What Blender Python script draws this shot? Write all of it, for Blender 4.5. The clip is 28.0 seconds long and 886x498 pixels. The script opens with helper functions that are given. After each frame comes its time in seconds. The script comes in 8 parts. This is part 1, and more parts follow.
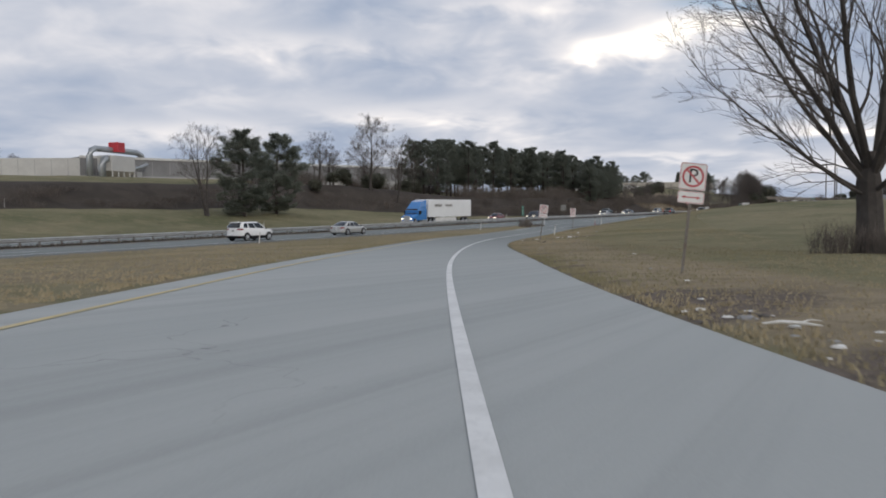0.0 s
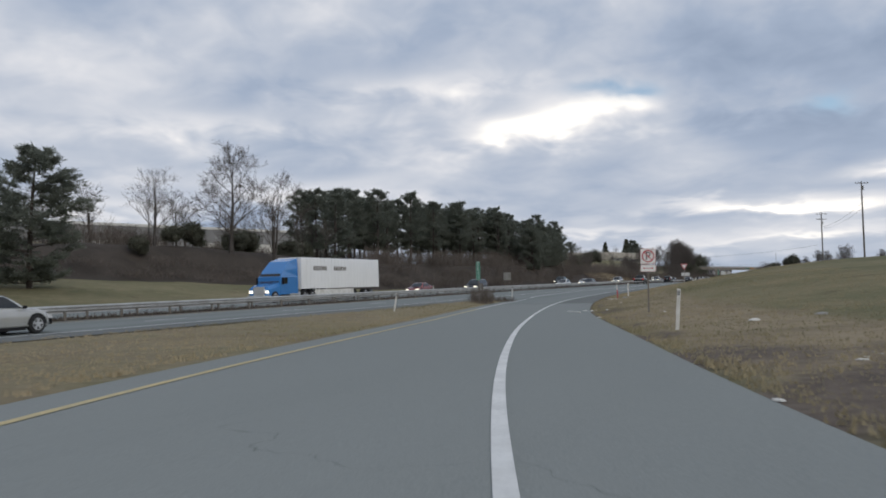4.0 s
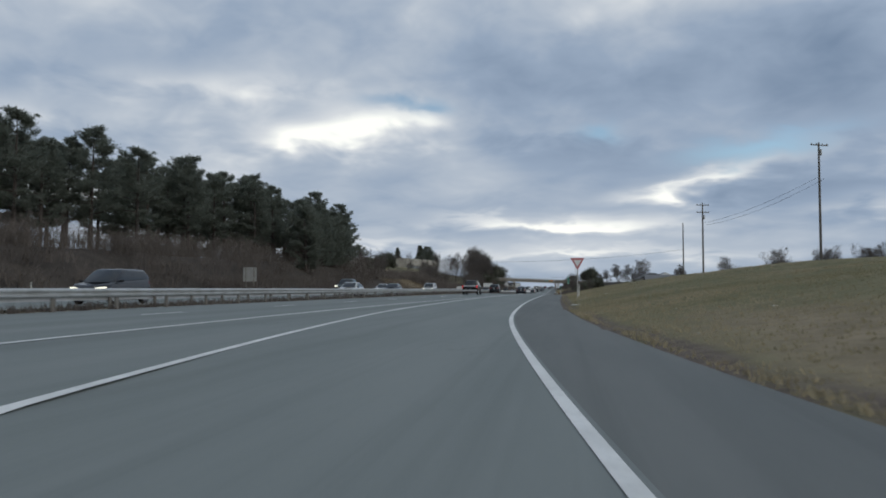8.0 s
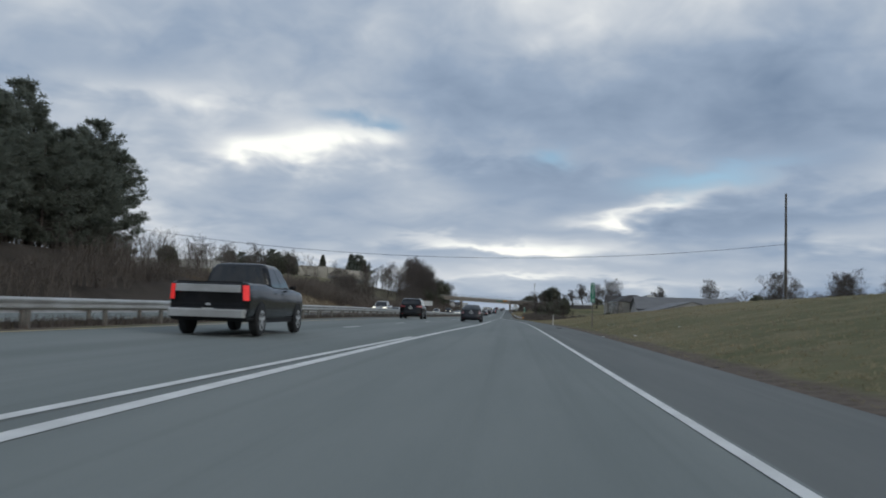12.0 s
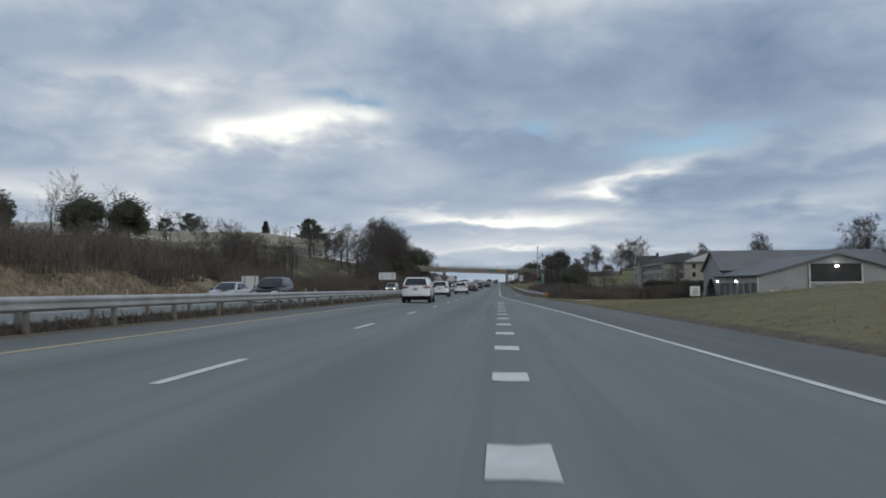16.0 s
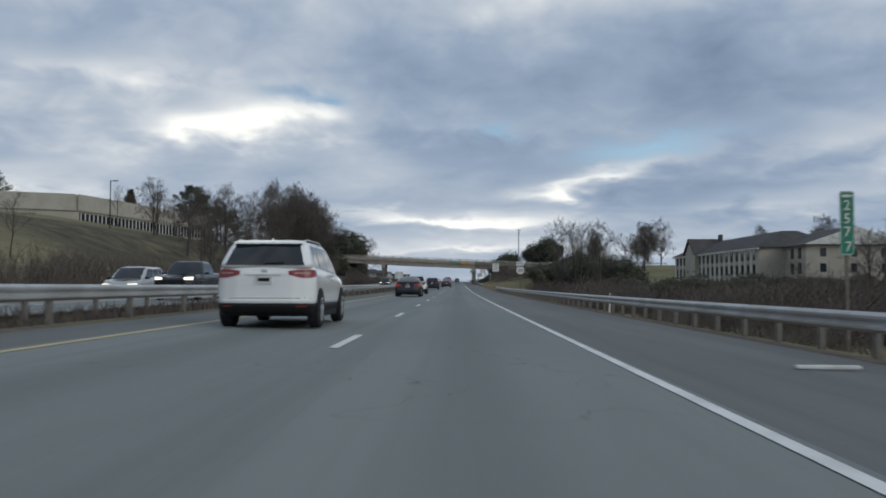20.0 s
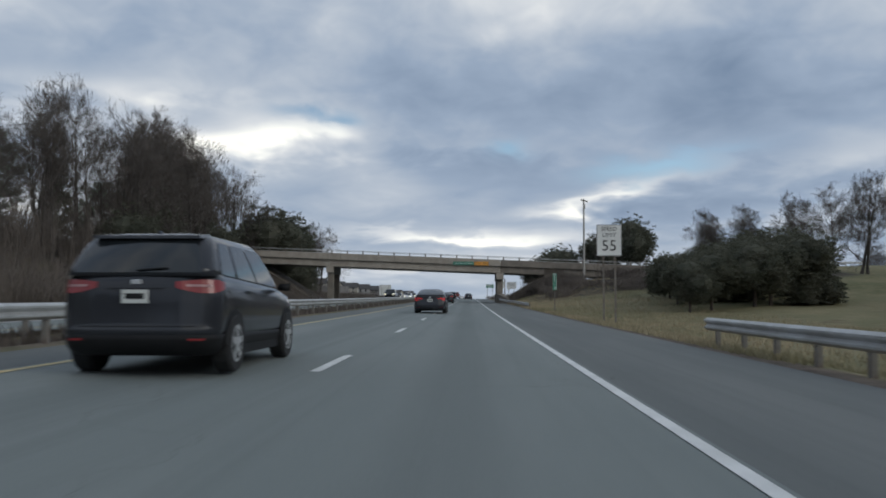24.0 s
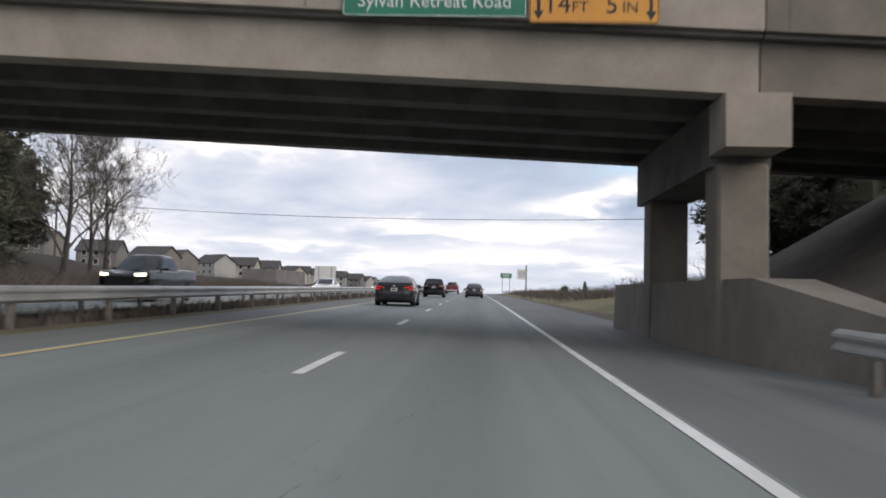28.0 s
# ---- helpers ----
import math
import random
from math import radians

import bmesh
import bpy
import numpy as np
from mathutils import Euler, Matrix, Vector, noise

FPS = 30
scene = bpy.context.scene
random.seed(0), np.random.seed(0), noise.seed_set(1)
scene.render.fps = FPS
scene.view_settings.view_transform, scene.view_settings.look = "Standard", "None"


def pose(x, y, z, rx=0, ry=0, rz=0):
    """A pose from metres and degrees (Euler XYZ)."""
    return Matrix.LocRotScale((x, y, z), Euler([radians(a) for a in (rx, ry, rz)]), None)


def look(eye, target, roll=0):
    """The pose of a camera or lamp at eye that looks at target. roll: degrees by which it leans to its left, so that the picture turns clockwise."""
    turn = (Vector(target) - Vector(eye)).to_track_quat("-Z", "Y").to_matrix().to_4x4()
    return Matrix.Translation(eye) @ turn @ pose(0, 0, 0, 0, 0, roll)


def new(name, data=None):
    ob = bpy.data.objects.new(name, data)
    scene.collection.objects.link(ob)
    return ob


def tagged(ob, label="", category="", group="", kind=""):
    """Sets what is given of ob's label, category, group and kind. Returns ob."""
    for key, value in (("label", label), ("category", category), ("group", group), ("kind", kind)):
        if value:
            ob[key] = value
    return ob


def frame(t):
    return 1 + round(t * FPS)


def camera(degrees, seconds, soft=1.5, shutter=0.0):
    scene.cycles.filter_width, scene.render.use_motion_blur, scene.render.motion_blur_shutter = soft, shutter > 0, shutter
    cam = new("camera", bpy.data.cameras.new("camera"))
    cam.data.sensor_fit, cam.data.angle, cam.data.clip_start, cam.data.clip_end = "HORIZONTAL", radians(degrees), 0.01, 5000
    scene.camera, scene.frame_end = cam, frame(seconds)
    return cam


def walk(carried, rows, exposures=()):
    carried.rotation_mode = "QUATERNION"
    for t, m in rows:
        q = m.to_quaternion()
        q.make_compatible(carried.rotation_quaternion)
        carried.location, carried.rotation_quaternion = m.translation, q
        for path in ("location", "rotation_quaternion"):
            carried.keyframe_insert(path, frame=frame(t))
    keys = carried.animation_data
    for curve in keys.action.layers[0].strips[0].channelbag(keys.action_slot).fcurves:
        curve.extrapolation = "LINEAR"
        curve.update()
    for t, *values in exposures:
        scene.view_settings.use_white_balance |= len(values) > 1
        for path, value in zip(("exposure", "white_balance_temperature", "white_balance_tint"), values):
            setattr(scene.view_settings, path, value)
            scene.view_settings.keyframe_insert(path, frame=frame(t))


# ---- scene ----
cam = camera(56.1, 28.0, soft=1.8, shutter=0.15)
PATH = [
    (0.0, 49.83, -107.11, 2.73, 87.12, 0.55, 28.57),
    (0.5, 46.44, -100.73, 2.47, 87.96, 0.03, 28.44),
    (1.0, 43.00, -94.35, 2.30, 88.43, 0.02, 28.66),
    (1.5, 39.55, -87.93, 2.11, 88.54, 0.02, 28.51),
    (2.0, 36.12, -81.44, 1.92, 88.66, -0.04, 27.68),
    (2.5, 32.77, -74.84, 1.78, 88.42, 0.13, 26.81),
    (3.0, 29.60, -68.07, 1.61, 88.82, 0.19, 25.57),
    (3.5, 26.67, -61.05, 1.42, 92.06, 0.88, 23.97),
    (5.5, 15.94, -31.29, 0.87, 92.11, -0.07, 19.21),
    (6.0, 13.47, -23.32, 0.69, 92.94, -0.28, 17.29),
    (6.5, 11.26, -14.76, 0.67, 93.79, -0.11, 14.39),
    (7.0, 9.32, -5.63, 0.70, 94.09, -0.50, 11.34),
    (7.5, 7.66, 3.97, 0.70, 93.43, -0.51, 9.34),
    (8.0, 6.26, 13.92, 0.72, 92.79, 0.01, 8.04),
    (8.5, 5.09, 24.15, 0.72, 93.23, 0.29, 6.83),
    (9.0, 4.12, 34.68, 0.72, 94.07, 0.08, 5.92),
    (9.5, 3.32, 45.49, 0.73, 93.83, -0.44, 5.03),
    (10.0, 2.68, 56.56, 0.72, 93.62, -1.10, 4.25),
    (10.5, 2.26, 67.86, 0.79, 93.50, -0.85, 4.11),
    (11.0, 1.96, 79.39, 0.87, 94.34, -1.03, 4.47),
    (11.5, 1.80, 91.12, 0.85, 94.28, -1.97, 4.38),
    (13.5, 1.78, 139.06, 0.89, 93.17, -0.35, 3.95),
    (14.0, 1.63, 151.22, 0.82, 92.55, 0.35, 3.41),
    (14.5, 1.28, 163.54, 0.90, 91.68, 0.33, 3.24),
    (15.0, 0.84, 175.99, 0.79, 91.95, 0.09, 3.58),
    (15.5, 0.36, 188.54, 0.76, 92.60, 0.19, 3.84),
    (16.0, -0.12, 201.17, 0.70, 92.43, 0.41, 3.86),
    (16.5, -0.55, 213.85, 0.62, 92.20, 0.03, 3.64),
    (17.0, -0.94, 226.58, 0.58, 92.99, -0.62, 3.15),
    (17.5, -1.28, 239.33, 0.50, 93.35, -0.38, 2.90),
    (18.0, -1.57, 252.16, 0.43, 93.21, -0.19, 2.68),
    (18.5, -1.77, 265.10, 0.36, 93.10, -0.15, 2.17),
    (19.0, -1.89, 278.17, 0.29, 92.55, -0.39, 1.57),
    (19.5, -1.96, 291.37, 0.25, 92.18, -0.64, 1.26),
    (20.0, -1.97, 304.69, 0.10, 92.45, -0.22, 0.94),
    (20.5, -1.91, 318.15, 0.20, 93.25, 0.20, 0.94),
    (21.0, -1.84, 331.75, 0.12, 93.34, 0.39, 1.32),
    (21.5, -1.80, 345.48, 0.16, 92.77, 0.62, 1.61),
    (22.0, -1.80, 359.32, 0.20, 92.60, 0.09, 1.90),
    (22.5, -1.80, 373.25, 0.16, 92.64, -0.27, 2.23),
    (24.5, -1.54, 429.22, 0.33, 93.86, -0.22, 1.57),
    (25.0, -1.46, 443.26, 0.47, 93.64, -0.44, 1.47),
    (25.5, -1.47, 457.33, 0.49, 93.47, -0.26, 1.51),
    (26.0, -1.47, 471.38, 0.69, 93.58, -0.65, 1.56),
    (26.5, -1.54, 485.39, 0.76, 93.77, -0.78, 1.52),
    (27.0, -1.61, 499.36, 0.89, 93.56, -0.99, 1.68),
    (27.5, -1.66, 513.33, 1.08, 93.53, -1.21, 2.19),
    (28.0, -1.69, 527.24, 1.19, 93.18, -1.35, 2.23),
]
walk(cam, [(t, pose(x, y, z, rx, ry, rz)) for t, x, y, z, rx, ry, rz in PATH],
     exposures=[(0.0, 0.30, 6470, 10), (3.0, 0.28, 6400, 9), (6.0, 0.12, 6150, 6), (8.0, 0.02, 6050, 4), (22.0, 0.05, 6050, 4), (24.5, 0.08, 6100, 5), (26.0, 0.36, 6250, 7), (27.0, 0.32, 6300, 7), (27.5, 0.5, 6500, 9), (28.0, 0.78, 6700, 11)])

# ---- sky and sun ----


class Nodes:
    """Short writing for node trees."""

    def __init__(self, tree):
        self.t = tree
        self.t.nodes.clear()

    def add(self, kind, ins=None, **props):
        n = self.t.nodes.new(kind)
        for k, v in props.items():
            setattr(n, k, v)
        for k, v in (ins or {}).items():
            if isinstance(v, bpy.types.NodeSocket):
                self.t.links.new(v, n.inputs[k])
            else:
                n.inputs[k].default_value = v
        return n

    def math(self, op, a, b=0.0, c=None):
        ins = {0: a, 1: b}
        if c is not None:
            ins[2] = c
        return self.add("ShaderNodeMath", ins, operation=op).outputs[0]

    def noise(self, vec, scale, detail=4.0, rough=0.55, dist=0.0):
        return self.add("ShaderNodeTexNoise", {"Vector": vec, "Scale": scale, "Detail": detail, "Roughness": rough, "Distortion": dist}).outputs[0]

    def mix(self, f, a, b):
        n = self.add("ShaderNodeMix", data_type="RGBA")
        for key, v in ((0, f), (6, a), (7, b)):
            if isinstance(v, bpy.types.NodeSocket):
                self.t.links.new(v, n.inputs[key])
            else:
                n.inputs[key].default_value = v if key == 0 else (*v[:3], 1.0)
        return n.outputs[2]

    def ramp(self, f, stops):
        n = self.add("ShaderNodeValToRGB", {0: f})
        el = n.color_ramp.elements
        while len(el) < len(stops):
            el.new(0.5)
        for e, (p, c) in zip(el, stops):
            e.position, e.color = p, ((c, c, c, 1) if isinstance(c, float) else (*c, 1))
        return n.outputs[0]

    def band(self, v, lo, hi):
        return self.add("ShaderNodeMapRange", {0: v, 1: lo, 2: hi}, interpolation_type="SMOOTHSTEP").outputs[0]


SUN_AZ, SUN_EL = radians(-120), radians(28)
world = bpy.data.worlds.new("overcast_sky")
scene.world = world
world.use_nodes = True
N = Nodes(world.node_tree)
tc = N.add("ShaderNodeTexCoord").outputs["Generated"]
xyz = N.add("ShaderNodeSeparateXYZ", {0: tc})
dx, dy, dz = xyz.outputs
az = N.math("ARCTAN2", N.math("MULTIPLY", dx, -1.0), dy)
el = N.math("ARCSINE", dz)
layer = N.math("MULTIPLY", N.math("LOGARITHM", N.math("ADD", N.math("MAXIMUM", el, 0.0), 0.11), math.e), 3.3)


def cloud_field(scale, detail, rough, dist, flat=1.0, lift=0.0, seed=3.7):
    """Noise over the sky in long level banks that crowd towards the horizon."""
    vec = N.add("ShaderNodeCombineXYZ", {0: N.math("MULTIPLY", az, 3.4 * flat), 1: N.math("ADD", layer, lift), 2: seed}).outputs[0]
    return N.noise(vec, scale, detail, rough, dist)


big = cloud_field(0.50, 2.0, 0.45, 0.2)
mid = cloud_field(1.15, 2.5, 0.45, 0.3, 1.1)
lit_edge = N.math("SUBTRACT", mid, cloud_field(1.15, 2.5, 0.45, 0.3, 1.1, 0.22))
fine = cloud_field(2.6, 3.5, 0.52, 0.3, 1.5)
azw = N.math("ADD", az, N.math("MULTIPLY", N.math("SUBTRACT", mid, 0.5), 0.30))
elw = N.math("ADD", el, N.math("MULTIPLY", N.math("SUBTRACT", fine, 0.5), 0.060))


def cloud_break(a, e, sa, se, slope=0.0):
    u = N.math("DIVIDE", N.math("SUBTRACT", azw, radians(a)), radians(sa))
    rise = N.math("MULTIPLY", N.math("SUBTRACT", azw, radians(a)), slope)
    v = N.math("DIVIDE", N.math("SUBTRACT", N.math("SUBTRACT", elw, radians(e)), rise), radians(se))
    r2 = N.math("ADD", N.math("MULTIPLY", u, u), N.math("MULTIPLY", v, v))
    return N.math("EXPONENT", N.math("MULTIPLY", r2, -1.0))


cover = N.math("ADD", N.math("MULTIPLY", big, 0.42), N.math("MULTIPLY", mid, 0.40))
cover = N.math("ADD", cover, N.math("MULTIPLY", fine, 0.25))
gaps = N.math("MULTIPLY", cloud_break(15.2, 11.0, 4.4, 1.2, -0.06), 1.2)
# the last one is an unseen glow, added to brighten surfaces facing back
for weight, g in ((0.55, (18.0, 9.6, 5.5, 0.9)), (1.2, (-11.5, 7.3, 5.6, 0.9, -0.20)), (0.7, (-7.0, 6.3, 3.2, 0.7, -0.12)), (0.95, (2.5, 4.5, 5.5, 0.6, 0.0)), (0.6, (-3.0, 2.6, 9.0, 0.4)), (0.5, (-22.0, 5.4, 5.0, 0.7)),
                  (0.5, (25.0, 13.6, 7.0, 1.3)), (0.5, (13.0, 3.2, 6.0, 0.5)), (0.5, (36.0, 11.0, 9.0, 1.0)), (0.55, (29.0, 6.4, 8.0, 0.9)), (0.5, (44.0, 5.2, 8.0, 0.9)), (0.5, (-30.0, 9.0, 8.0, 1.5)), (0.35, (-2.0, 10.3, 6.0, 0.7)), (1.3, (-138.0, 24.0, 34.0, 15.0))):
    gaps = N.math("ADD", gaps, N.math("MULTIPLY", cloud_break(*g), weight))
dark = N.math("ADD", cloud_break(-12.0, 14.5, 15.0, 4.5), cloud_break(3.0, 9.5, 8.0, 1.6))
tone = N.math("ADD", N.math("MULTIPLY", N.math("SUBTRACT", cover, 0.535), 1.9), 0.47)
tone = N.math("ADD", tone, N.math("MULTIPLY", N.math("MULTIPLY", N.math("MINIMUM", gaps, 1.3), N.math("ADD", 0.45, fine)), 0.50))
tone = N.math("ADD", tone, N.math("MULTIPLY", cloud_break(24.0, 19.0, 11.0, 6.0), 0.16))
tone = N.math("SUBTRACT", tone, N.math("MULTIPLY", dark, 0.17))
tone = N.math("ADD", tone, N.math("MULTIPLY", lit_edge, -0.55))
clouds = N.ramp(tone, [(0.08, (0.20, 0.25, 0.345)), (0.36, (0.322, 0.372, 0.470)), (0.56, (0.468, 0.492, 0.555)), (0.78, (0.70, 0.68, 0.69)), (1.0, (1.08, 1.01, 0.92))])
nishita = N.add("ShaderNodeTexSky", sky_type="NISHITA", sun_disc=False, sun_elevation=SUN_EL, sun_rotation=SUN_AZ, air_density=1.0, dust_density=1.5)
blue = N.add("ShaderNodeBackground", {0: nishita.outputs[0], 1: 0.12})
grey = N.add("ShaderNodeBackground", {0: clouds, 1: 1.0})
open_sky = N.math("ADD", cloud_break(-14.5, 9.3, 4.0, 0.8, -0.12), N.math("ADD", cloud_break(12.0, 12.6, 2.5, 0.6), cloud_break(-3.5, 10.2, 1.6, 0.7)))
open_sky = N.math("MULTIPLY", N.math("MINIMUM", open_sky, 1.0), 0.85)
mixed = N.add("ShaderNodeMixShader", {0: open_sky, 1: grey.outputs[0], 2: blue.outputs[0]})
N.add("ShaderNodeOutputWorld", {0: mixed.outputs[0]})

sun_data = bpy.data.lights.new("sun", "SUN")
sun_data.energy, sun_data.angle, sun_data.color = 0.7, radians(25), (1.0, 0.94, 0.86)
sun = new("sun", sun_data)
sun.matrix_basis = look((300 * math.sin(-SUN_AZ), 300 * math.cos(SUN_AZ), 160), (0, 0, 0))

# ---- materials ----
MATS = {}


def material(name, base, rough=0.8, metal=0.0, second=None, scale=3.0, bump=0.0, bump_scale=40.0, fine_amt=0.12, emit=None, coat=0.0, spec=0.5, per_object=0.0):
    if name in MATS:
        return MATS[name]
    m = bpy.data.materials.new(name)
    m.use_nodes = True
    n = Nodes(m.node_tree)
    co = n.add("ShaderNodeTexCoord").outputs["Object"]
    col = n.mix(n.band(n.noise(co, scale, 5.0, 0.6), 0.35, 0.65), base, second or tuple(c * 0.82 for c in base))
    grain = n.noise(co, scale * 14.0, 3.0, 0.6)
    col = n.mix(n.math("MULTIPLY", n.band(grain, 0.45, 0.8), fine_amt * 2), col, tuple(c * 0.55 for c in base))
    if per_object:
        rnd = n.add("ShaderNodeObjectInfo").outputs["Random"]
        col = n.mix(n.math("MULTIPLY", rnd, per_object), col, tuple(c * 0.6 for c in base))
    ins = {"Base Color": col, "Roughness": rough, "Metallic": metal, "Coat Weight": coat, "Specular IOR Level": spec}
    if bump:
        b = n.add("ShaderNodeBump", {"Strength": bump, "Distance": 0.02, "Height": n.noise(co, bump_scale, 4.0, 0.6)})
        ins["Normal"] = b.outputs[0]
    if emit:
        ins["Emission Color"], ins["Emission Strength"] = (*emit[:3], 1), emit[3]
    sh = n.add("ShaderNodeBsdfPrincipled", ins)
    n.add("ShaderNodeOutputMaterial", {0: sh.outputs[0]})
    MATS[name] = m
    return m


def asphalt(name, base, tint, wheel=0.0, lanes=(), darkens=None):
    """Worn asphalt with aggregate, long oil streaks in the lanes, patches and thin cracks."""
    m = bpy.data.materials.new(name)
    m.use_nodes = True
    n = Nodes(m.node_tree)
    co = n.add("ShaderNodeTexCoord").outputs["Object"]
    s = n.add("ShaderNodeSeparateXYZ", {0: co})
    patch = n.noise(n.add("ShaderNodeCombineXYZ", {0: n.math("MULTIPLY", s.outputs[0], 0.5), 1: n.math("MULTIPLY", s.outputs[1], 0.06), 2: 0.0}).outputs[0], 1.0, 5.0, 0.6)
    streak = n.noise(n.add("ShaderNodeCombineXYZ", {0: n.math("MULTIPLY", s.outputs[0], 2.2), 1: n.math("MULTIPLY", s.outputs[1], 0.015), 2: 2.0}).outputs[0], 1.0, 4.0, 0.6)
    col = n.mix(n.band(patch, 0.3, 0.7), base, tint)
    col = n.mix(n.math("MULTIPLY", n.band(streak, 0.45, 0.75), 0.45), col, tuple(c * 0.72 for c in base))
    for cx in lanes:
        d = n.math("ABSOLUTE", n.math("SUBTRACT", s.outputs[0], cx))
        col = n.mix(n.math("MULTIPLY", n.math("SUBTRACT", 1.0, n.band(d, 0.1, 0.75)), wheel), col, tuple(c * 0.6 for c in base))
    if darkens:  # the tone turns darker along y, from y0 to y1
        y0, y1, dark_base = darkens
        col = n.mix(n.band(n.math("ADD", s.outputs[1], n.math("MULTIPLY", patch, 12.0)), y0, y1), col, dark_base)
    wind = n.add("ShaderNodeTexNoise", {"Vector": co, "Scale": 0.35, "Detail": 4.0})
    bent = n.add("ShaderNodeVectorMath", {0: co, 1: n.add("ShaderNodeVectorMath", {0: wind.outputs["Color"], 3: 5.0}, operation="SCALE").outputs[0]}, operation="ADD").outputs[0]
    cr = n.add("ShaderNodeTexVoronoi", {"Vector": bent, "Scale": 0.13}, feature="DISTANCE_TO_EDGE")
    crack = n.math("MULTIPLY", n.math("LESS_THAN", cr.outputs["Distance"], 0.0008), n.band(n.noise(co, 0.05, 2.0), 0.5, 0.6))
    col = n.mix(n.math("MULTIPLY", crack, 0.5), col, (0.03, 0.03, 0.03))
    agg = n.noise(co, 60.0, 3.0, 0.7)
    col = n.mix(n.math("MULTIPLY", n.band(agg, 0.4, 0.7), 0.22), col, tuple(c * 1.5 for c in base))
    b = n.add("ShaderNodeBump", {"Strength": 0.35, "Distance": 0.01, "Height": agg})
    sh = n.add("ShaderNodeBsdfPrincipled", {"Base Color": col, "Roughness": 0.82, "Normal": b.outputs[0], "Specular IOR Level": 0.35})
    n.add("ShaderNodeOutputMaterial", {0: sh.outputs[0]})
    return m


M_ROAD = asphalt("mainline_asphalt", (0.168, 0.187, 0.180), (0.203, 0.220, 0.211), 0.35, (-1.83, -5.5))
M_RAMP = asphalt("ramp_asphalt", (0.325, 0.342, 0.332), (0.375, 0.388, 0.375), darkens=(-86.0, -30.0, (0.185, 0.20, 0.19)))
M_SHOULDER = asphalt("shoulder_asphalt", (0.118, 0.127, 0.123), (0.155, 0.162, 0.155))
M_WHITE_LINE = material("worn_white_road_paint", (0.72, 0.72, 0.70), 0.6, second=(0.60, 0.60, 0.58), scale=1.5, fine_amt=0.2)
M_YELLOW_LINE = material("worn_yellow_road_paint", (0.54, 0.43, 0.20), 0.6, second=(0.44, 0.37, 0.20), scale=1.5, fine_amt=0.2)
M_STEEL = material("galvanized_steel", (0.50, 0.505, 0.50), 0.45, 0.5, second=(0.39, 0.385, 0.37), scale=1.2, fine_amt=0.15)
M_POST = material("weathered_steel_post", (0.20, 0.19, 0.17), 0.7, 0.3, second=(0.15, 0.12, 0.10), scale=4.0)
M_CONCRETE = material("weathered_concrete", (0.385, 0.342, 0.29), 0.85, second=(0.30, 0.264, 0.222), scale=0.7, bump=0.25, bump_scale=20, fine_amt=0.12)
# darker concrete copy: colours in the shade under the overpass, also fascia joints
M_CONCRETE_D = material("shade_and_joint_concrete", (0.17, 0.16, 0.145), 0.9, second=(0.11, 0.105, 0.095), scale=0.8, bump=0.25, bump_scale=18)
M_BARK = material("grey_brown_bark", (0.072, 0.063, 0.056), 0.95, second=(0.045, 0.039, 0.035), scale=2.0)
M_PBARK = material("pine_bark", (0.075, 0.058, 0.048), 0.95, second=(0.05, 0.04, 0.035), scale=2.0)
M_TWIG = material("bare_twigs", (0.108, 0.092, 0.082), 0.95, second=(0.08, 0.068, 0.06), scale=0.6)
M_BRUSH = material("dry_brush_stems", (0.135, 0.113, 0.098), 0.95, second=(0.095, 0.079, 0.067), scale=0.25)
M_NEEDLE = material("pine_needles", (0.15, 0.165, 0.138), 0.85, second=(0.185, 0.195, 0.165), scale=0.5, spec=0.2)
M_NEEDLE2 = material("cedar_foliage", (0.105, 0.112, 0.084), 0.85, second=(0.135, 0.13, 0.10), scale=0.5, spec=0.2)


def translucent(mat, colour, share):
    """Lets part of the light through thin needles and leaves."""
    t = mat.node_tree
    out = [k for k in t.nodes if k.type == "OUTPUT_MATERIAL"][0]
    solid = out.inputs[0].links[0].from_socket
    thin = t.nodes.new("ShaderNodeBsdfTranslucent")
    thin.inputs[0].default_value = (*colour, 1)
    mix = t.nodes.new("ShaderNodeMixShader")
    mix.inputs[0].default_value = share
    t.links.new(solid, mix.inputs[1])
    t.links.new(thin.outputs[0], mix.inputs[2])
    t.links.new(mix.outputs[0], out.inputs[0])


translucent(M_NEEDLE, (0.21, 0.23, 0.18), 0.5)
translucent(M_NEEDLE2, (0.12, 0.125, 0.09), 0.4)
M_DRYGRASS = material("dry_grass_blades", (0.36, 0.30, 0.195), 0.9, second=(0.23, 0.21, 0.12), scale=0.08)
M_PALEPOLE = material("bleached_pole_wood", (0.42, 0.405, 0.375), 0.9, second=(0.33, 0.315, 0.29), scale=2.0)
M_WOODPOLE = material("weathered_pole_wood", (0.13, 0.115, 0.10), 0.9, second=(0.09, 0.08, 0.07), scale=2.0)
M_WIRE = material("black_cable", (0.03, 0.03, 0.032), 0.7)
M_SIGN_W = material("white_sign_sheeting", (0.72, 0.72, 0.70), 0.5, second=(0.64, 0.64, 0.63), scale=0.8)
M_SIGN_G = material("green_sign_sheeting", (0.015, 0.20, 0.125), 0.45, second=(0.02, 0.16, 0.10), scale=0.8)
M_SIGN_R = material("faded_red_sheeting", (0.50, 0.11, 0.12), 0.5, second=(0.42, 0.09, 0.10), scale=0.8)
M_SIGN_O = material("amber_sign_sheeting", (0.72, 0.34, 0.05), 0.5, second=(0.65, 0.29, 0.05), scale=0.8)
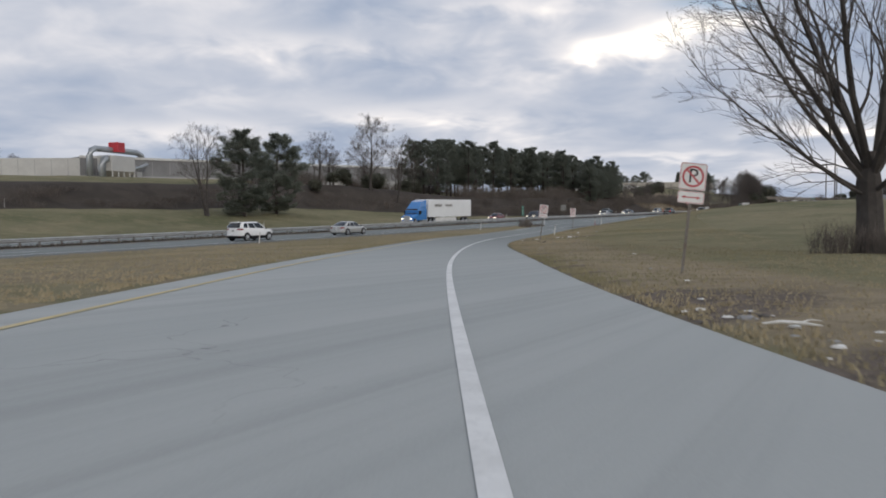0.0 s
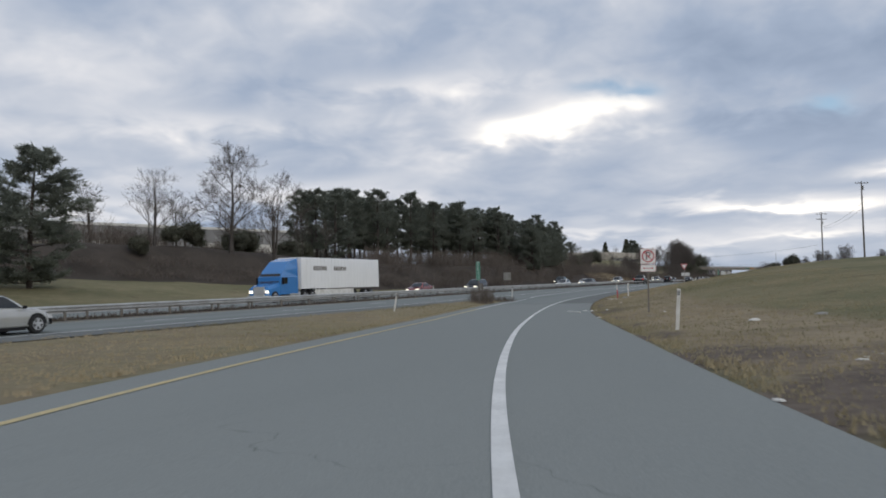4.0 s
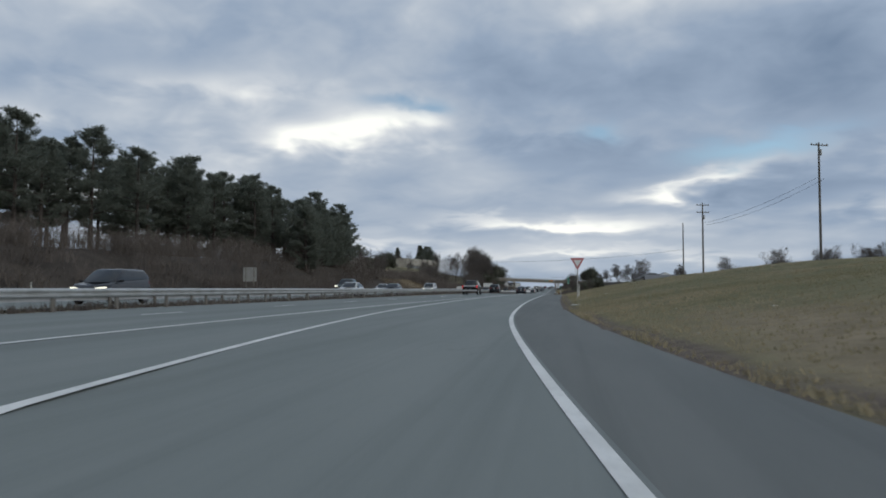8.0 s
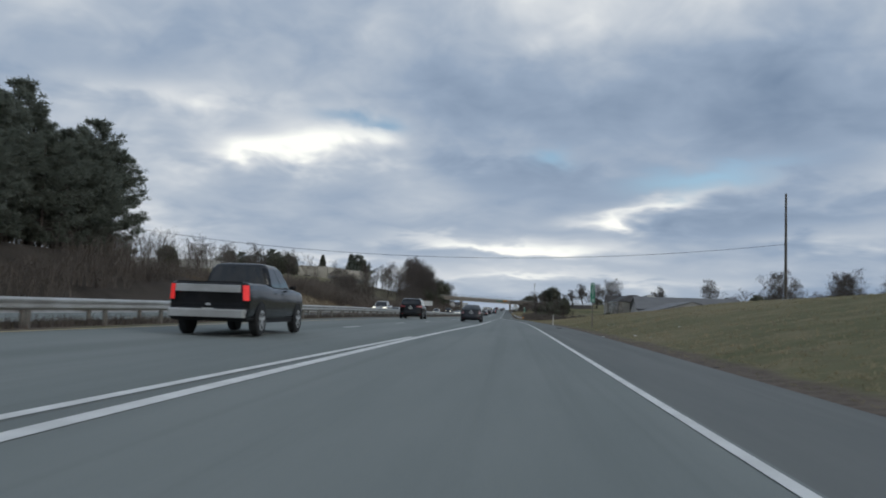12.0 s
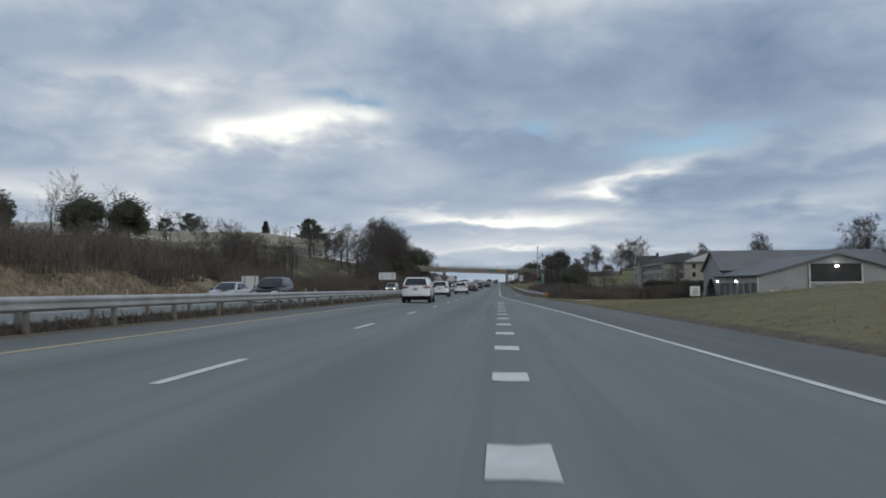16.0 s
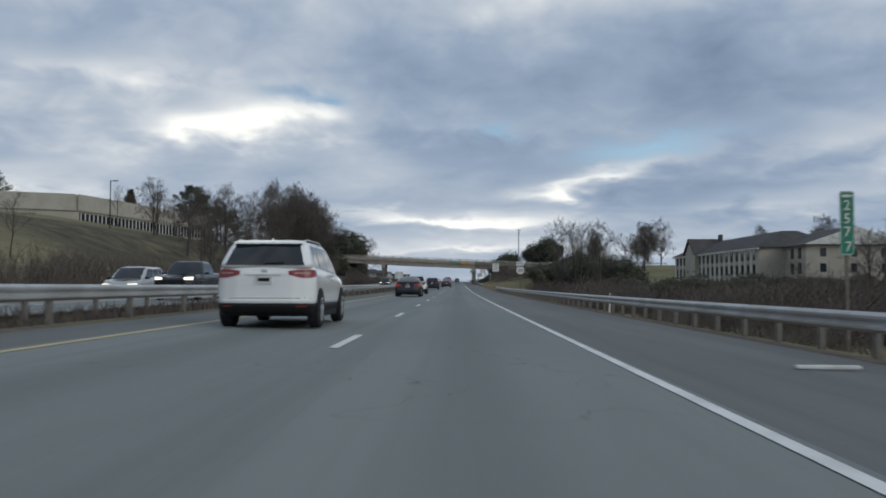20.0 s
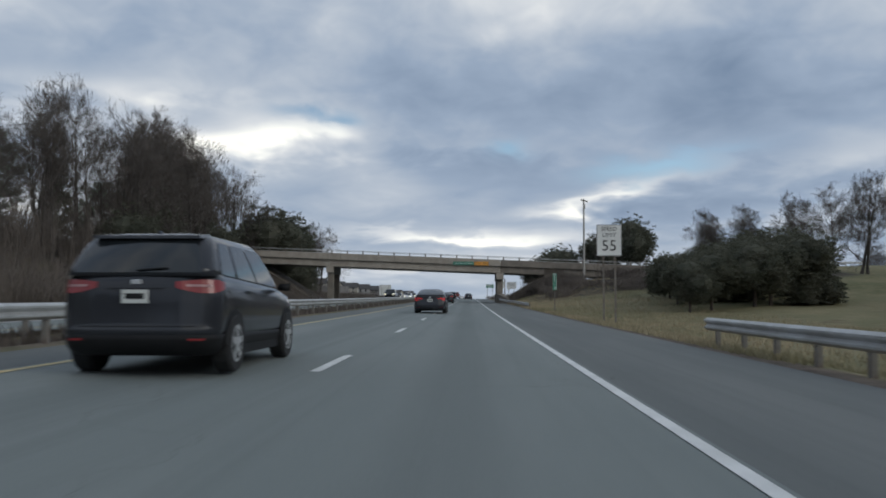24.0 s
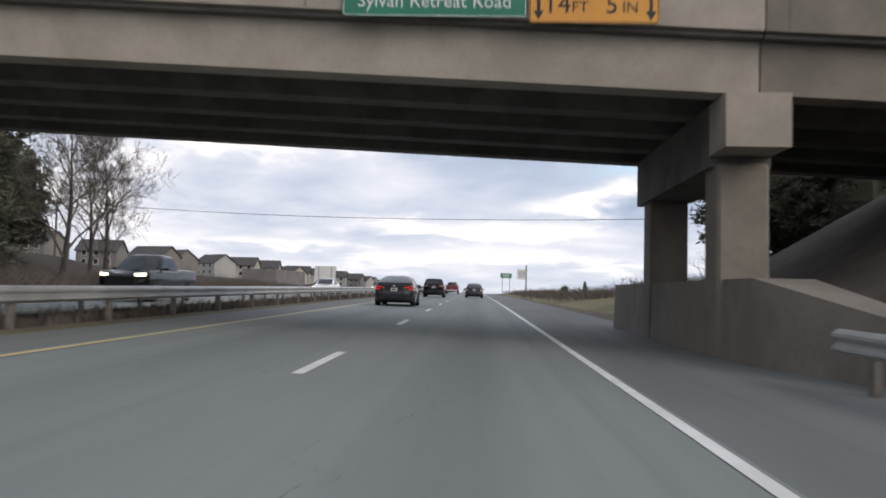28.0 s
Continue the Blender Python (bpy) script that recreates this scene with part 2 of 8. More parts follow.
M_SIGN_B = material("black_sign_ink", (0.02, 0.02, 0.02), 0.5)
M_SIGN_BACK = material("bare_aluminium", (0.30, 0.295, 0.28), 0.5, 0.4)
M_LITTER = material("pale_litter", (0.70, 0.69, 0.66), 0.7, second=(0.55, 0.53, 0.48), scale=3.0)
M_RUBBER = material("tyre_rubber", (0.018, 0.018, 0.019), 0.85)
M_GLASSCAR = material("dark_car_glass", (0.016, 0.019, 0.022), 0.08, spec=0.6)
M_RIM = material("alloy_rim", (0.62, 0.63, 0.64), 0.35, 0.5)
M_TRIM = material("black_trim", (0.014, 0.014, 0.015), 0.6, spec=0.2)
M_TAIL = material("red_lamp_lens", (0.20, 0.03, 0.034), 0.2, emit=(1.0, 0.05, 0.04, 0.02))
M_TAIL_ON = material("lit_red_lamp", (0.5, 0.02, 0.02), 0.2, emit=(1.0, 0.05, 0.05, 0.4))
M_HEAD = material("clear_lamp_lens", (0.55, 0.56, 0.57), 0.12)
M_HEAD_ON = material("lit_head_lamp", (0.9, 0.9, 0.85), 0.2, emit=(1.0, 0.88, 0.66, 1.3))
M_PLATE = material("number_plate", (0.62, 0.63, 0.60), 0.5)

# ground: winter grass with bare dirt, straw and brush zones carried by a vegetation map
M_GROUND = bpy.data.materials.new("winter_ground")
M_GROUND.use_nodes = True
n = Nodes(M_GROUND.node_tree)
co = n.add("ShaderNodeTexCoord").outputs["Object"]
zone = n.add("ShaderNodeSeparateColor", {0: n.add("ShaderNodeAttribute", attribute_name="vegetation").outputs["Color"]})
g1, g2, g3 = n.noise(co, 0.035, 4.0, 0.6), n.noise(co, 0.25, 5.0, 0.65, 0.5), n.noise(co, 3.0, 5.0, 0.7)
grass = n.mix(n.band(g1, 0.35, 0.65), (0.112, 0.115, 0.058), (0.205, 0.185, 0.108))
grass = n.mix(n.math("MULTIPLY", n.band(g2, 0.45, 0.7), 0.6), grass, (0.255, 0.215, 0.132))
grass = n.mix(n.math("MULTIPLY", n.band(g3, 0.5, 0.75), 0.45), grass, (0.105, 0.102, 0.052))
g4 = n.noise(co, 0.9, 5.0, 0.7, 0.8)
grass = n.mix(n.math("MULTIPLY", n.band(g4, 0.52, 0.68), 0.55), grass, (0.29, 0.23, 0.14))
grass = n.mix(n.math("MULTIPLY", n.band(n.noise(co, 0.45, 4.0, 0.6, 1.0), 0.57, 0.70), 0.55), grass, (0.095, 0.076, 0.046))
straw = n.mix(n.band(g2, 0.4, 0.65), (0.30, 0.245, 0.165), (0.21, 0.172, 0.114))
straw = n.mix(n.math("MULTIPLY", n.band(g3, 0.45, 0.7), 0.4), straw, (0.11, 0.09, 0.05))
dirt = n.mix(n.band(g3, 0.4, 0.65), (0.155, 0.127, 0.102), (0.098, 0.080, 0.066))
brush = n.mix(n.band(g2, 0.35, 0.7), (0.068, 0.057, 0.048), (0.047, 0.040, 0.034))
jit = n.math("MULTIPLY", n.math("SUBTRACT", g2, 0.5), 0.6)
col = n.mix(n.band(n.math("ADD", zone.outputs[1], jit), 0.3, 0.7), grass, straw)
col = n.mix(n.band(n.math("ADD", zone.outputs[2], jit), 0.3, 0.7), col, brush)
col = n.mix(n.band(n.math("ADD", zone.outputs[0], jit), 0.35, 0.65), col, dirt)
bmp = n.add("ShaderNodeBump", {"Strength": 0.6, "Distance": 0.12, "Height": n.noise(co, 2.2, 6.0, 0.75)})
sh = n.add("ShaderNodeBsdfPrincipled", {"Base Color": col, "Roughness": 0.95, "Normal": bmp.outputs[0], "Specular IOR Level": 0.15})
n.add("ShaderNodeOutputMaterial", {0: sh.outputs[0]})

# ---- mesh helpers ----


class Geo:
    """Gathers simple solids into one mesh."""

    def __init__(self):
        self.v, self.f = [], []

    def put(self, verts, faces):
        k = len(self.v)
        self.v += [tuple(p) for p in verts]
        self.f += [tuple(i + k for i in f) for f in faces]
        return self

    def box(self, x0, x1, y0, y1, z0, z1, ch=0.0):
        if ch <= 0:
            vs = [(x, y, z) for z in (z0, z1) for y in (y0, y1) for x in (x0, x1)]
            return self.put(vs, [(0, 2, 3, 1), (4, 5, 7, 6), (0, 1, 5, 4), (2, 6, 7, 3), (0, 4, 6, 2), (1, 3, 7, 5)])
        ring = lambda z, c: [(x0 + c, y0, z), (x1 - c, y0, z), (x1, y0 + c, z), (x1, y1 - c, z), (x1 - c, y1, z), (x0 + c, y1, z), (x0, y1 - c, z), (x0, y0 + c, z)]
        inset = [(x0 + ch, y0 + ch, z1), (x1 - ch, y0 + ch, z1), (x1 - ch, y0 + ch, z1), (x1 - ch, y1 - ch, z1), (x1 - ch, y1 - ch, z1), (x0 + ch, y1 - ch, z1), (x0 + ch, y1 - ch, z1), (x0 + ch, y0 + ch, z1)]
        return self.loft([ring(z0, ch), ring(z1 - ch, ch), inset])

    def loft(self, rings, caps=True, closed=True):
        n, k = len(rings[0]), len(self.v)
        for r in rings:
            self.v += [tuple(p) for p in r]
        for a in range(len(rings) - 1):
            for i in range(n if closed else n - 1):
                j = (i + 1) % n
                self.f.append((k + a * n + i, k + a * n + j, k + (a + 1) * n + j, k + (a + 1) * n + i))
        if caps and closed:
            self.f.append(tuple(k + i for i in reversed(range(n))))
            self.f.append(tuple(k + (len(rings) - 1) * n + i for i in range(n)))
        return self

    def tube(self, pts, radii, n=6, caps=True):
        """A tube along points."""
        rings = []
        pts = [Vector(p) for p in pts]
        for i, p in enumerate(pts):
            d = (pts[min(i + 1, len(pts) - 1)] - pts[max(i - 1, 0)]).normalized()
            a = d.cross(Vector((0.31, 0.77, 0.55))).normalized() if abs(d.z) > 0.9 else d.cross(Vector((0, 0, 1))).normalized()
            b = d.cross(a)
            r = radii[i] if isinstance(radii, (list, tuple)) else radii
            rings.append([p + (a * math.cos(2 * math.pi * j / n) + b * math.sin(2 * math.pi * j / n)) * r for j in range(n)])
        return self.loft(rings, caps)

    def prism(self, outline, y0, y1):
        """An outline in x and z, from y0 to y1."""
        return self.loft([[(x, y0, z) for x, z in outline], [(x, y1, z) for x, z in outline]])

    def mesh(self, name, mat, smooth=False):
        me = bpy.data.meshes.new(name)
        me.from_pydata(self.v, [], self.f)
        me.materials.append(mat)
        if smooth:
            me.polygons.foreach_set("use_smooth", [True] * len(me.polygons))
        me.validate()
        me.update()
        return me


def fix_normals(me):
    bm = bmesh.new()
    bm.from_mesh(me)
    bmesh.ops.recalc_face_normals(bm, faces=bm.faces)
    bm.to_mesh(me)
    bm.free()
    return me


def part(name, geo, mat, parent=None, label="", at=None, smooth=False):
    me = geo if isinstance(geo, bpy.types.Mesh) else fix_normals(geo.mesh(name, mat, smooth))
    ob = new(name, me)
    if parent is not None:
        ob.parent = parent
    if at is not None:
        ob.matrix_basis = at
    return tagged(ob, label)


def thing(name, label, category, at=None, group=""):
    ob = new(name)
    ob.empty_display_size = 0.3
    if at is not None:
        ob.matrix_basis = at
    return tagged(ob, label, category, group)


def text_mesh(body, size, mat, depth=0.004):
    """Letters as a mesh in the x-z plane, facing -y, centred."""
    cu = bpy.data.curves.new("lettering", "FONT")
    cu.body, cu.size, cu.align_x, cu.align_y, cu.extrude, cu.resolution_u = body, size, "CENTER", "CENTER", depth, 2
    ob = bpy.data.objects.new("lettering", cu)
    me = bpy.data.meshes.new_from_object(ob)
    bpy.data.objects.remove(ob)
    me.transform(Matrix.Rotation(radians(90), 4, "X"))
    me.materials.clear()
    me.materials.append(mat)
    return me


# ---- the lie of the land ----
def smooth_line(pairs, sigma=7.0):
    ys = np.arange(-260.0, 1301.0, 1.0)
    p = np.array(sorted(pairs))
    v = np.interp(ys, p[:, 0], p[:, 1])
    if p[1, 0] > p[0, 0]:
        v = np.where(ys < p[0, 0], p[0, 1] + (ys - p[0, 0]) * (p[1, 1] - p[0, 1]) / (p[1, 0] - p[0, 0]), v)
    k = np.exp(-0.5 * (np.arange(-30, 31) / sigma) ** 2)
    k /= k.sum()
    w = np.convolve(np.pad(v, 30, mode="edge"), k, mode="valid")
    w[:31] = v[:31]
    return lambda y: np.interp(y, ys, w)


GRADE = smooth_line([(-250, -0.12), (-1, -0.12), (100, -0.06), (160, 0.0), (220, -0.37), (280, -0.70), (340, -0.83), (400, -0.84), (460, -0.46), (520, 0.10), (580, 0.73), (640, 1.24), (700, 1.64), (760, 1.95), (900, 2.4), (1300, 2.8)], 14)
RAMP_Z = smooth_line([(-250, 5.2), (-140, 2.75), (-107, 1.71), (-94, 1.28), (-81, 0.90), (-68, 0.59), (-61, 0.42), (-31, -0.14), (-20, -0.28), (0, -0.31), (24, -0.30), (40, -0.26)], 6)
EDGE = smooth_line([(-250, 0.0), (-31, 0.0), (0, -1.2), (30, -2.7), (60, -3.0), (90, -2.5), (110, -2.1), (140, -0.9), (165, 0.0), (1300, 0.0)], 10)
RAMP_R = smooth_line([(-150, 74.0), (-98, 45.0), (-85, 37.9), (-72, 31.6), (-59.5, 26.1), (-46, 21.0), (-30, 16.2), (-15, 12.4), (-2, 9.6), (8, 7.8), (20, 6.4), (35, 5.0), (45, 4.4), (67, 3.85), (90, 3.62), (160, 3.66), (200, 3.7), (237, 2.8), (258, 1.95), (270, 1.4), (285, 0.65), (298, 0.12), (312, 0.0), (1300, 0.0)], 5)
RAMP_L = smooth_line([(-150, 68.5), (-96, 38.6), (-84, 32.3), (-58, 21.1), (-47, 16.9), (-30, 12.0), (-12, 7.6), (-4, 6.0), (7, 3.8), (28, 0.9), (40, -0.2), (50, -0.9), (70, -1.3), (90, -1.5), (108, -1.6), (130, -1.1), (160, 0.0), (200, 0.0)], 5)
PAVE_R = smooth_line([(-150, 78.4), (-101, 49.7), (-94, 45.7), (-82, 39.7), (-62, 29.3), (-50, 24.8), (-30, 19.4), (-15, 15.0), (2, 11.4), (19, 8.7), (30, 7.7), (40, 7.0), (62, 6.3), (90, 6.2), (160, 6.4), (240, 6.0), (270, 5.4), (300, 3.7), (330, 3.5), (1300, 3.5)], 5)


def step(a, b, v):
    s = np.clip((v - a) / (b - a), 0.0, 1.0)
    return s * s * (3 - 2 * s)


def road_z(x, y):
    """The paved surface: the mainline with its crossfall, and the ramp that comes down to it."""
    main = GRADE(y) - 0.02 * (np.clip(x, -9.5, 6.0) + 3.66) * step(-60, 60, y)
    w = step(2.0, np.maximum(RAMP_L(y) - 1.5, 2.6), x) * (1 - step(20, 50, y))
    return main * (1 - w) + RAMP_Z(y) * w


HILL = [(-250, 3.0), (-150, 1.5), (-100, 0.3), (-60, 0.5), (-30, 1.4), (0, 2.4), (40, 3.0), (80, 3.4), (120, 3.7), (150, 3.65), (180, 3.4), (210, 3.1), (240, 2.0), (265, 0.7), (290, -0.4), (320, -0.9), (390, -0.9), (440, -0.2), (480, 0.2), (505, 2.6), (530, 5.6), (560, 5.2), (590, 2.2), (640, 0.8), (1300, 0.5)]
HILL_R = smooth_line(HILL, 9)
BANK_L = smooth_line([(-250, 7.0), (-60, 5.0), (0, 5.0), (70, 5.2), (180, 5.2), (210, 3.6), (250, 3.8), (330, 8.0), (420, 8.0), (470, 9.0), (520, 8.0), (580, 6.0), (660, 2.5), (1300, 1.5)], 12)
TOE_L = smooth_line([(-250, -70), (-40, -66), (20, -58), (60, -42), (100, -33), (180, -27), (250, -26.5), (330, -31), (480, -29), (560, -28), (700, -40), (1300, -60)], 12)
RISE_L = smooth_line([(-250, 12), (40, 12), (90, 12), (195, 10), (250, 10), (330, 30), (420, 34), (520, 20), (1300, 30)], 12)


def land_z(x, y):
    """The open ground."""
    x, y = np.asarray(x, float), np.asarray(y, float)
    base = road_z(x, y)
    pr = PAVE_R(y)
    right = np.clip(x - pr, 0, None)
    z = base + HILL_R(y) * (1 - (1 - np.clip((right - 0.6) / 30.0, 0, 1)) ** 2) - 0.35 * step(0.5, 3.0, right) * step(285, 310, y) * (1 - step(470, 500, y))
    z = z - 2.0 * step(60, 160, right) * step(-20, 60, y) * (1 - step(220, 280, y))
    left = np.clip(-23.0 - x, 0, None)
    toe = TOE_L(y)
    field = 2.9 * step(0, 38, left) * (1 - step(40, 90, y)) - 0.5 * step(0, 5, left) * step(150, 250, y)
    bank = BANK_L(y) * step(0, 1, np.clip((toe - x) / RISE_L(y), 0, 1))
    plateau = (2.5 + 3.0 * step(300, 400, y) * (1 - step(560, 640, y))) * step(14, 60, toe - x)
    z = z + np.where(x < -9.6, field + bank + plateau, 0)
    z = z - 0.25 * step(0.0, 1.0, 1.4 - np.abs(x + 11.2)) * step(-260, -200, y)
    n1 = 0.25 * np.sin(x * 0.11 + 1.3 * np.sin(y * 0.05)) * np.sin(y * 0.083 + 0.7) + 0.08 * np.sin(x * 0.43 + y * 0.31)
    far = np.clip(np.maximum(x - pr - 2.0, -25.0 - x) / 14.0, 0, 1)
    return z + n1 * far


def ground_at(x, y):
    return float(land_z(x, y))


# ---- ground, roads and markings ----
def axis(stops):
    out = []
    for a, b, s in stops:
        out += list(np.arange(a, b, s))
    return np.array(out + [stops[-1][1]])


gx = axis([(-3600, -600, 500), (-600, -200, 40), (-200, -70, 8), (-70, -24, 2.5), (-24, -8, 1.2), (-8, 16, 0.9), (16, 52, 1.6), (52, 90, 4), (90, 240, 12), (240, 600, 60), (600, 3600, 500)])
gy = axis([(-1500, -300, 200), (-300, -160, 14), (-160, 640, 3.0), (640, 1000, 12), (1000, 1400, 40), (1400, 4400, 500)])
GX, GY = np.meshgrid(gx, gy)
GZ = land_z(GX, GY)
paved = (GX < PAVE_R(GY) - 0.1) & (GX > -8.9) & ((GX > RAMP_L(GY) - 0.8) | (GX < EDGE(GY) + 2.2) | (GY > 12)) | (GX < -12.4) & (GX > -24.0)
GZ = np.where(paved, GZ - 0.12, GZ)
dist_edge = GX - PAVE_R(GY)
dirt_w = np.clip(1.0 - np.abs(dist_edge - 0.2) / 1.3, 0, 1) * 0.9 + np.clip(1.0 - np.abs(GX + 10.6) / 2.4, 0, 1) + np.clip(1 - np.abs(GX + 24.5) / 1.2, 0, 1) * 0.6
for cx, cy, cr in ((27.4, -48.0, 1.4), (26.9, -50.5, 1.2), (26.6, -43.3, 2.0), (28.2, -46.0, 1.8), (24.6, -39.0, 1.5), (26.0, -51.0, 1.2), (47.6, -93.5, 1.6), (15.0, -13.0, 1.3)):
    dirt_w = dirt_w + 1.1 * np.exp(-((GX - cx) ** 2 + (GY - cy) ** 2) / cr ** 2)
straw_w = np.clip(1 - np.abs(dist_edge - 2.8) / 4.5, 0, 1) * 1.1 * (1 - step(10, 60, GY)) + step(2, 7, -24 - GX) * step(185, 205, GY) * (1 - step(330, 420, GY)) * (1 - step(60, 90, -GX)) * 1.0 + (GX < RAMP_L(GY)) * (GX > 0) * (GY < 20) * 0.55
brush_w = np.where(GX < TOE_L(GY) + 1.0, 1.0, 0.0) * (1 - step(0, 8, TOE_L(GY) - RISE_L(GY) - 4 - GX)) * np.where(GY < 200, 1.0, 0.30 + 0.25 * step(380, 420, GY) + 0.45 * step(488, 506, GY))
brush_w = np.maximum(brush_w, step(500, 515, GY) * (1 - step(560, 580, GY)) * step(1, 4, dist_edge) * (1 - step(34, 50, dist_edge)) * 0.8)
ny, nx = GX.shape
me = bpy.data.meshes.new("ground")
idx = np.arange(ny * nx).reshape(ny, nx)
quads = np.stack([idx[:-1, :-1], idx[:-1, 1:], idx[1:, 1:], idx[1:, :-1]], -1).reshape(-1, 4)
me.from_pydata(np.stack([GX, GY, GZ], -1).reshape(-1, 3).tolist(), [], quads.tolist())
attr = me.color_attributes.new("vegetation", "FLOAT_COLOR", "POINT")
attr.data.foreach_set("color", np.stack([np.clip(dirt_w, 0, 1), np.clip(straw_w, 0, 1), np.clip(brush_w, 0, 1), np.ones_like(GX)], -1).astype(np.float32).ravel())
me.materials.append(M_GROUND)
me.polygons.foreach_set("use_smooth", [True] * len(me.polygons))
tagged(new("ground", me), "rolling winter grass with bare verges and brushy banks", "ground", kind="structure")


def strip(name, left, right, y0, y1, lift, mat, label, category, cols=6, dy=2.0, kind="structure", parent=None):
    """A paved band between two lines that run along y."""
    ys = np.arange(y0, y1 + 0.01, dy)
    v, f = [], []
    for y in ys:
        a, b = float(left(y)), float(right(y))
        for i in range(cols + 1):
            x = a + (b - a) * i / cols
            v.append((x, y, float(road_z(x, y)) + lift))
    for r in range(len(ys) - 1):
        for i in range(cols):
            k = r * (cols + 1) + i
            f.append((k, k + 1, k + cols + 2, k + cols + 1))
    m = bpy.data.meshes.new(name)
    m.from_pydata(v, [], f)
    m.materials.append(mat)
    m.polygons.foreach_set("use_smooth", [True] * len(f))
    ob = new(name, m)
    if parent is not None:
        ob.parent = parent
        return tagged(ob, label)
    return tagged(ob, label, category, kind=kind)


road = strip("road_mainline", lambda y: EDGE(y) - 7.45, lambda y: EDGE(y) + 0.12, -250, 1300, 0.0, M_ROAD, "grey worn asphalt highway with two lanes", "road", 8, 3.0)
strip("road_inner_shoulder", lambda y: -9.0, lambda y: EDGE(y) - 7.45, -250, 1300, -0.004, M_SHOULDER, "narrow dark asphalt inner shoulder", "road", 2, 3.0)
strip("road_outer_shoulder_behind", lambda y: EDGE(y) + 0.12, lambda y: EDGE(y) + 2.4, -250, 13, -0.004, M_SHOULDER, "asphalt shoulder beside the grass island", "road", 3, 3.0)
strip("road_gore", lambda y: EDGE(y) + 0.12, lambda y: np.maximum(RAMP_L(y) - 0.1, EDGE(y) + 0.3), 12, 162, -0.002, M_ROAD, "paved gore between ramp and highway", "road", 3, 2.0)
ramp = strip("road_ramp", lambda y: np.where(y < 12, RAMP_L(y) - 0.85, np.maximum(RAMP_L(y) - 0.12, EDGE(y) + 0.12)), lambda y: RAMP_R(y) + 0.12, -160, 2, 0.0, M_RAMP, "pale smooth asphalt entrance ramp", "road", 6, 1.0)
strip("road_merge_lane", lambda y: np.where(y < 12, RAMP_L(y) - 0.85, np.maximum(RAMP_L(y) - 0.12, EDGE(y) + 0.12)), lambda y: np.maximum(RAMP_R(y) + 0.12, EDGE(y) + 0.13), 2, 340, 0.0, M_ROAD, "grey asphalt merging lane", "road", 5, 1.0)
strip("road_ramp_shoulder", lambda y: RAMP_R(y) + 0.12, lambda y: PAVE_R(y), -160, 2, -0.004, M_RAMP, "pale asphalt shoulder of the ramp", "road", 3, 1.0)
strip("road_shoulder", lambda y: RAMP_R(y) + 0.12, lambda y: PAVE_R(y), 2, 1300, -0.004, M_SHOULDER, "dark asphalt shoulder", "road", 3, 2.0)
strip("road_opposite", lambda y: -23.6, lambda y: -12.6, -250, 1300, 0.0, M_ROAD, "grey asphalt opposite carriageway", "road", 6, 3.0)


def marking(name, centre, width, y0, y1, mat, label, lift=0.006, dy=1.0, wear=0.0):
    half = width / 2
    return strip(name, lambda y: centre(y) - half - wear * (0.5 + 0.5 * math.sin(y * 3.1)) * 0.05, lambda y: centre(y) + half, y0, y1, lift, mat, label, "road marking", 1, dy)


def wide(f, width, y):
    d = (float(f(y + 1)) - float(f(y - 1))) / 2
    return width * math.hypot(1, d)


def edge_marking(name, f, width, y0, y1, mat, label):
    strip(name, lambda y: f(y) - wide(f, width, y) / 2, lambda y: f(y) + wide(f, width, y) / 2, y0, y1, 0.007, mat, label, "road marking", 1, 1.0)


edge_marking("trim_ramp_right_line", RAMP_R, 0.135, -160, 308, M_WHITE_LINE, "solid white edge line of the ramp")
edge_marking("trim_ramp_left_line", RAMP_L, 0.13, -160, -8, M_YELLOW_LINE, "solid yellow edge line of the ramp")
edge_marking("trim_ramp_white_line", RAMP_L, 0.15, -8, 48, M_WHITE_LINE, "solid white gore line")
edge_marking("trim_gore_line", RAMP_L, 0.21, 48, 193, M_WHITE_LINE, "broad solid white merging line")
edge_marking("trim_right_edge_line", EDGE, 0.16, -250, 130, M_WHITE_LINE, "thin white edge line of the highway")
edge_marking("trim_right_line", EDGE, 0.13, 308, 1300, M_WHITE_LINE, "solid white edge line of the highway")
edge_marking("trim_left_line", lambda y: EDGE(y) - 7.25, 0.14, -250, 1300, M_YELLOW_LINE, "solid yellow inner edge line")
marking("trim_opposite_inner_line", lambda y: -13.6, 0.14, -250, 1300, M_YELLOW_LINE, "yellow inner line of the opposite carriageway", dy=3.0)
marking("trim_opposite_outer_line", lambda y: -21.1, 0.15, -250, 1300, M_WHITE_LINE, "white outer line of the opposite carriageway", dy=3.0)


def quad_dash(x, y0, y1, width):
    """A painted dash with slightly ragged ends."""
    v = []
    for y in (y0, y0 + 0.06, y1 - 0.05, y1):
        for i in (0, 0.5, 1):
            xx = x(y) - width / 2 + width * i
            yy = y + (0.05 * random.uniform(-1, 1) if y in (y0, y1) else 0)
            v.append((xx, yy, float(road_z(xx, yy)) + 0.007))
    f = [(r * 3 + i, r * 3 + i + 1, r * 3 + i + 4, r * 3 + i + 3) for r in range(3) for i in range(2)]
    return Geo().put(v, f)


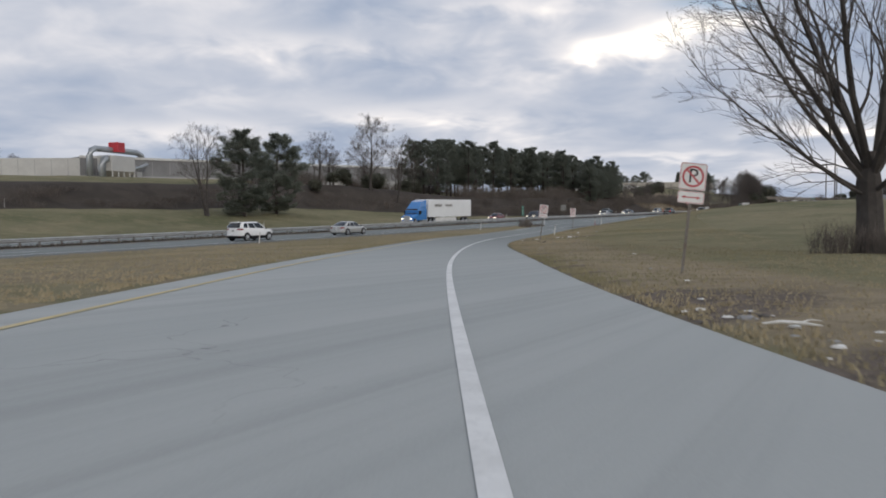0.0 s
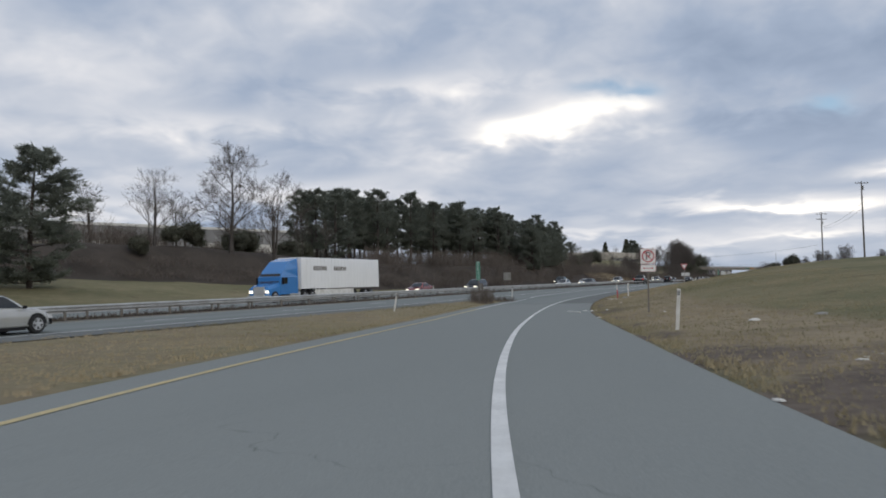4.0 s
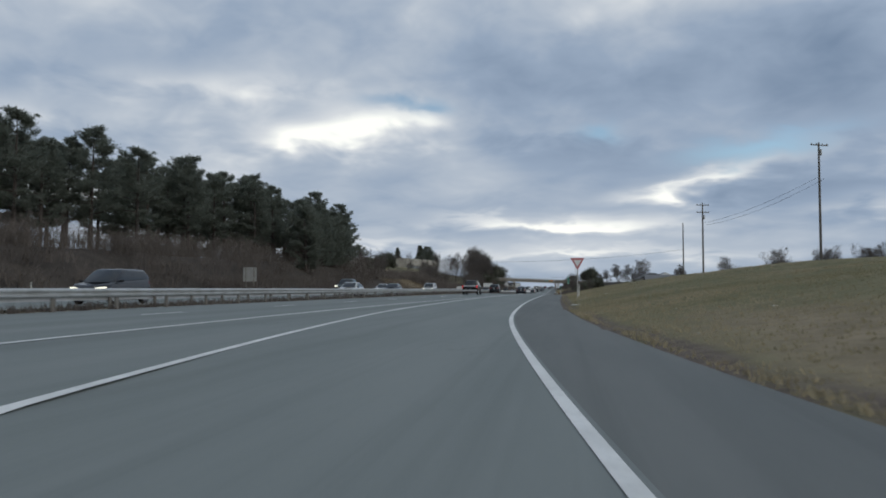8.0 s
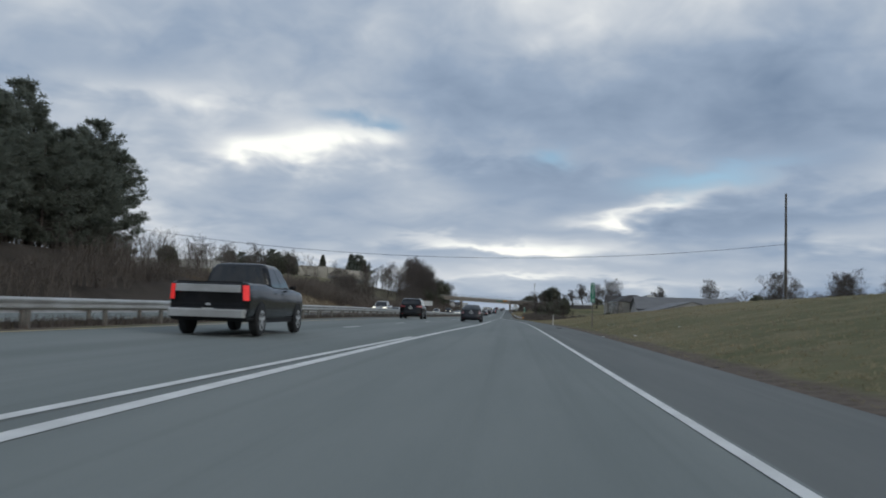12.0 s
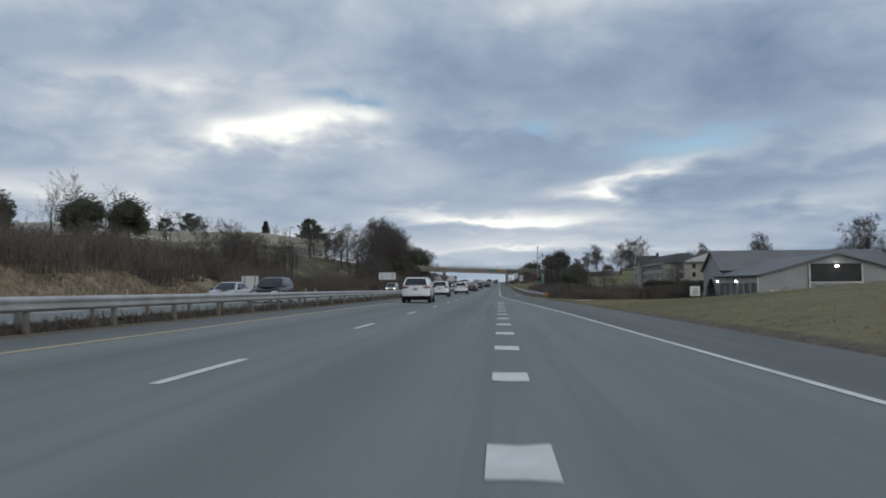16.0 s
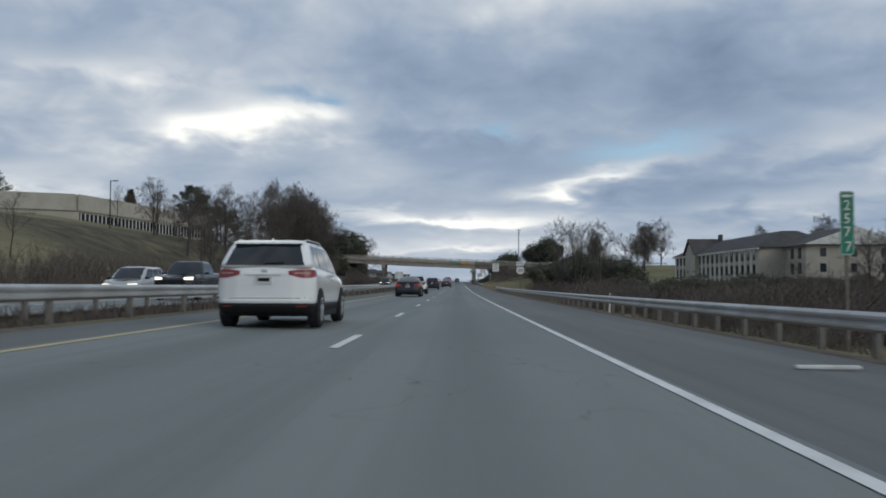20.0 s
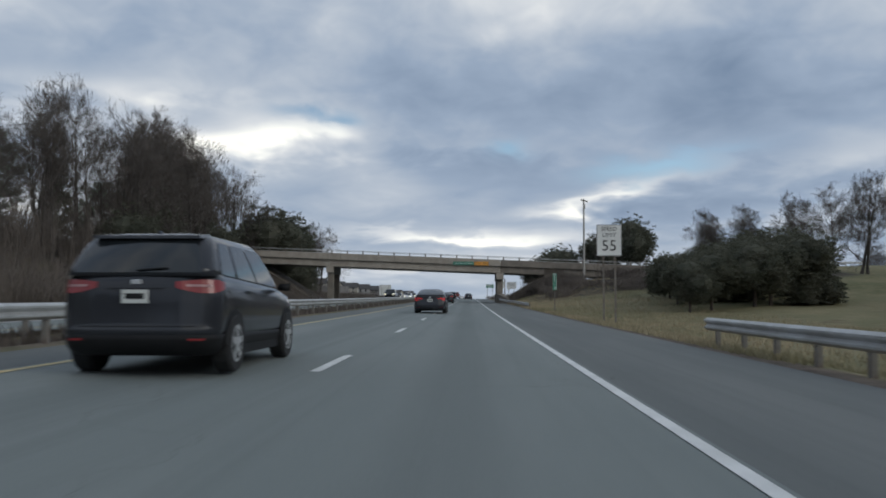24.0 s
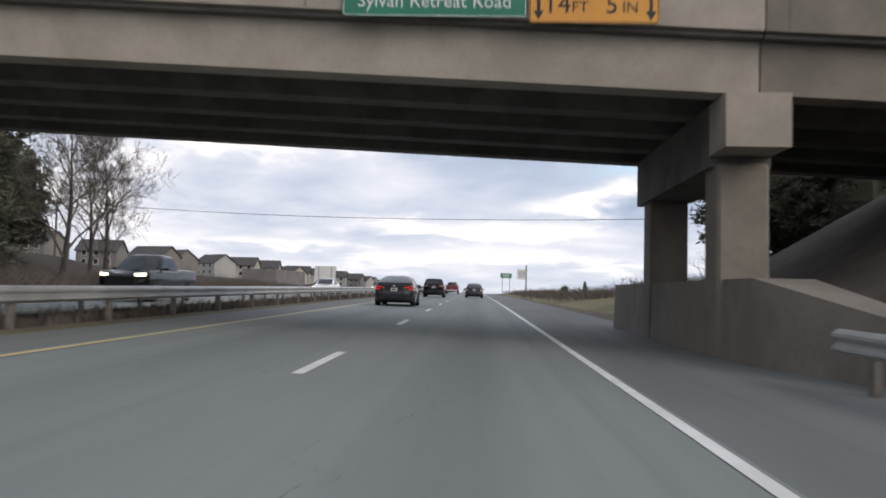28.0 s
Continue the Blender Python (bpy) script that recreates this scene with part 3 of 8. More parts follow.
lane_dashes = tagged(new("lane_dashes"), "broken white lane line between the two lanes", "road marking", kind="structure")
for k in range(-15, 66):
    y0 = 12.192 * k + float(np.interp(12.192 * k, [0, 200, 250, 330, 400, 500], [2.5, 3.9, 3.0, 0.2, 0.6, 1.6])) - 1.52
    part("dash", quad_dash(lambda y: float(EDGE(y)) - 3.66, y0, y0 + 3.05, 0.14), M_WHITE_LINE, lane_dashes)
merge_dashes = tagged(new("merge_dashes"), "short broad white merging dashes", "road marking", kind="structure")
for k in range(0, 16):
    y0 = 196.2 + 4.75 * k
    part("dash", quad_dash(lambda y: 0.0, y0, y0 + 1.0, 0.42), M_WHITE_LINE, merge_dashes)
opp_dashes = tagged(new("opposite_lane_dashes"), "broken white lane line of the opposite carriageway", "road marking", kind="structure")
for k in range(-12, 60):
    y0 = 4.0 + 12.192 * k
    part("dash", quad_dash(lambda y: -17.3, y0, y0 + 3.05, 0.14), M_WHITE_LINE, opp_dashes)
grooves = tagged(new("tyre_marks"), "pairs of broken dark tyre marks in the lanes", "road mark", kind="structure")
for gxx, ga in ((-1.15, 233.0), (-0.62, 233.0), (-4.35, 236.0), (-4.9, 236.0)):
    for k in range(0, 18):
        yy = ga + k * 1.9
        part("mark", quad_dash(lambda y: gxx, yy, yy + 0.85 + 0.15 * (k % 3), 0.085 + 0.02 * (k % 2)), M_SHOULDER, grooves)
joint = strip("pavement_joint", lambda y: RAMP_L(y) - 0.8, lambda y: PAVE_R(y), 1.6, 2.3, 0.004, M_SHOULDER, "dark sealed joint where the pavement changes", "road patch", 4, 0.35)

# ---- guard rails ----
W_PROFILE = [(0.0, 0.0), (0.05, 0.03), (0.085, 0.055), (0.085, 0.095), (0.05, 0.12), (0.015, 0.155), (0.05, 0.19), (0.085, 0.215), (0.085, 0.255), (0.05, 0.28), (0.0, 0.31)]


def guard_rail(name, label, x, y0, y1, side, spacing, top=0.72, zoff=0.0, ends=False):
    """A W-beam rail on posts. side: which way the face looks, +1 or -1 in x."""
    root = tagged(new(name), label, "guard rail")
    lift = zoff if callable(zoff) else lambda y: zoff
    ys = list(np.arange(y0, y1 - 0.4, 3.81)) + [y1]
    n_sec = max(1, int(len(ys) / 12))
    for s in range(n_sec):
        seg = ys[s * 12:(s + 1) * 12 + 1] if s < n_sec - 1 else ys[s * 12:]
        rings = []
        for y in seg:
            xx = x(y)
            z = ground_at(xx, y) + lift(y) + top - 0.31
            rings.append([(xx + side * (0.06 + px), y, z + pz) for px, pz in W_PROFILE] + [(xx + side * (0.05 + px * 0.9), y, z + pz) for px, pz in reversed(W_PROFILE)])
        part("beam", Geo().loft(rings), M_STEEL, root, smooth=False)
    pm = fix_normals(Geo().box(-0.05, 0.05, -0.07, 0.07, -0.9, top - 0.04, 0.01).mesh("post", M_POST))
    for y in np.arange(y0, y1 + 0.01, spacing):
        at = pose(x(y), y, ground_at(x(y), y) + lift(y))
        part("post", pm, None, root, at=at)
    return root


guard_rail("guard_rail", "dull galvanized median guard rail facing the near lanes", lambda y: -9.55, -240, 660, 1, 3.81, 0.75)
guard_rail("guard_rail", "dull galvanized median guard rail facing the opposite lanes", lambda y: -12.0, -240, 660, -1, 3.81, 0.75)
guard_rail("guard_rail", "galvanized roadside guard rail above a dry ditch", lambda y: 4.3 + 1.0 * max(0, (313 - y) / 10), 302, 436, -1, 1.905, 0.72, -0.05)
guard_rail("guard_rail", "galvanized guard rail that ends at the bridge pier", lambda y: 4.3 - 1.45 * max(0, min(1, (y - 524) / 13.5)), 497, 537.7, -1, 1.905, 0.74, lambda y: float(np.interp(y, [526, 537], [-0.26, 0.0])))


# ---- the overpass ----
# darker, browner concrete: stained columns, crash wall and the third span's face
M_CONCRETE_M = material("brown_grey_concrete", (0.235, 0.206, 0.172), 0.88, second=(0.165, 0.145, 0.122), scale=0.6, bump=0.25, bump_scale=18, fine_amt=0.15)
M_EARTH = material("bare_brown_earth", (0.105, 0.088, 0.070), 0.95, second=(0.07, 0.058, 0.047), scale=0.8, bump=0.5, bump_scale=5)
def bridge():
    root = thing("overpass", "weathered concrete road overpass with two pier bents and metal rail", "bridge")
    zb = lambda x: 5.08 - 0.040 * (x + 5.0)  # underside of the girders over sea level
    y0, y1 = 541.4, 549.9
    x0, x1 = -36.0, 26.0

    def beam(name, ya, yb, lo, hi, mat, xa=x0, xb=x1, label=""):
        g = Geo()
        g.loft([[(xa, ya, zb(xa) + lo), (xa, yb, zb(xa) + lo), (xa, yb, zb(xa) + hi), (xa, ya, zb(xa) + hi)],
                [(xb, ya, zb(xb) + lo), (xb, yb, zb(xb) + lo), (xb, yb, zb(xb) + hi), (xb, ya, zb(xb) + hi)]])
        return part(name, g, mat, root, label)
    # the third span's outer girder and fascia are darker than the others
    for i, (xa, xb) in enumerate(((x0, -23.0), (-22.97, 3.1), (3.13, x1))):
        # inner girders and deck carry the underside shade in their colour
        for k in range(5):
            ya = y0 + 0.15 + k * 1.9
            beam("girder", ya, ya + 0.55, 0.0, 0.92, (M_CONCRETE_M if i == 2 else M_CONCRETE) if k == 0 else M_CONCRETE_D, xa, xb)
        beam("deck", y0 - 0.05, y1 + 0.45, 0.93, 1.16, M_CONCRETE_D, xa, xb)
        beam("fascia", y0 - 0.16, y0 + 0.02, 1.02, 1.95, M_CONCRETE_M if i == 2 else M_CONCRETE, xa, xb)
        beam("parapet", y1 + 0.2, y1 + 0.45, 1.0, 1.95, M_CONCRETE, xa, xb)
    for k in range(22):  # joints and stains in the fascia
        xx = -35 + k * 2.75
        part("joint", Geo().box(xx, xx + 0.03, y0 - 0.166, y0 - 0.15, zb(xx) + 1.05, zb(xx) + 1.93), M_CONCRETE_D, root)
    for k in range(26):
        xx = -34.5 + k * 2.38
        part("rail_post", Geo().box(xx - 0.09, xx + 0.09, y0 - 0.1, y0 + 0.06, zb(xx) + 1.95, zb(xx) + 2.42, 0.02), M_POST, root)
    for hgt in (2.28, 2.42):
        beam("rail_tube", y0 - 0.06, y0 + 0.02, hgt, hgt + 0.06, M_STEEL, label="galvanized rail tube")
        beam("rail_tube", y1 + 0.3, y1 + 0.38, hgt, hgt + 0.06, M_STEEL)
    for px, base in ((3.02, -0.6), (-22.9, -0.6)):
        cap = Geo()
        zc = zb(px)
        cap.prism([(0, 0)] * 0 + [(px - 0.55, zc - 0.02), (px - 0.55, zc - 1.15), (px + 0.55, zc - 1.15), (px + 0.55, zc - 0.02)], y0 + 0.9, y1 - 0.9)
        # cap behind the lit end piece, with its shade in the colour
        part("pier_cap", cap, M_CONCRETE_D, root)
        g = Geo()
        g.prism([(px - 0.55, zc - 0.02), (px - 0.55, zc - 0.95), (px + 0.55, zc - 0.95), (px + 0.55, zc - 0.02)], y0 - 0.1, y0 + 0.9)
        part("cap_end", g, M_CONCRETE, root)
        for yc in (y0 + 1.1, y1 - 1.75):
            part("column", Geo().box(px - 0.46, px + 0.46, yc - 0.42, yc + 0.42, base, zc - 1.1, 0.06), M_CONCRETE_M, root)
        if px > 0:
            g = Geo()
            zt = ground_at(px, 545)
            g.loft([[(px + 0.85, y0 - 4.6, zt - 0.4), (px + 1.3, y0 - 4.6, zt - 0.4), (px + 1.25, y0 - 4.6, zt + 0.55), (px + 0.9, y0 - 4.6, zt + 0.55)],
                    [(px + 0.35, y0 - 3.2, zt - 0.4), (px + 1.1, y0 - 3.2, zt - 0.4), (px + 1.0, y0 - 3.2, zt + 0.85), (px + 0.42, y0 - 3.2, zt + 0.85)],
                    [(px - 0.40, y0 - 0.8, zt - 0.4), (px + 0.75, y0 - 0.8, zt - 0.4), (px + 0.65, y0 - 0.8, zt + 1.35), (px - 0.34, y0 - 0.8, zt + 1.35)],
                    [(px - 0.50, y1 + 3, zt - 0.4), (px + 0.75, y1 + 3, zt - 0.4), (px + 0.65, y1 + 3, zt + 1.4), (px - 0.44, y1 + 3, zt + 1.4)]])
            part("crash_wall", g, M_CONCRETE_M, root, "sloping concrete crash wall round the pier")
    for xa, s in ((-34.5, -1), (9.7, 1)):
        part("abutment", Geo().box(min(xa, xa + s * 3), max(xa, xa + s * 3), y0, y1, zb(xa) - 2.2, zb(xa) + 0.9), M_EARTH, root, "soil-stained abutment")
    for xa in (-34.0, 11.2):  # paved slope under the end spans
        s = 1 if xa < 0 else -1
        g = Geo()
        xi, xo = (-24.5, -33.9) if xa < 0 else (4.0, 9.6)
        zi, zo = (0.3 if xa < 0 else 1.0), zb(xo) - 0.25
        g.loft([[(xi, y0 - 1, zi - 0.5), (xi, y1 + 1, zi - 0.5), (xi, y1 + 1, zi), (xi, y0 - 1, zi)], [(xo, y0 - 1, zo - 3), (xo, y1 + 1, zo - 3), (xo, y1 + 1, zo), (xo, y0 - 1, zo)]])
        part("earth_slope", g, M_EARTH, root, "bare earth slope under the end span")
    return root


bridge()


def approach_rail():
    """A low post-and-beam rail along the road that climbs to the overpass."""
    root = thing("guard_rail", "weathered post and beam rail on the overpass approach", "guard rail")
    xs = [26.4 + 2.6 * k for k in range(13)]
    zs = [max(ground_at(x, 542.2), 4.9 - 0.03 * (x - 26.4)) for x in xs]
    for x, z in zip(xs, zs):
        part("post", Geo().box(x - 0.09, x + 0.09, 542.1, 542.3, ground_at(x, 542.2) - 0.4, z + 0.85, 0.02), M_PALEPOLE, root)
    rings = [[(x, 542.02, z + 0.5), (x, 542.08, z + 0.5), (x, 542.08, z + 0.78), (x, 542.02, z + 0.78)] for x, z in zip(xs, zs)]
    part("beam", Geo().loft(rings), M_STEEL, root)


approach_rail()


# ---- signs ----
def sign_post(root, h, x=0.0, w=0.06, lean=0.0):
    g = Geo().box(x - w / 2, x + w / 2, 0.012, 0.055, -0.3, h)
    part("post", g, M_POST, root)


def plate(root, w, h, zc, mat, name="panel", y=0.0, rim=None, r=0.05, x=0.0, label=""):
    """A sheet-metal panel with rounded corners, facing -y."""
    def rr(ww, hh, rad):
        o = []
        for cx, cz, a0 in ((ww / 2 - rad, hh / 2 - rad, 0), (-ww / 2 + rad, hh / 2 - rad, 90), (-ww / 2 + rad, -hh / 2 + rad, 180), (ww / 2 - rad, -hh / 2 + rad, 270)):
            o += [(x + cx + rad * math.cos(radians(a0 + a)), zc + cz + rad * math.sin(radians(a0 + a))) for a in (0, 45, 90)]
        return o
    p = part(name, Geo().prism(rr(w, h, r), y - 0.004, y), mat, root, label)
    if rim:
        m, t = rim
        g = Geo()
        o, i = rr(w - 0.02, h - 0.02, r), rr(w - 0.02 - 2 * t, h - 0.02 - 2 * t, max(r - t, 0.004))
        k = len(o)
        g.put([(a, y - 0.006, b) for a, b in o] + [(a, y - 0.006, b) for a, b in i], [(j, (j + 1) % k, k + (j + 1) % k, k + j) for j in range(k)])
        part("border", g, m, p)
    return p


def letters(root, body, size, x, z, mat, y=-0.008, sx=1.0):
    """A word on a panel, each letter a part of its own."""
    me = text_mesh(body, size, mat, 0.002)
    bm = bmesh.new()
    bm.from_mesh(me)
    bmesh.ops.remove_doubles(bm, verts=bm.verts, dist=1e-5)
    left, groups = set(bm.verts), []
    while left:
        todo, seen = [left.pop()], []
        while todo:
            v = todo.pop()
            seen.append(v)
            for e in v.link_edges:
                o = e.other_vert(v)
                if o in left:
                    left.remove(o)
                    todo.append(o)
        groups.append((min(v.co.x for v in seen), max(v.co.x for v in seen), seen))
    joined = []
    for a, b, vs in sorted(groups, key=lambda g: g[0]):
        if joined and a < joined[-1][1] - 0.3 * (joined[-1][1] - joined[-1][0]):
            joined[-1] = (joined[-1][0], max(b, joined[-1][1]), joined[-1][2] + vs)
        else:
            joined.append((a, b, vs))
    for a, b, vs in joined:
        no = {v: i for i, v in enumerate(vs)}
        m = bpy.data.meshes.new("letter")
        m.from_pydata([tuple(v.co) for v in vs], [], [[no[v] for v in f.verts] for f in bm.faces if f.verts[0] in no])
        m.materials.append(mat)
        part("letter", m, None, root, at=pose(x, y, z) @ Matrix.Diagonal((sx, 1, 1, 1)))
    bm.free()


def place(x, y, rz=0.0, dz=0.0, lean=0.0):
    return pose(x, y, ground_at(x, y) + dz, 0, lean, rz)


def no_parking(x, y, rz, lean, label):
    root = thing("no_parking_sign", label, "road sign", place(x, y, rz, -0.22, lean), "no parking signs")
    sign_post(root, 2.75)
    p = plate(root, 0.61, 0.62, 2.46, M_SIGN_W, rim=(M_SIGN_R, 0.012))
    letters(p, "P", 0.46, 0, 2.46, M_SIGN_B)
    g = Geo()
    k = 28
    for r0, r1 in ((0.20, 0.25),):
        g.put([(math.cos(2 * math.pi * i / k) * r, -0.010, 2.46 + math.sin(2 * math.pi * i / k) * r) for r in (r0, r1) for i in range(k)], [(i, (i + 1) % k, k + (i + 1) % k, k + i) for i in range(k)])
    a = radians(-45)
    c, s = math.cos(a), math.sin(a)
    g.put([(u * c - v * s, -0.0105, 2.46 + u * s + v * c) for u, v in ((-0.22, -0.022), (0.22, -0.022), (0.22, 0.022), (-0.22, 0.022))], [(0, 1, 2, 3)])
    part("prohibition_ring", g, M_SIGN_R, p)
    q = plate(root, 0.61, 0.28, 1.98, M_SIGN_W, rim=(M_SIGN_R, 0.01), name="arrow_panel")
    g = Geo()
    g.put([(-0.16, -0.008, 1.968), (0.16, -0.008, 1.968), (0.16, -0.008, 1.992), (-0.16, -0.008, 1.992)], [(0, 1, 2, 3)])
    for s in (-1, 1):
        g.put([(s * 0.22, -0.008, 1.98), (s * 0.14, -0.008, 2.02), (s * 0.14, -0.008, 1.94)], [(0, 1, 2)])
    part("arrow", g, M_SIGN_R, q)


no_parking(45.5, -87.7, 26, 6, "weathered no parking sign with red ring on a leaning post")
no_parking(27.3, -51.2, 24, 7, "leaning no parking sign beside scattered litter")
no_parking(18.6, -20.0, 20, 1, "weathered no parking sign on a steel post")


def mile_marker(x, y, tenth, label, dz=0.0):
    root = thing("mile_marker", label, "road sign", place(x, y, 3 if x > 3 else 8, dz), "mile markers")
    part("post", Geo().box(-0.03, 0.03, 0.012, 0.055, -0.3 - dz, 2.5), M_POST, root)
    p = plate(root, 0.31, 1.34, 2.42, M_SIGN_G, rim=(M_SIGN_W, 0.010))
    part("heading_bar", Geo().box(-0.10, 0.10, -0.008, -0.005, 2.97, 3.02), M_SIGN_W, p)
    for ch, z in zip("257", (2.79, 2.51, 2.23)):
        letters(p, ch, 0.30, 0, z, M_SIGN_W)
    letters(p, tenth, 0.30, 0.02, 1.92, M_SIGN_W)


mile_marker(3.1, 2.5, "5", "narrow green mile marker on the grass island")
mile_marker(7.6, 160.9, "6", "narrow green mile marker on the grassy slope")
mile_marker(6.2, 322.2, "7", "narrow green mile marker behind the guard rail", 0.42)
mile_marker(5.2, 482.0, "8", "narrow green mile marker on the grass verge")

yield_sign = thing("yield_sign", "faded red and white yield sign on a wooden post", "road sign", place(7.75, 88.2, 4))
part("post", Geo().box(-0.05, 0.05, 0.01, 0.10, -0.3, 3.2, 0.01), M_PALEPOLE, yield_sign)
tri = lambda s, y, zc: [(-0.52 * s, y, zc + 0.42 * s), (0.52 * s, y, zc + 0.42 * s), (0.0, y, zc - 0.48 * s)]
yp = part("panel", Geo().loft([tri(1.2, 0.0, 3.05), tri(1.2, -0.005, 3.05)]), material("sun_bleached_red_sheeting", (0.52, 0.20, 0.20), 0.5, second=(0.46, 0.16, 0.17), scale=0.8), yield_sign)
part("inner_panel", Geo().loft([tri(0.66, -0.0055, 3.08), tri(0.66, -0.009, 3.08)]), M_SIGN_W, yp)

route = thing("route_sign", "white route shield with a direction plate behind the rail", "road sign", pose(5.05, 396.8, -0.95, 0, 0, 2))
sign_post(route, 3.2, 0, 0.08)
half = [(0.0, 0.96), (0.30, 0.87), (0.62, 1.0), (0.93, 0.70), (0.83, 0.42), (0.98, 0.08), (0.96, -0.30), (0.74, -0.62), (0.32, -0.82)]
shield = lambda k: [(0.49 * k * x, 2.63 + 0.47 * k * z) for x, z in half] + [(0.0, 2.63 - 0.47 * k)] + [(-0.49 * k * x, 2.63 + 0.47 * k * z) for x, z in reversed(half[1:])]
sp = part("panel", Geo().prism(shield(1.0), -0.004, 0.0), M_SIGN_B, route)
part("shield_face", Geo().prism(shield(0.92), -0.0065, -0.0045), M_SIGN_W, sp)
letters(sp, "30", 0.62, 0, 2.63, M_SIGN_B)
ep = plate(route, 0.90, 0.46, 3.38, M_SIGN_W, rim=(M_SIGN_B, 0.015), name="direction_panel")
letters(ep, "EAST", 0.29, 0, 3.38, M_SIGN_B)

speed = thing("speed_limit_sign", "large white speed limit sign on two posts", "road sign", pose(5.1, 455.4, ground_at(5.1, 455.4), 0, 0, 2))
for sx in (-0.28, 0.28):
    sign_post(speed, 4.2, sx, 0.08)
zc = 3.25 - ground_at(5.1, 455.4)
sp = plate(speed, 1.22, 1.52, zc, M_SIGN_W, rim=(M_SIGN_B, 0.025))
letters(sp, "SPEED", 0.28, 0, zc + 0.54, M_SIGN_B)
letters(sp, "LIMIT", 0.28, 0, zc + 0.25, M_SIGN_B)
letters(sp, "55", 0.75, 0, zc - 0.28, M_SIGN_B)

stopping = thing("emergency_stopping_sign", "white emergency stopping sign on two posts by the bridge", "road sign", pose(4.4, 534.4, 0.1, 0, 0, 2))
for sx in (-0.38, 0.38):
    sign_post(stopping, 2.8, sx, 0.07)
sp = plate(stopping, 1.37, 0.98, 2.62, M_SIGN_W, rim=(M_SIGN_B, 0.018))
for s, z in (("EMERGENCY", 2.88), ("STOPPING", 2.62), ("ONLY", 2.36)):
    letters(sp, s, 0.21, 0, z, M_SIGN_B)
qp = plate(stopping, 0.26, 0.28, 1.95, M_SIGN_W, rim=(M_SIGN_B, 0.008), name="small_panel", x=-0.38)
part("bars", Geo().box(-0.45, -0.31, -0.008, -0.005, 1.98, 2.01).box(-0.45, -0.33, -0.008, -0.005, 1.90, 1.93), M_SIGN_B, qp)

bsign = thing("bridge_name_sign", "green road name sign and amber clearance sign on the overpass", "road sign", pose(0, 541.2, 0))
zs = 4.85 - 0.04 * 3.6 + 1.50
gp = plate(bsign, 3.15, 0.52, zs, M_SIGN_G, name="name_panel", x=-2.50, rim=(M_SIGN_W, 0.012))
letters(gp, "Sylvan Retreat Road", 0.33, -2.50, zs, M_SIGN_W, sx=0.98)
ap = plate(bsign, 2.2, 0.62, zs - 0.04, M_SIGN_O, name="clearance_panel", x=0.22, rim=(M_SIGN_B, 0.015))
letters(ap, "14", 0.46, -0.40, zs - 0.04, M_SIGN_B)
letters(ap, "FT", 0.27, -0.02, zs - 0.08, M_SIGN_B)
letters(ap, "5", 0.46, 0.52, zs - 0.04, M_SIGN_B)
letters(ap, "IN", 0.27, 0.83, zs - 0.08, M_SIGN_B)
for s in (-0.72, 1.18):
    part("arrow", Geo().box(s - 0.03, s + 0.03, -0.009, -0.005, zs - 0.14, zs + 0.18).put([(s - 0.09, -0.009, zs - 0.14), (s + 0.09, -0.009, zs - 0.14), (s, -0.009, zs - 0.30)], [(0, 1, 2)]), M_SIGN_B, ap)


guide = thing("guide_sign", "green guide sign on two posts far beyond the overpass", "road sign", place(7.4, 778.0, 2))
for sx in (-1.1, 1.1):
    sign_post(guide, 6.3, sx, 0.16)
gp = plate(guide, 3.4, 1.5, 5.5, M_SIGN_G, rim=(M_SIGN_W, 0.05))
for bz_, bw in ((5.85, 1.1), (5.5, 1.3), (5.15, 0.8)):
    part("bar", Geo().box(-bw, bw, -0.010, -0.006, bz_ - 0.09, bz_ + 0.09), M_SIGN_W, gp)
panel_post = thing("pole_sign", "tall white pole sign far beyond the overpass", "sign", place(13.5, 806.0, 2))
part("post", Geo().tube([(1.6, 0.1, -0.3), (1.6, 0.1, 9.6)], 0.22, 8), M_POST, panel_post)
pp = plate(panel_post, 2.9, 3.4, 6.6, M_SIGN_W, r=0.06)
for bz_, bw in ((7.4, 1.0), (6.7, 1.1), (6.0, 0.8)):
    part("bar", Geo().box(-bw, bw, -0.010, -0.006, bz_ - 0.12, bz_ + 0.12), M_SIGN_BACK, pp)


def delineator(x, y, h, label, red=False, lean=0.0, rz=0.0):
    root = thing("delineator_post", label, "delineator", place(x, y, rz, 0, lean), "delineator posts")
    part("stake", Geo().box(-0.045, 0.045, -0.008, 0.008, -0.2, h * (0.55 if red else 1.0), 0.003), M_SIGN_R if red else M_LITTER, root)
    if red:
        part("upper_stake", Geo().box(-0.045, 0.045, -0.008, 0.008, h * 0.55 + 0.001, h, 0.003), M_LITTER, root, "white upper stake")
    part("reflector", Geo().box(-0.035, 0.035, -0.014, -0.008, h - 0.17, h - 0.05), M_SIGN_BACK, root)


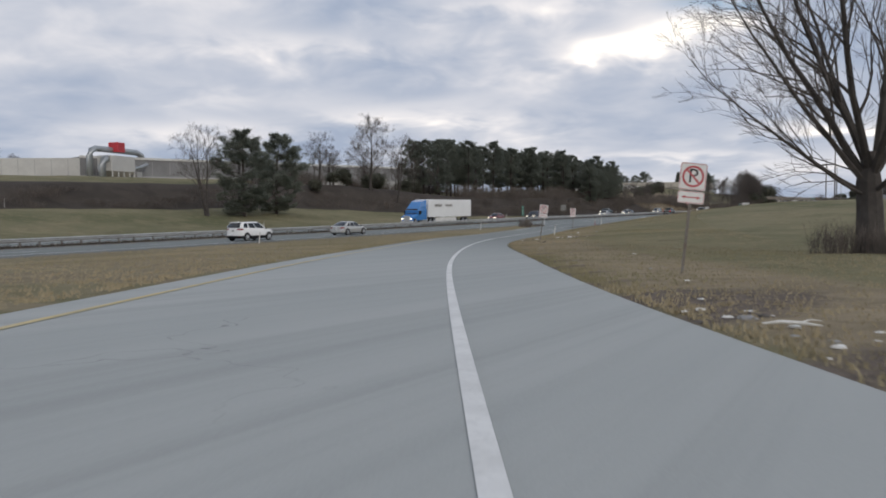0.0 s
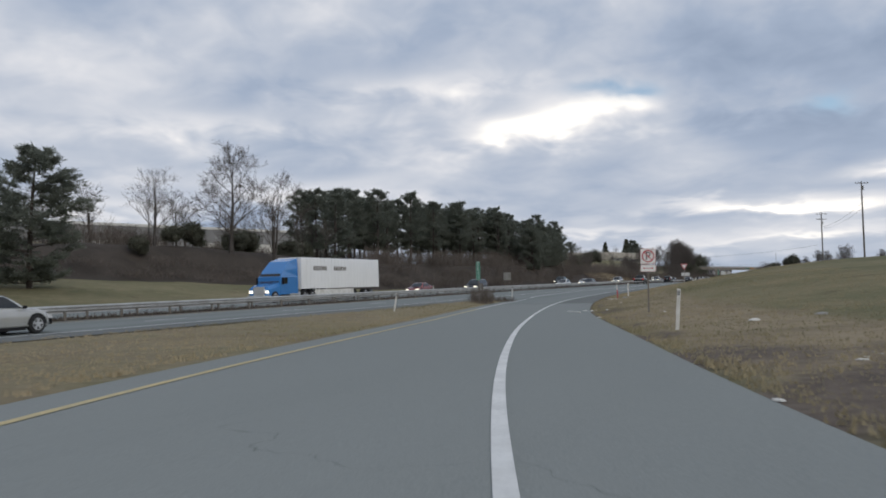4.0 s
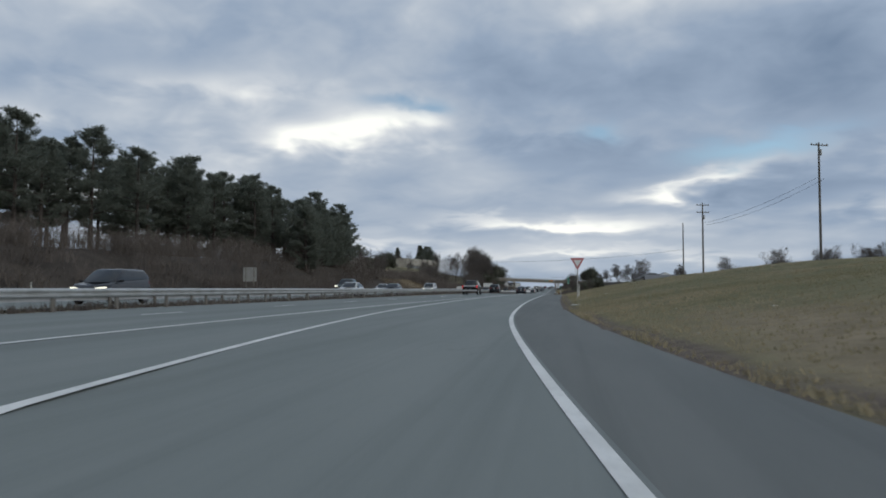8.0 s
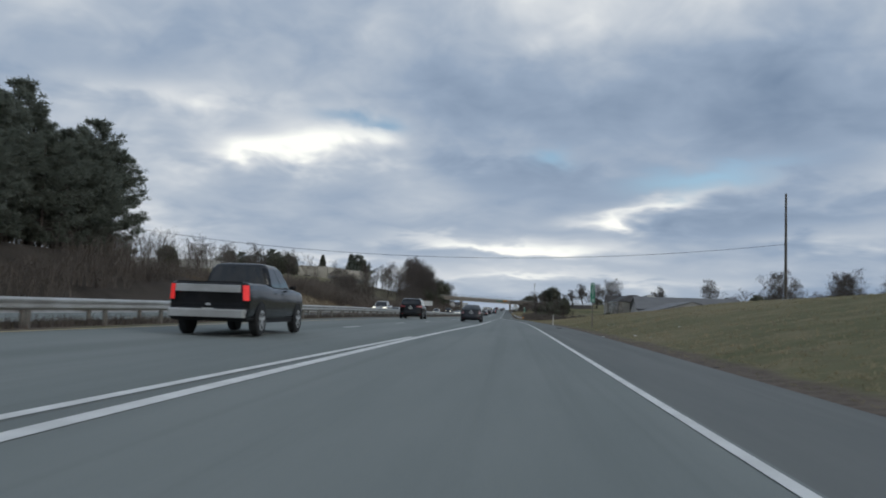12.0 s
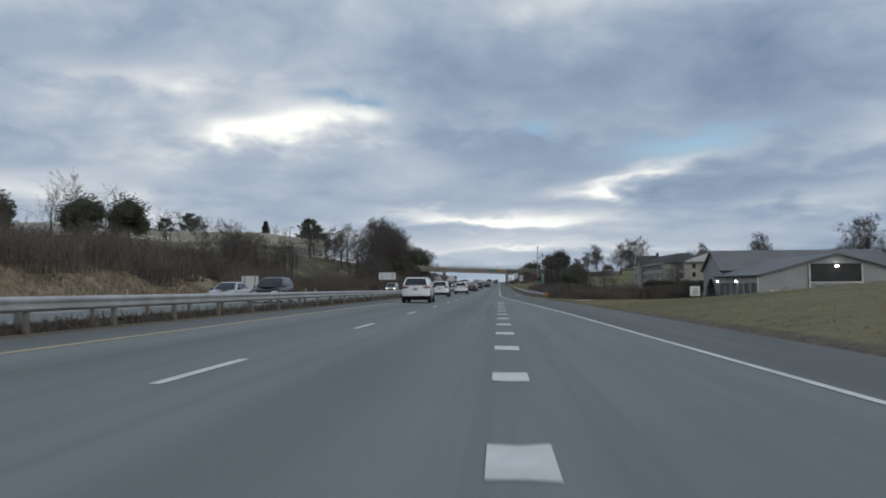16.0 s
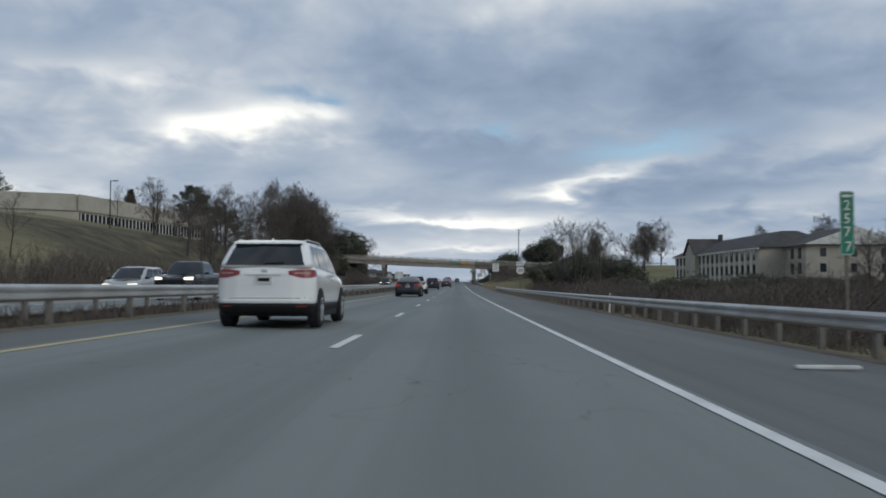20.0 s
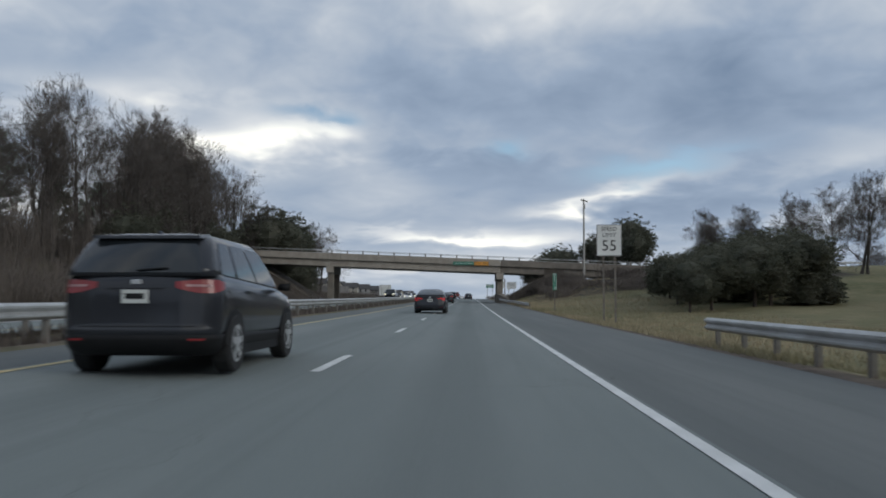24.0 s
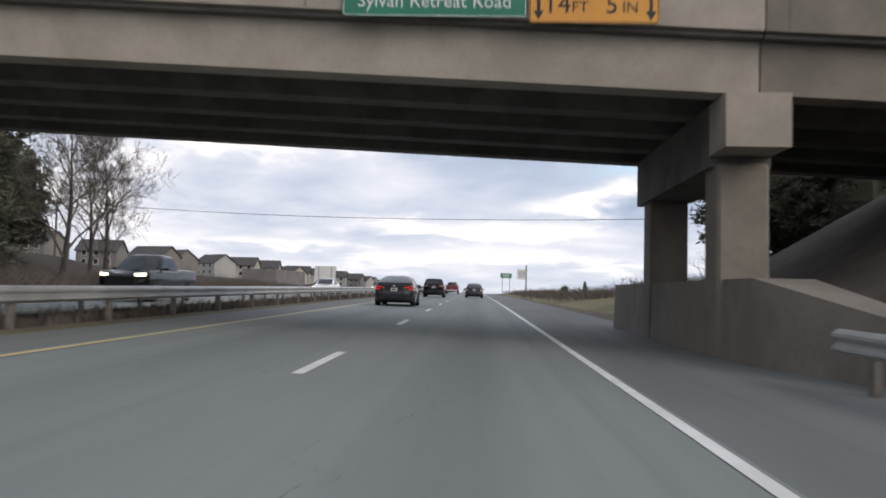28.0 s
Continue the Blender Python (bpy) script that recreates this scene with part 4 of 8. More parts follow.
for x, y, h, red, lean in ((21.2, -32.3, 1.05, False, 4), (12.7, 8.5, 1.15, False, 1), (12.1, 7.6, 1.15, True, -3), (8.15, 101.6, 1.2, False, 1), (6.3, 186.0, 1.0, False, 0),
                           (4.4, -55.0, 0.95, False, 8), (3.4, -12.0, 1.0, False, 10), (2.2, 13.0, 1.1, False, 3), (-25.2, -20.0, 1.1, False, 0), (-25.2, 60.0, 1.1, False, -4), (-25.0, 140.0, 1.1, False, 6),
                           (-24.8, 255.0, 1.1, False, 0), (-24.8, 300.0, 1.1, False, -3), (-24.8, 306.0, 1.1, False, 3), (-24.8, 312.0, 1.1, False, -4), (-66.0, -30.0, 1.4, False, 0), (5.4, 345.0, 1.0, False, 2)):
    delineator(x, y, h, "red and white flexible marker stake" if red else "white flexible delineator stake at the roadside", red, lean)

for x, y, w, h, z, rz in ((-26.2, 98.0, 1.4, 1.5, 1.5, 190), (-27.2, 290.2, 1.9, 1.5, 1.3, 178), (-27.5, 404.0, 4.2, 1.75, 3.1, 178), (-27.0, 666.0, 3.6, 3.2, 1.3, 178), (1.2, 8.2, 0.36, 0.36, 1.0, 185)):
    root = thing("sign_back", "bare aluminium back of a road sign on posts", "road sign", place(x, y, rz), "sign backs")
    for sx in (-w * 0.3, w * 0.3):
        sign_post(root, z + h, sx, 0.08)
    plate(root, w, h, z + h / 2, M_SIGN_BACK if y < 200 else M_SIGN_W, r=0.04)
hazard = thing("hazard_marker", "yellow and black hazard board at the rail end", "road sign", pose(5.5, 301.6, -1.15, 0, 0, 3))
sign_post(hazard, 1.0, 0, 0.05)
hp = plate(hazard, 0.40, 0.45, 0.62, M_SIGN_O, r=0.03)
def clip(poly, nx, nz, d):
    """The part of a polygon in x and z where nx * x + nz * z is below d."""
    out = []
    for (ax, az_), (bx, bz_) in zip(poly, poly[1:] + poly[:1]):
        fa, fb = nx * ax + nz * az_ - d, nx * bx + nz * bz_ - d
        if fa <= 0:
            out.append((ax, az_))
        if fa * fb < 0:
            t = fa / (fa - fb)
            out.append((ax + (bx - ax) * t, az_ + (bz_ - az_) * t))
    return out


for k in range(4):  # slanted stripes
    lo = 0.28 + k * 0.19
    poly = clip(clip([(-0.19, 0.41), (0.19, 0.41), (0.19, 0.83), (-0.19, 0.83)], -1, 1, lo + 0.095), 1, -1, -lo)
    if len(poly) > 2:
        part("stripe", Geo().prism(poly, -0.008, -0.005), M_SIGN_B, hp)


# ---- utility poles and lines ----
def utility_pole(x, y, h, arms, label, rz=0.0, braces=True, wood=M_WOODPOLE):
    root = thing("utility_pole", label, "utility pole", place(x, y, rz, -0.2), "utility poles")
    part("shaft", Geo().tube([(0, 0, -0.5), (0, 0, h * 0.5), (0, 0, h)], [0.17, 0.145, 0.11], 8), wood, root)
    for z in arms:
        a = part("crossarm", Geo().box(-1.25, 1.25, -0.16, -0.05, z - 0.07, z + 0.05), M_WOODPOLE, root)
        for k in (-1.1, -0.45, 0.45, 1.1):
            part("insulator", Geo().tube([(k, -0.1, z + 0.05), (k, -0.1, z + 0.13), (k, -0.1, z + 0.22)], [0.035, 0.06, 0.03], 6), M_SIGN_BACK, a)
    if braces and arms:
        part("transformer_bracket", Geo().tube([(0.28, 0, arms[-1] - 1.2), (0.28, 0, arms[-1] - 0.5)], 0.13, 8), M_SIGN_BACK, root)
    return root


utility_pole(36.6, 116.8, 14.7, (14.4,), "tall wooden utility pole with one crossarm", 25)
utility_pole(31.3, 166.0, 13.3, (12.9, 11.6), "wooden utility pole with two crossarms", 20)
utility_pole(32.4, 197.7, 12.5, (), "bare wooden utility pole", 0, False)
utility_pole(15.5, 539.7, 12.6, (12.3,), "pale grey utility pole beside the overpass", 60, True, M_PALEPOLE)
utility_pole(52.0, 130.0, 8.0, (), "thin wooden pole on the hill", 0, False)


def cable(a, b, sag, r=0.018):
    g = Geo()
    a, b = Vector(a), Vector(b)
    pts = [a.lerp(b, i / 24) - Vector((0, 0, sag * 4 * (i / 24) * (1 - i / 24))) for i in range(25)]
    g.tube(pts, r, 4)
    ob = part("overhead_cable", g, M_WIRE)
    return tagged(ob, "thin black overhead cable", "cable", "overhead cables")


pb = ground_at(31.3, 166.0)
cable((31.3, 166.0, pb + 9.5), (36.6, 116.8, ground_at(36.6, 116.8) + 10.5), 0.7)
cable((32.0, 166.0, pb + 9.2), (37.2, 116.8, ground_at(36.6, 116.8) + 10.2), 0.8)
utility_pole(-55.0, 198.0, 11.4 - ground_at(-55.0, 198.0), (), "bare wooden utility pole in a thicket", 0, False)
cable((-55.0, 198.0, 11.1), (32.4, 197.7, 9.3), 3.3, 0.02)
for px, py, ph in ((-60.0, 640.0, 13.2), (40.0, 600.0, 9.7)):
    utility_pole(px, py, ph - ground_at(px, py), (), "wooden utility pole beyond the overpass", 0, False)
cable((-60.0, 640.0, 13.0), (40.0, 600.0, 9.5), 1.6, 0.03)


# ---- trees and brush ----
def branch(g, p, d, length, r, depth, rng, up, spread, min_r, kids):
    """A limb with bends, and its smaller limbs."""
    pts, rad = [p], [r]
    steps = 4 if depth > 1 else 3
    q, dd = p.copy(), d.copy()
    for i in range(steps):
        dd = (dd + Vector((rng.uniform(-1, 1), rng.uniform(-1, 1), rng.uniform(-0.5, 1) * up)) * 0.22).normalized()
        q = q + dd * length / steps
        pts.append(q.copy())
        rad.append(max(r * (1 - 0.75 * (i + 1) / steps), min_r))
    g.tube(pts, rad, 5 if r > 0.06 else 3, False)
    if depth <= 0:
        for k in range(6):  # the finest twigs
            f = rng.uniform(0.2, 1.0) * steps
            i = min(int(f), steps - 1)
            base = pts[i].lerp(pts[i + 1], f - i)
            tip = base + (dd + Vector((rng.uniform(-1, 1), rng.uniform(-1, 1), rng.uniform(-0.4, 1)))).normalized() * length * rng.uniform(0.35, 0.8)
            w = dd.cross(Vector((rng.uniform(-1, 1), rng.uniform(-1, 1), 0.4))).normalized() * min_r * 0.55
            g.put([base - w, base + w, tip], [(0, 1, 2)])
        return
    for k in range(kids[0] + rng.randrange(kids[1])):
        f = rng.uniform(0.3, 1.0)
        i = min(int(f * steps), steps - 1)
        base = pts[i].lerp(pts[i + 1], f * steps - i)
        a = rng.uniform(0, 2 * math.pi)
        side = dd.cross(Vector((math.cos(a), math.sin(a), 0.3))).normalized()
        nd = (dd * (1 - spread) + side * spread + Vector((0, 0, up * 0.25))).normalized()
        branch(g, base, nd, length * rng.uniform(0.45, 0.72), max(r * 0.5 * (1.15 - f * 0.5), min_r), depth - 1, rng, up, spread, min_r, kids)


def bare_tree_mesh(h, seed, stems=1, spread=0.5, depth=4, kids=(3, 3), low=0.25, thick=0.020, min_r=0.011):
    """Trunk mesh and crown mesh of a leafless tree."""
    rng = random.Random(seed)
    trunk, crown = Geo(), Geo()
    for s in range(stems):
        d = Vector((rng.uniform(-0.22, 0.22) * (stems > 1) + rng.uniform(-0.05, 0.05), rng.uniform(-0.22, 0.22) * (stems > 1), 1)).normalized()
        p = Vector((rng.uniform(-0.4, 0.4) * (stems > 1), rng.uniform(-0.4, 0.4) * (stems > 1), -0.3))
        r0 = h * thick / (stems ** 0.35)
        pts, rad = [p], [r0 * 1.3]
        n_seg = 7
        for i in range(n_seg):
            d = (d + Vector((rng.uniform(-1, 1), rng.uniform(-1, 1), 0.6)) * 0.07).normalized()
            pts.append(pts[-1] + d * h * 0.92 / n_seg)
            rad.append(max(r0 * (1 - 0.9 * (i + 1) / n_seg), 0.02))
        trunk.tube(pts, rad, 7, False)
        n_l = int(11 / stems ** 0.5) + 3
        for k in range(n_l):
            f = low + (1 - low) * (k + rng.random() * 0.6) / n_l
            i = min(int(f * n_seg), n_seg - 1)
            base = pts[i].lerp(pts[i + 1], f * n_seg - i)
            a = k * 2.4 + rng.uniform(-0.5, 0.5)
            nd = Vector((math.cos(a) * spread * 1.5, math.sin(a) * spread * 1.5, 0.75 + 0.4 * f)).normalized()
            branch(crown, base, nd, h * rng.uniform(0.26, 0.42) * (1.15 - 0.6 * f), max(r0 * 0.42 * (1.1 - 0.7 * f), 0.02), depth - 1, rng, 0.5, spread, min_r, kids)
    return trunk.mesh("trunk", M_BARK), crown.mesh("crown", M_TWIG)


def fan_tree_mesh(seed, lead, limbs):
    """Broad old tree that forks low into many straight rising leaders, with long low limbs."""
    rng = random.Random(seed)
    trunk, crown = Geo(), Geo()
    trunk.tube([Vector((0, 0, -0.3)), Vector((0.02, 0, 0.4)), Vector((0, 0.03, 1.4)), Vector((-0.05, 0, 2.4)), Vector((-0.02, 0, 3.4))], [0.62, 0.46, 0.42, 0.40, 0.2], 10, False)
    for az, tilt, length, z0, r0, n_side in lead + limbs:
        a = radians(az)
        out = Vector((math.cos(a), math.sin(a), 0))
        p = Vector((0, 0, z0)) + out * 0.15
        r0 *= 0.72
        pts, rad, n_seg = [p], [r0], 8
        for i in range(n_seg):
            tl = radians(tilt * (1 - 0.25 * i / n_seg))
            d = (out * math.sin(tl) + Vector((0, 0, math.cos(tl))) + Vector((rng.uniform(-1, 1), rng.uniform(-1, 1), rng.uniform(-1, 1))) * 0.09).normalized()
            pts.append(pts[-1] + d * length / n_seg)
            rad.append(max(r0 * (1 - 0.93 * (i + 1) / n_seg), 0.012))
        trunk.tube(pts, rad, 6, False)
        for k in range(n_side):
            f = 0.16 + 0.84 * (k + rng.random()) / n_side
            i = min(int(f * n_seg), n_seg - 1)
            base = pts[i].lerp(pts[i + 1], f * n_seg - i)
            along = (pts[i + 1] - pts[i]).normalized()
            b = rng.uniform(0, 2 * math.pi)
            side = along.cross(Vector((math.cos(b), math.sin(b), 0.2))).normalized()
            nd = (along + side * rng.uniform(0.45, 0.8) + out * 0.15).normalized()
            branch(crown, base, nd, length * rng.uniform(0.2, 0.34) * (1.2 - 0.6 * f), max(rad[i] * 0.45, 0.014), 2, rng, 0.35, 0.36, 0.0055, (3, 2))
    return trunk.mesh("trunk", M_BARK), crown.mesh("crown", M_TWIG)


def tuft(g, p, size, rng, n=9, flat=0.6):
    """A spray of needles: narrow blades round a point."""
    for k in range(n):
        a, b = rng.uniform(0, 2 * math.pi), rng.uniform(-0.7, 0.9)
        d = Vector((math.cos(a) * math.cos(b), math.sin(a) * math.cos(b), math.sin(b) * flat)) * size * rng.uniform(0.6, 1.1)
        s = d.cross(Vector((rng.uniform(-1, 1), rng.uniform(-1, 1), rng.uniform(-1, 1)))).normalized() * size * 0.13
        g.put([p - s * 0.5, p + d * 0.55 + s, p + d, p + d * 0.55 - s], [(0, 1, 2, 3)])


def pine_mesh(h, seed, low=0.35, wid=0.26, dens=1.0, lobes=13):
    """Old pine: a bare lower trunk, whorls of long limbs that sweep up at the tips, each with fans of fine needles."""
    rng = random.Random(seed)
    trunk, crown = Geo(), Geo()
    lean = Vector((rng.uniform(-0.5, 0.5), rng.uniform(-0.5, 0.5), 0))
    axis_at = lambda f: Vector((lean.x * f * f, lean.y * f * f, h * f))
    trunk.tube([axis_at(f) for f in (-0.03, 0.2, 0.45, 0.7, 0.88, 0.985)], [h * 0.019, h * 0.016, h * 0.013, h * 0.008, h * 0.004, 0.02], 8, False)
    for k in range(5):  # dead stubs below the crown
        f, a = low * rng.uniform(0.45, 1.0), rng.uniform(0, 6.28)
        b = axis_at(f)
        trunk.tube([b, b + Vector((math.cos(a), math.sin(a), 0.1)) * rng.uniform(0.5, 1.6)], [0.035, 0.01], 3, False)
    side_bias = [rng.uniform(0.7, 1.15) for k in range(6)]
    f = low
    while f < 0.985:
        g_ = (f - low) / (1 - low)
        prof = min(1.0, 0.55 + g_ * 2.2) * (1 - g_ ** 2.4) ** 0.7 + 0.05
        for k in range(rng.choice((3, 4, 4, 5))):
            if rng.random() < 0.12:
                continue
            a = rng.uniform(0, 2 * math.pi)
            ln = h * wid * prof * rng.uniform(0.62, 1.12) * side_bias[int(a / 6.2832 * 6) % 6]
            base = axis_at(f + rng.uniform(-0.01, 0.01))
            d = Vector((math.cos(a), math.sin(a), 0))
            rise = rng.uniform(0.02, 0.30) + 0.45 * g_
            pts = [base, base + d * ln * 0.4 + Vector((0, 0, ln * rise * 0.25)), base + d * ln * 0.75 + Vector((0, 0, ln * rise * 0.6)), base + d * ln + Vector((0, 0, ln * rise * 1.15))]
            trunk.tube(pts, [0.055 * (1.2 - g_), 0.04 * (1.2 - g_), 0.022, 0.01], 3, False)
            side = Vector((-d.y, d.x, 0))
            for j in range(lobes):
                u = rng.uniform(0.28, 1.0) ** 0.8 * 3
                i = min(int(u), 2)
                c = pts[i].lerp(pts[i + 1], u - i)
                spread = ln * 0.24 * (1.25 - u / 3.4)
                q = c + side * rng.gauss(0, 1) * spread + d * rng.gauss(0, 0.06) * ln + Vector((0, 0, abs(rng.gauss(0.03, 0.05)) * ln))
                needles(crown, q, d, rng, 0.030 * h * rng.uniform(0.75, 1.25), 11)
        f += 0.60 / h / dens * rng.uniform(0.75, 1.25)
    for k in range(14):
        needles(crown, axis_at(rng.uniform(0.94, 1.0)), Vector((0, 0, 1)), rng, 0.03 * h, 11)
    return trunk.mesh("trunk", M_PBARK), crown.mesh("crown", M_NEEDLE)


def needles(g, p, d, rng, size, n):
    """A brush of narrow needle bundles that point out and up from a twig."""
    for k in range(n):
        e = (d * 0.6 + Vector((rng.gauss(0, 0.75), rng.gauss(0, 0.75), rng.gauss(0.35, 0.5)))).normalized() * size * rng.uniform(0.7, 1.3)
        s = e.cross(Vector((rng.uniform(-1, 1), rng.uniform(-1, 1), rng.uniform(-1, 1)))).normalized() * size * 0.085
        o = p + Vector((rng.gauss(0, 0.3), rng.gauss(0, 0.3), rng.gauss(0, 0.2))) * size
        g.put([o - s * 0.6, o + e * 0.6 - s, o + e, o + e * 0.6 + s, o + s * 0.6], [(0, 1, 2, 3, 4)])


def cone_mesh(h, seed, wid=0.3, mat=None):
    """A dense evergreen that reaches the ground."""
    rng = random.Random(seed)
    trunk, crown = Geo(), Geo()
    trunk.tube([(0, 0, -0.3), (0, 0, h * 0.9)], [h * 0.02, 0.02], 6, False)
    for k in range(620):
        f = rng.random() ** 0.8
        a = rng.uniform(0, 2 * math.pi)
        r = h * wid * (1 - f) ** 0.75 * rng.uniform(0.55, 1.1) * (0.8 + 0.2 * math.sin(a * 3 + seed))
        tuft(crown, Vector((math.cos(a) * r, math.sin(a) * r, h * (0.04 + 0.96 * f))), h * 0.06 * rng.uniform(0.6, 1.3), rng, 12, 0.9)
    return trunk.mesh("trunk", M_PBARK), crown.mesh("crown", mat or M_NEEDLE2)


def dome_mesh(h, seed, wid=0.42):
    """A broad evergreen of several rounded lobes."""
    rng = random.Random(seed)
    trunk, crown = Geo(), Geo()
    trunk.tube([(0, 0, -0.3), (0, 0, h * 0.8)], [h * 0.022, 0.03], 6, False)
    lobes = [(0, 0, h * 0.60, h * 0.38)] + [(math.cos(a) * h * wid * 0.5, math.sin(a) * h * wid * 0.5, h * rng.uniform(0.14, 0.66), h * rng.uniform(0.17, 0.31)) for a in [k * 0.8 + rng.uniform(-0.4, 0.4) for k in range(8)]]
    for cx, cy, cz, r in lobes:
        core = [[(cx + math.cos(t) * math.cos(p) * r * 0.6 * (1 + 0.12 * math.sin(3 * t + seed)), cy + math.sin(t) * math.cos(p) * r * 0.6, max(cz + math.sin(p) * r * 0.6, 0.02 * h)) for t in [2 * math.pi * i / 9 for i in range(9)]] for p in (-1.4, -0.8, -0.2, 0.4, 0.9, 1.4)]
        crown.loft(core)
        for k in range(210):
            a, b = rng.uniform(0, 2 * math.pi), math.asin(rng.uniform(-0.8, 1))
            q = r * rng.uniform(0.6, 1.0) * (1 + 0.13 * math.sin(5 * a + 3 * b + cx) * math.cos(4 * b + a))
            z = max(cz + math.sin(b) * q, h * 0.03)
            tuft(crown, Vector((cx + math.cos(a) * math.cos(b) * q * 0.95, cy + math.sin(a) * math.cos(b) * q * 0.95, z)), h * 0.045 * rng.uniform(0.6, 1.4), rng, 11, 0.9)
    return trunk.mesh("trunk", M_PBARK), crown.mesh("crown", M_NEEDLE2)


def brush_mesh(w, h, seed, n=150, mat=None):
    """A thicket of thin bare stems."""
    rng = random.Random(seed)
    g = Geo()
    for k in range(n):
        p = Vector((rng.uniform(-w, w), rng.uniform(-w, w) * 0.6, -0.2))
        hh = h * rng.uniform(0.45, 1.0)
        d = Vector((rng.gauss(0, 0.22), rng.gauss(0, 0.22), 1)).normalized()
        m = p + d * hh * 0.55 + Vector((rng.gauss(0, 0.06), rng.gauss(0, 0.06), 0)) * hh
        t = p + d * hh + Vector((rng.gauss(0, 0.13), rng.gauss(0, 0.13), 0)) * hh
        g.tube([p, m, t], [0.03, 0.02, 0.007], 3, False)
        for j in range(4):
            q = p.lerp(m, rng.uniform(0.5, 1)) if j < 2 else m.lerp(t, rng.random() * 0.8)
            e = q + Vector((rng.gauss(0, 0.22), rng.gauss(0, 0.22), rng.uniform(0.1, 0.4))) * hh
            g.tube([q, e], [0.014, 0.005], 3, False)
    return g.mesh("stems", mat or M_BRUSH)


TREE_KINDS = {
    "bare_a": [bare_tree_mesh(14.0, s, 1, 0.5, 4, (4, 3), 0.20) for s in (3, 8)],
    "bare_multi": [bare_tree_mesh(14.0, s, 3, 0.42, 4, (2, 3), 0.25) for s in (11, 17)],
    "bare_thin": [bare_tree_mesh(14.0, s, 1, 0.34, 3, (3, 3), 0.35, 0.013) for s in (21, 29, 33)],
    "bare_round": [bare_tree_mesh(10.0, s, 2, 0.60, 4, (5, 3), 0.12, 0.020, 0.009) for s in (41, 44)],
    "ramp_tree": [fan_tree_mesh(13, [(208, 33, 9.5, 2.5, 0.20, 17), (250, 24, 10.5, 2.8, 0.21, 16), (180, 20, 11.0, 3.0, 0.20, 16), (300, 34, 9.5, 2.6, 0.19, 14), (20, 28, 10.0, 2.7, 0.20, 14), (75, 34, 9.5, 2.5, 0.18, 14), (125, 30, 10.0, 2.7, 0.19, 15), (0, 6, 11.0, 3.0, 0.22, 16), (222, 43, 8.5, 2.3, 0.15, 14)],
                                 [(203, 57, 7.2, 2.0, 0.12, 11), (228, 64, 5.6, 1.9, 0.09, 8), (20, 60, 6.5, 2.1, 0.12, 9), (110, 58, 6.5, 2.0, 0.12, 9), (310, 60, 6.0, 2.0, 0.11, 9)])],
    "pine": [pine_mesh(17.0, s, lo, 0.25, 1.0, 15) for s, lo in ((5, 0.20), (6, 0.30), (7, 0.12), (8, 0.24))],
    "pine_full": [pine_mesh(14.0, s, 0.04, 0.34, 1.3, 26) for s in (51, 52)],
    "cone": [cone_mesh(8.0, s) for s in (61, 62)],
    "round_ever": [dome_mesh(8.0, s) for s in (71, 72, 73)],
}
TREE_LABEL = {"bare_a": "tall leafless deciduous tree with grey bark", "bare_multi": "leafless tree with several trunks", "bare_thin": "slender leafless tree in a thicket", "ramp_tree": "large leafless tree", "bare_round": "round-crowned leafless tree on a rise",
              "pine": "old dark green pine with a bare lower trunk", "pine_full": "dark green pine with low limbs", "cone": "dark green conical evergreen tree", "round_ever": "broad dark green evergreen tree"}
tree_rng = random.Random(77)
CROWN_TOP = {}


def tree(kind, x, y, h, label="", group="", rz=None, sxy=1.0, dz=0.0, variant=None):
    tm, cm = TREE_KINDS[kind][tree_rng.randrange(len(TREE_KINDS[kind])) if variant is None else variant]
    ref = max(v.co.z for v in cm.vertices) if cm.name not in CROWN_TOP else CROWN_TOP[cm.name]
    CROWN_TOP[cm.name] = ref
    s = h / ref
    m = place(x, y, tree_rng.uniform(0, 360) if rz is None else rz, dz) @ Matrix.Diagonal((s * sxy, s * sxy, s, 1))
    root = thing("pine_tree" if "pine" in kind else "evergreen_tree" if kind in ("cone", "round_ever") else "bare_tree", label or TREE_LABEL[kind], "tree", m, group)
    part("trunk", tm, None, root)
    part("crown", cm, None, root)
    return root


# the big tree by the ramp
tree("ramp_tree", 49.0, -73.4, 18.2, "large leafless tree with wide low limbs beside the ramp", rz=0, variant=0)
# pair of pines with a bare tree beside them on the grass field
tree("bare_multi", -45.0, -10.0, 15.5, "leafless tree standing against the field pines", sxy=1.15)
tree("bare_multi", -47.5, 0.0, 15.0, "leafless tree behind the field pines")
tree("pine_full", -43.0, -4.0, 14.4, "dark pine in a pair on the grass field", "field pines", variant=0, sxy=1.15)
tree("pine_full", -43.4, 4.4, 14.0, "dark pine in a pair on the grass field", "field pines", variant=1, sxy=1.2)
tree("bare_multi", -66.0, 47.0, 13.0, sxy=1.3)
tree("bare_a", -55.3, 51.6, 18.0, variant=1, sxy=1.25)
tree("bare_multi", -50.0, 54.5, 16.0, sxy=1.35)
tree("bare_thin", -70.0, 50.0, 11.0)
for x, y, h in ((-70, 30, 9), (-74, 42, 10), (-71, 58, 11), (-76, 66, 10), (-70, 72, 9), (-74, 100, 11), (-66, 64, 8), (-78, 86, 12)):
    tree("bare_multi", x, y, h, "leafless tree in the scrub before the factory", "scrub trees", sxy=1.2)
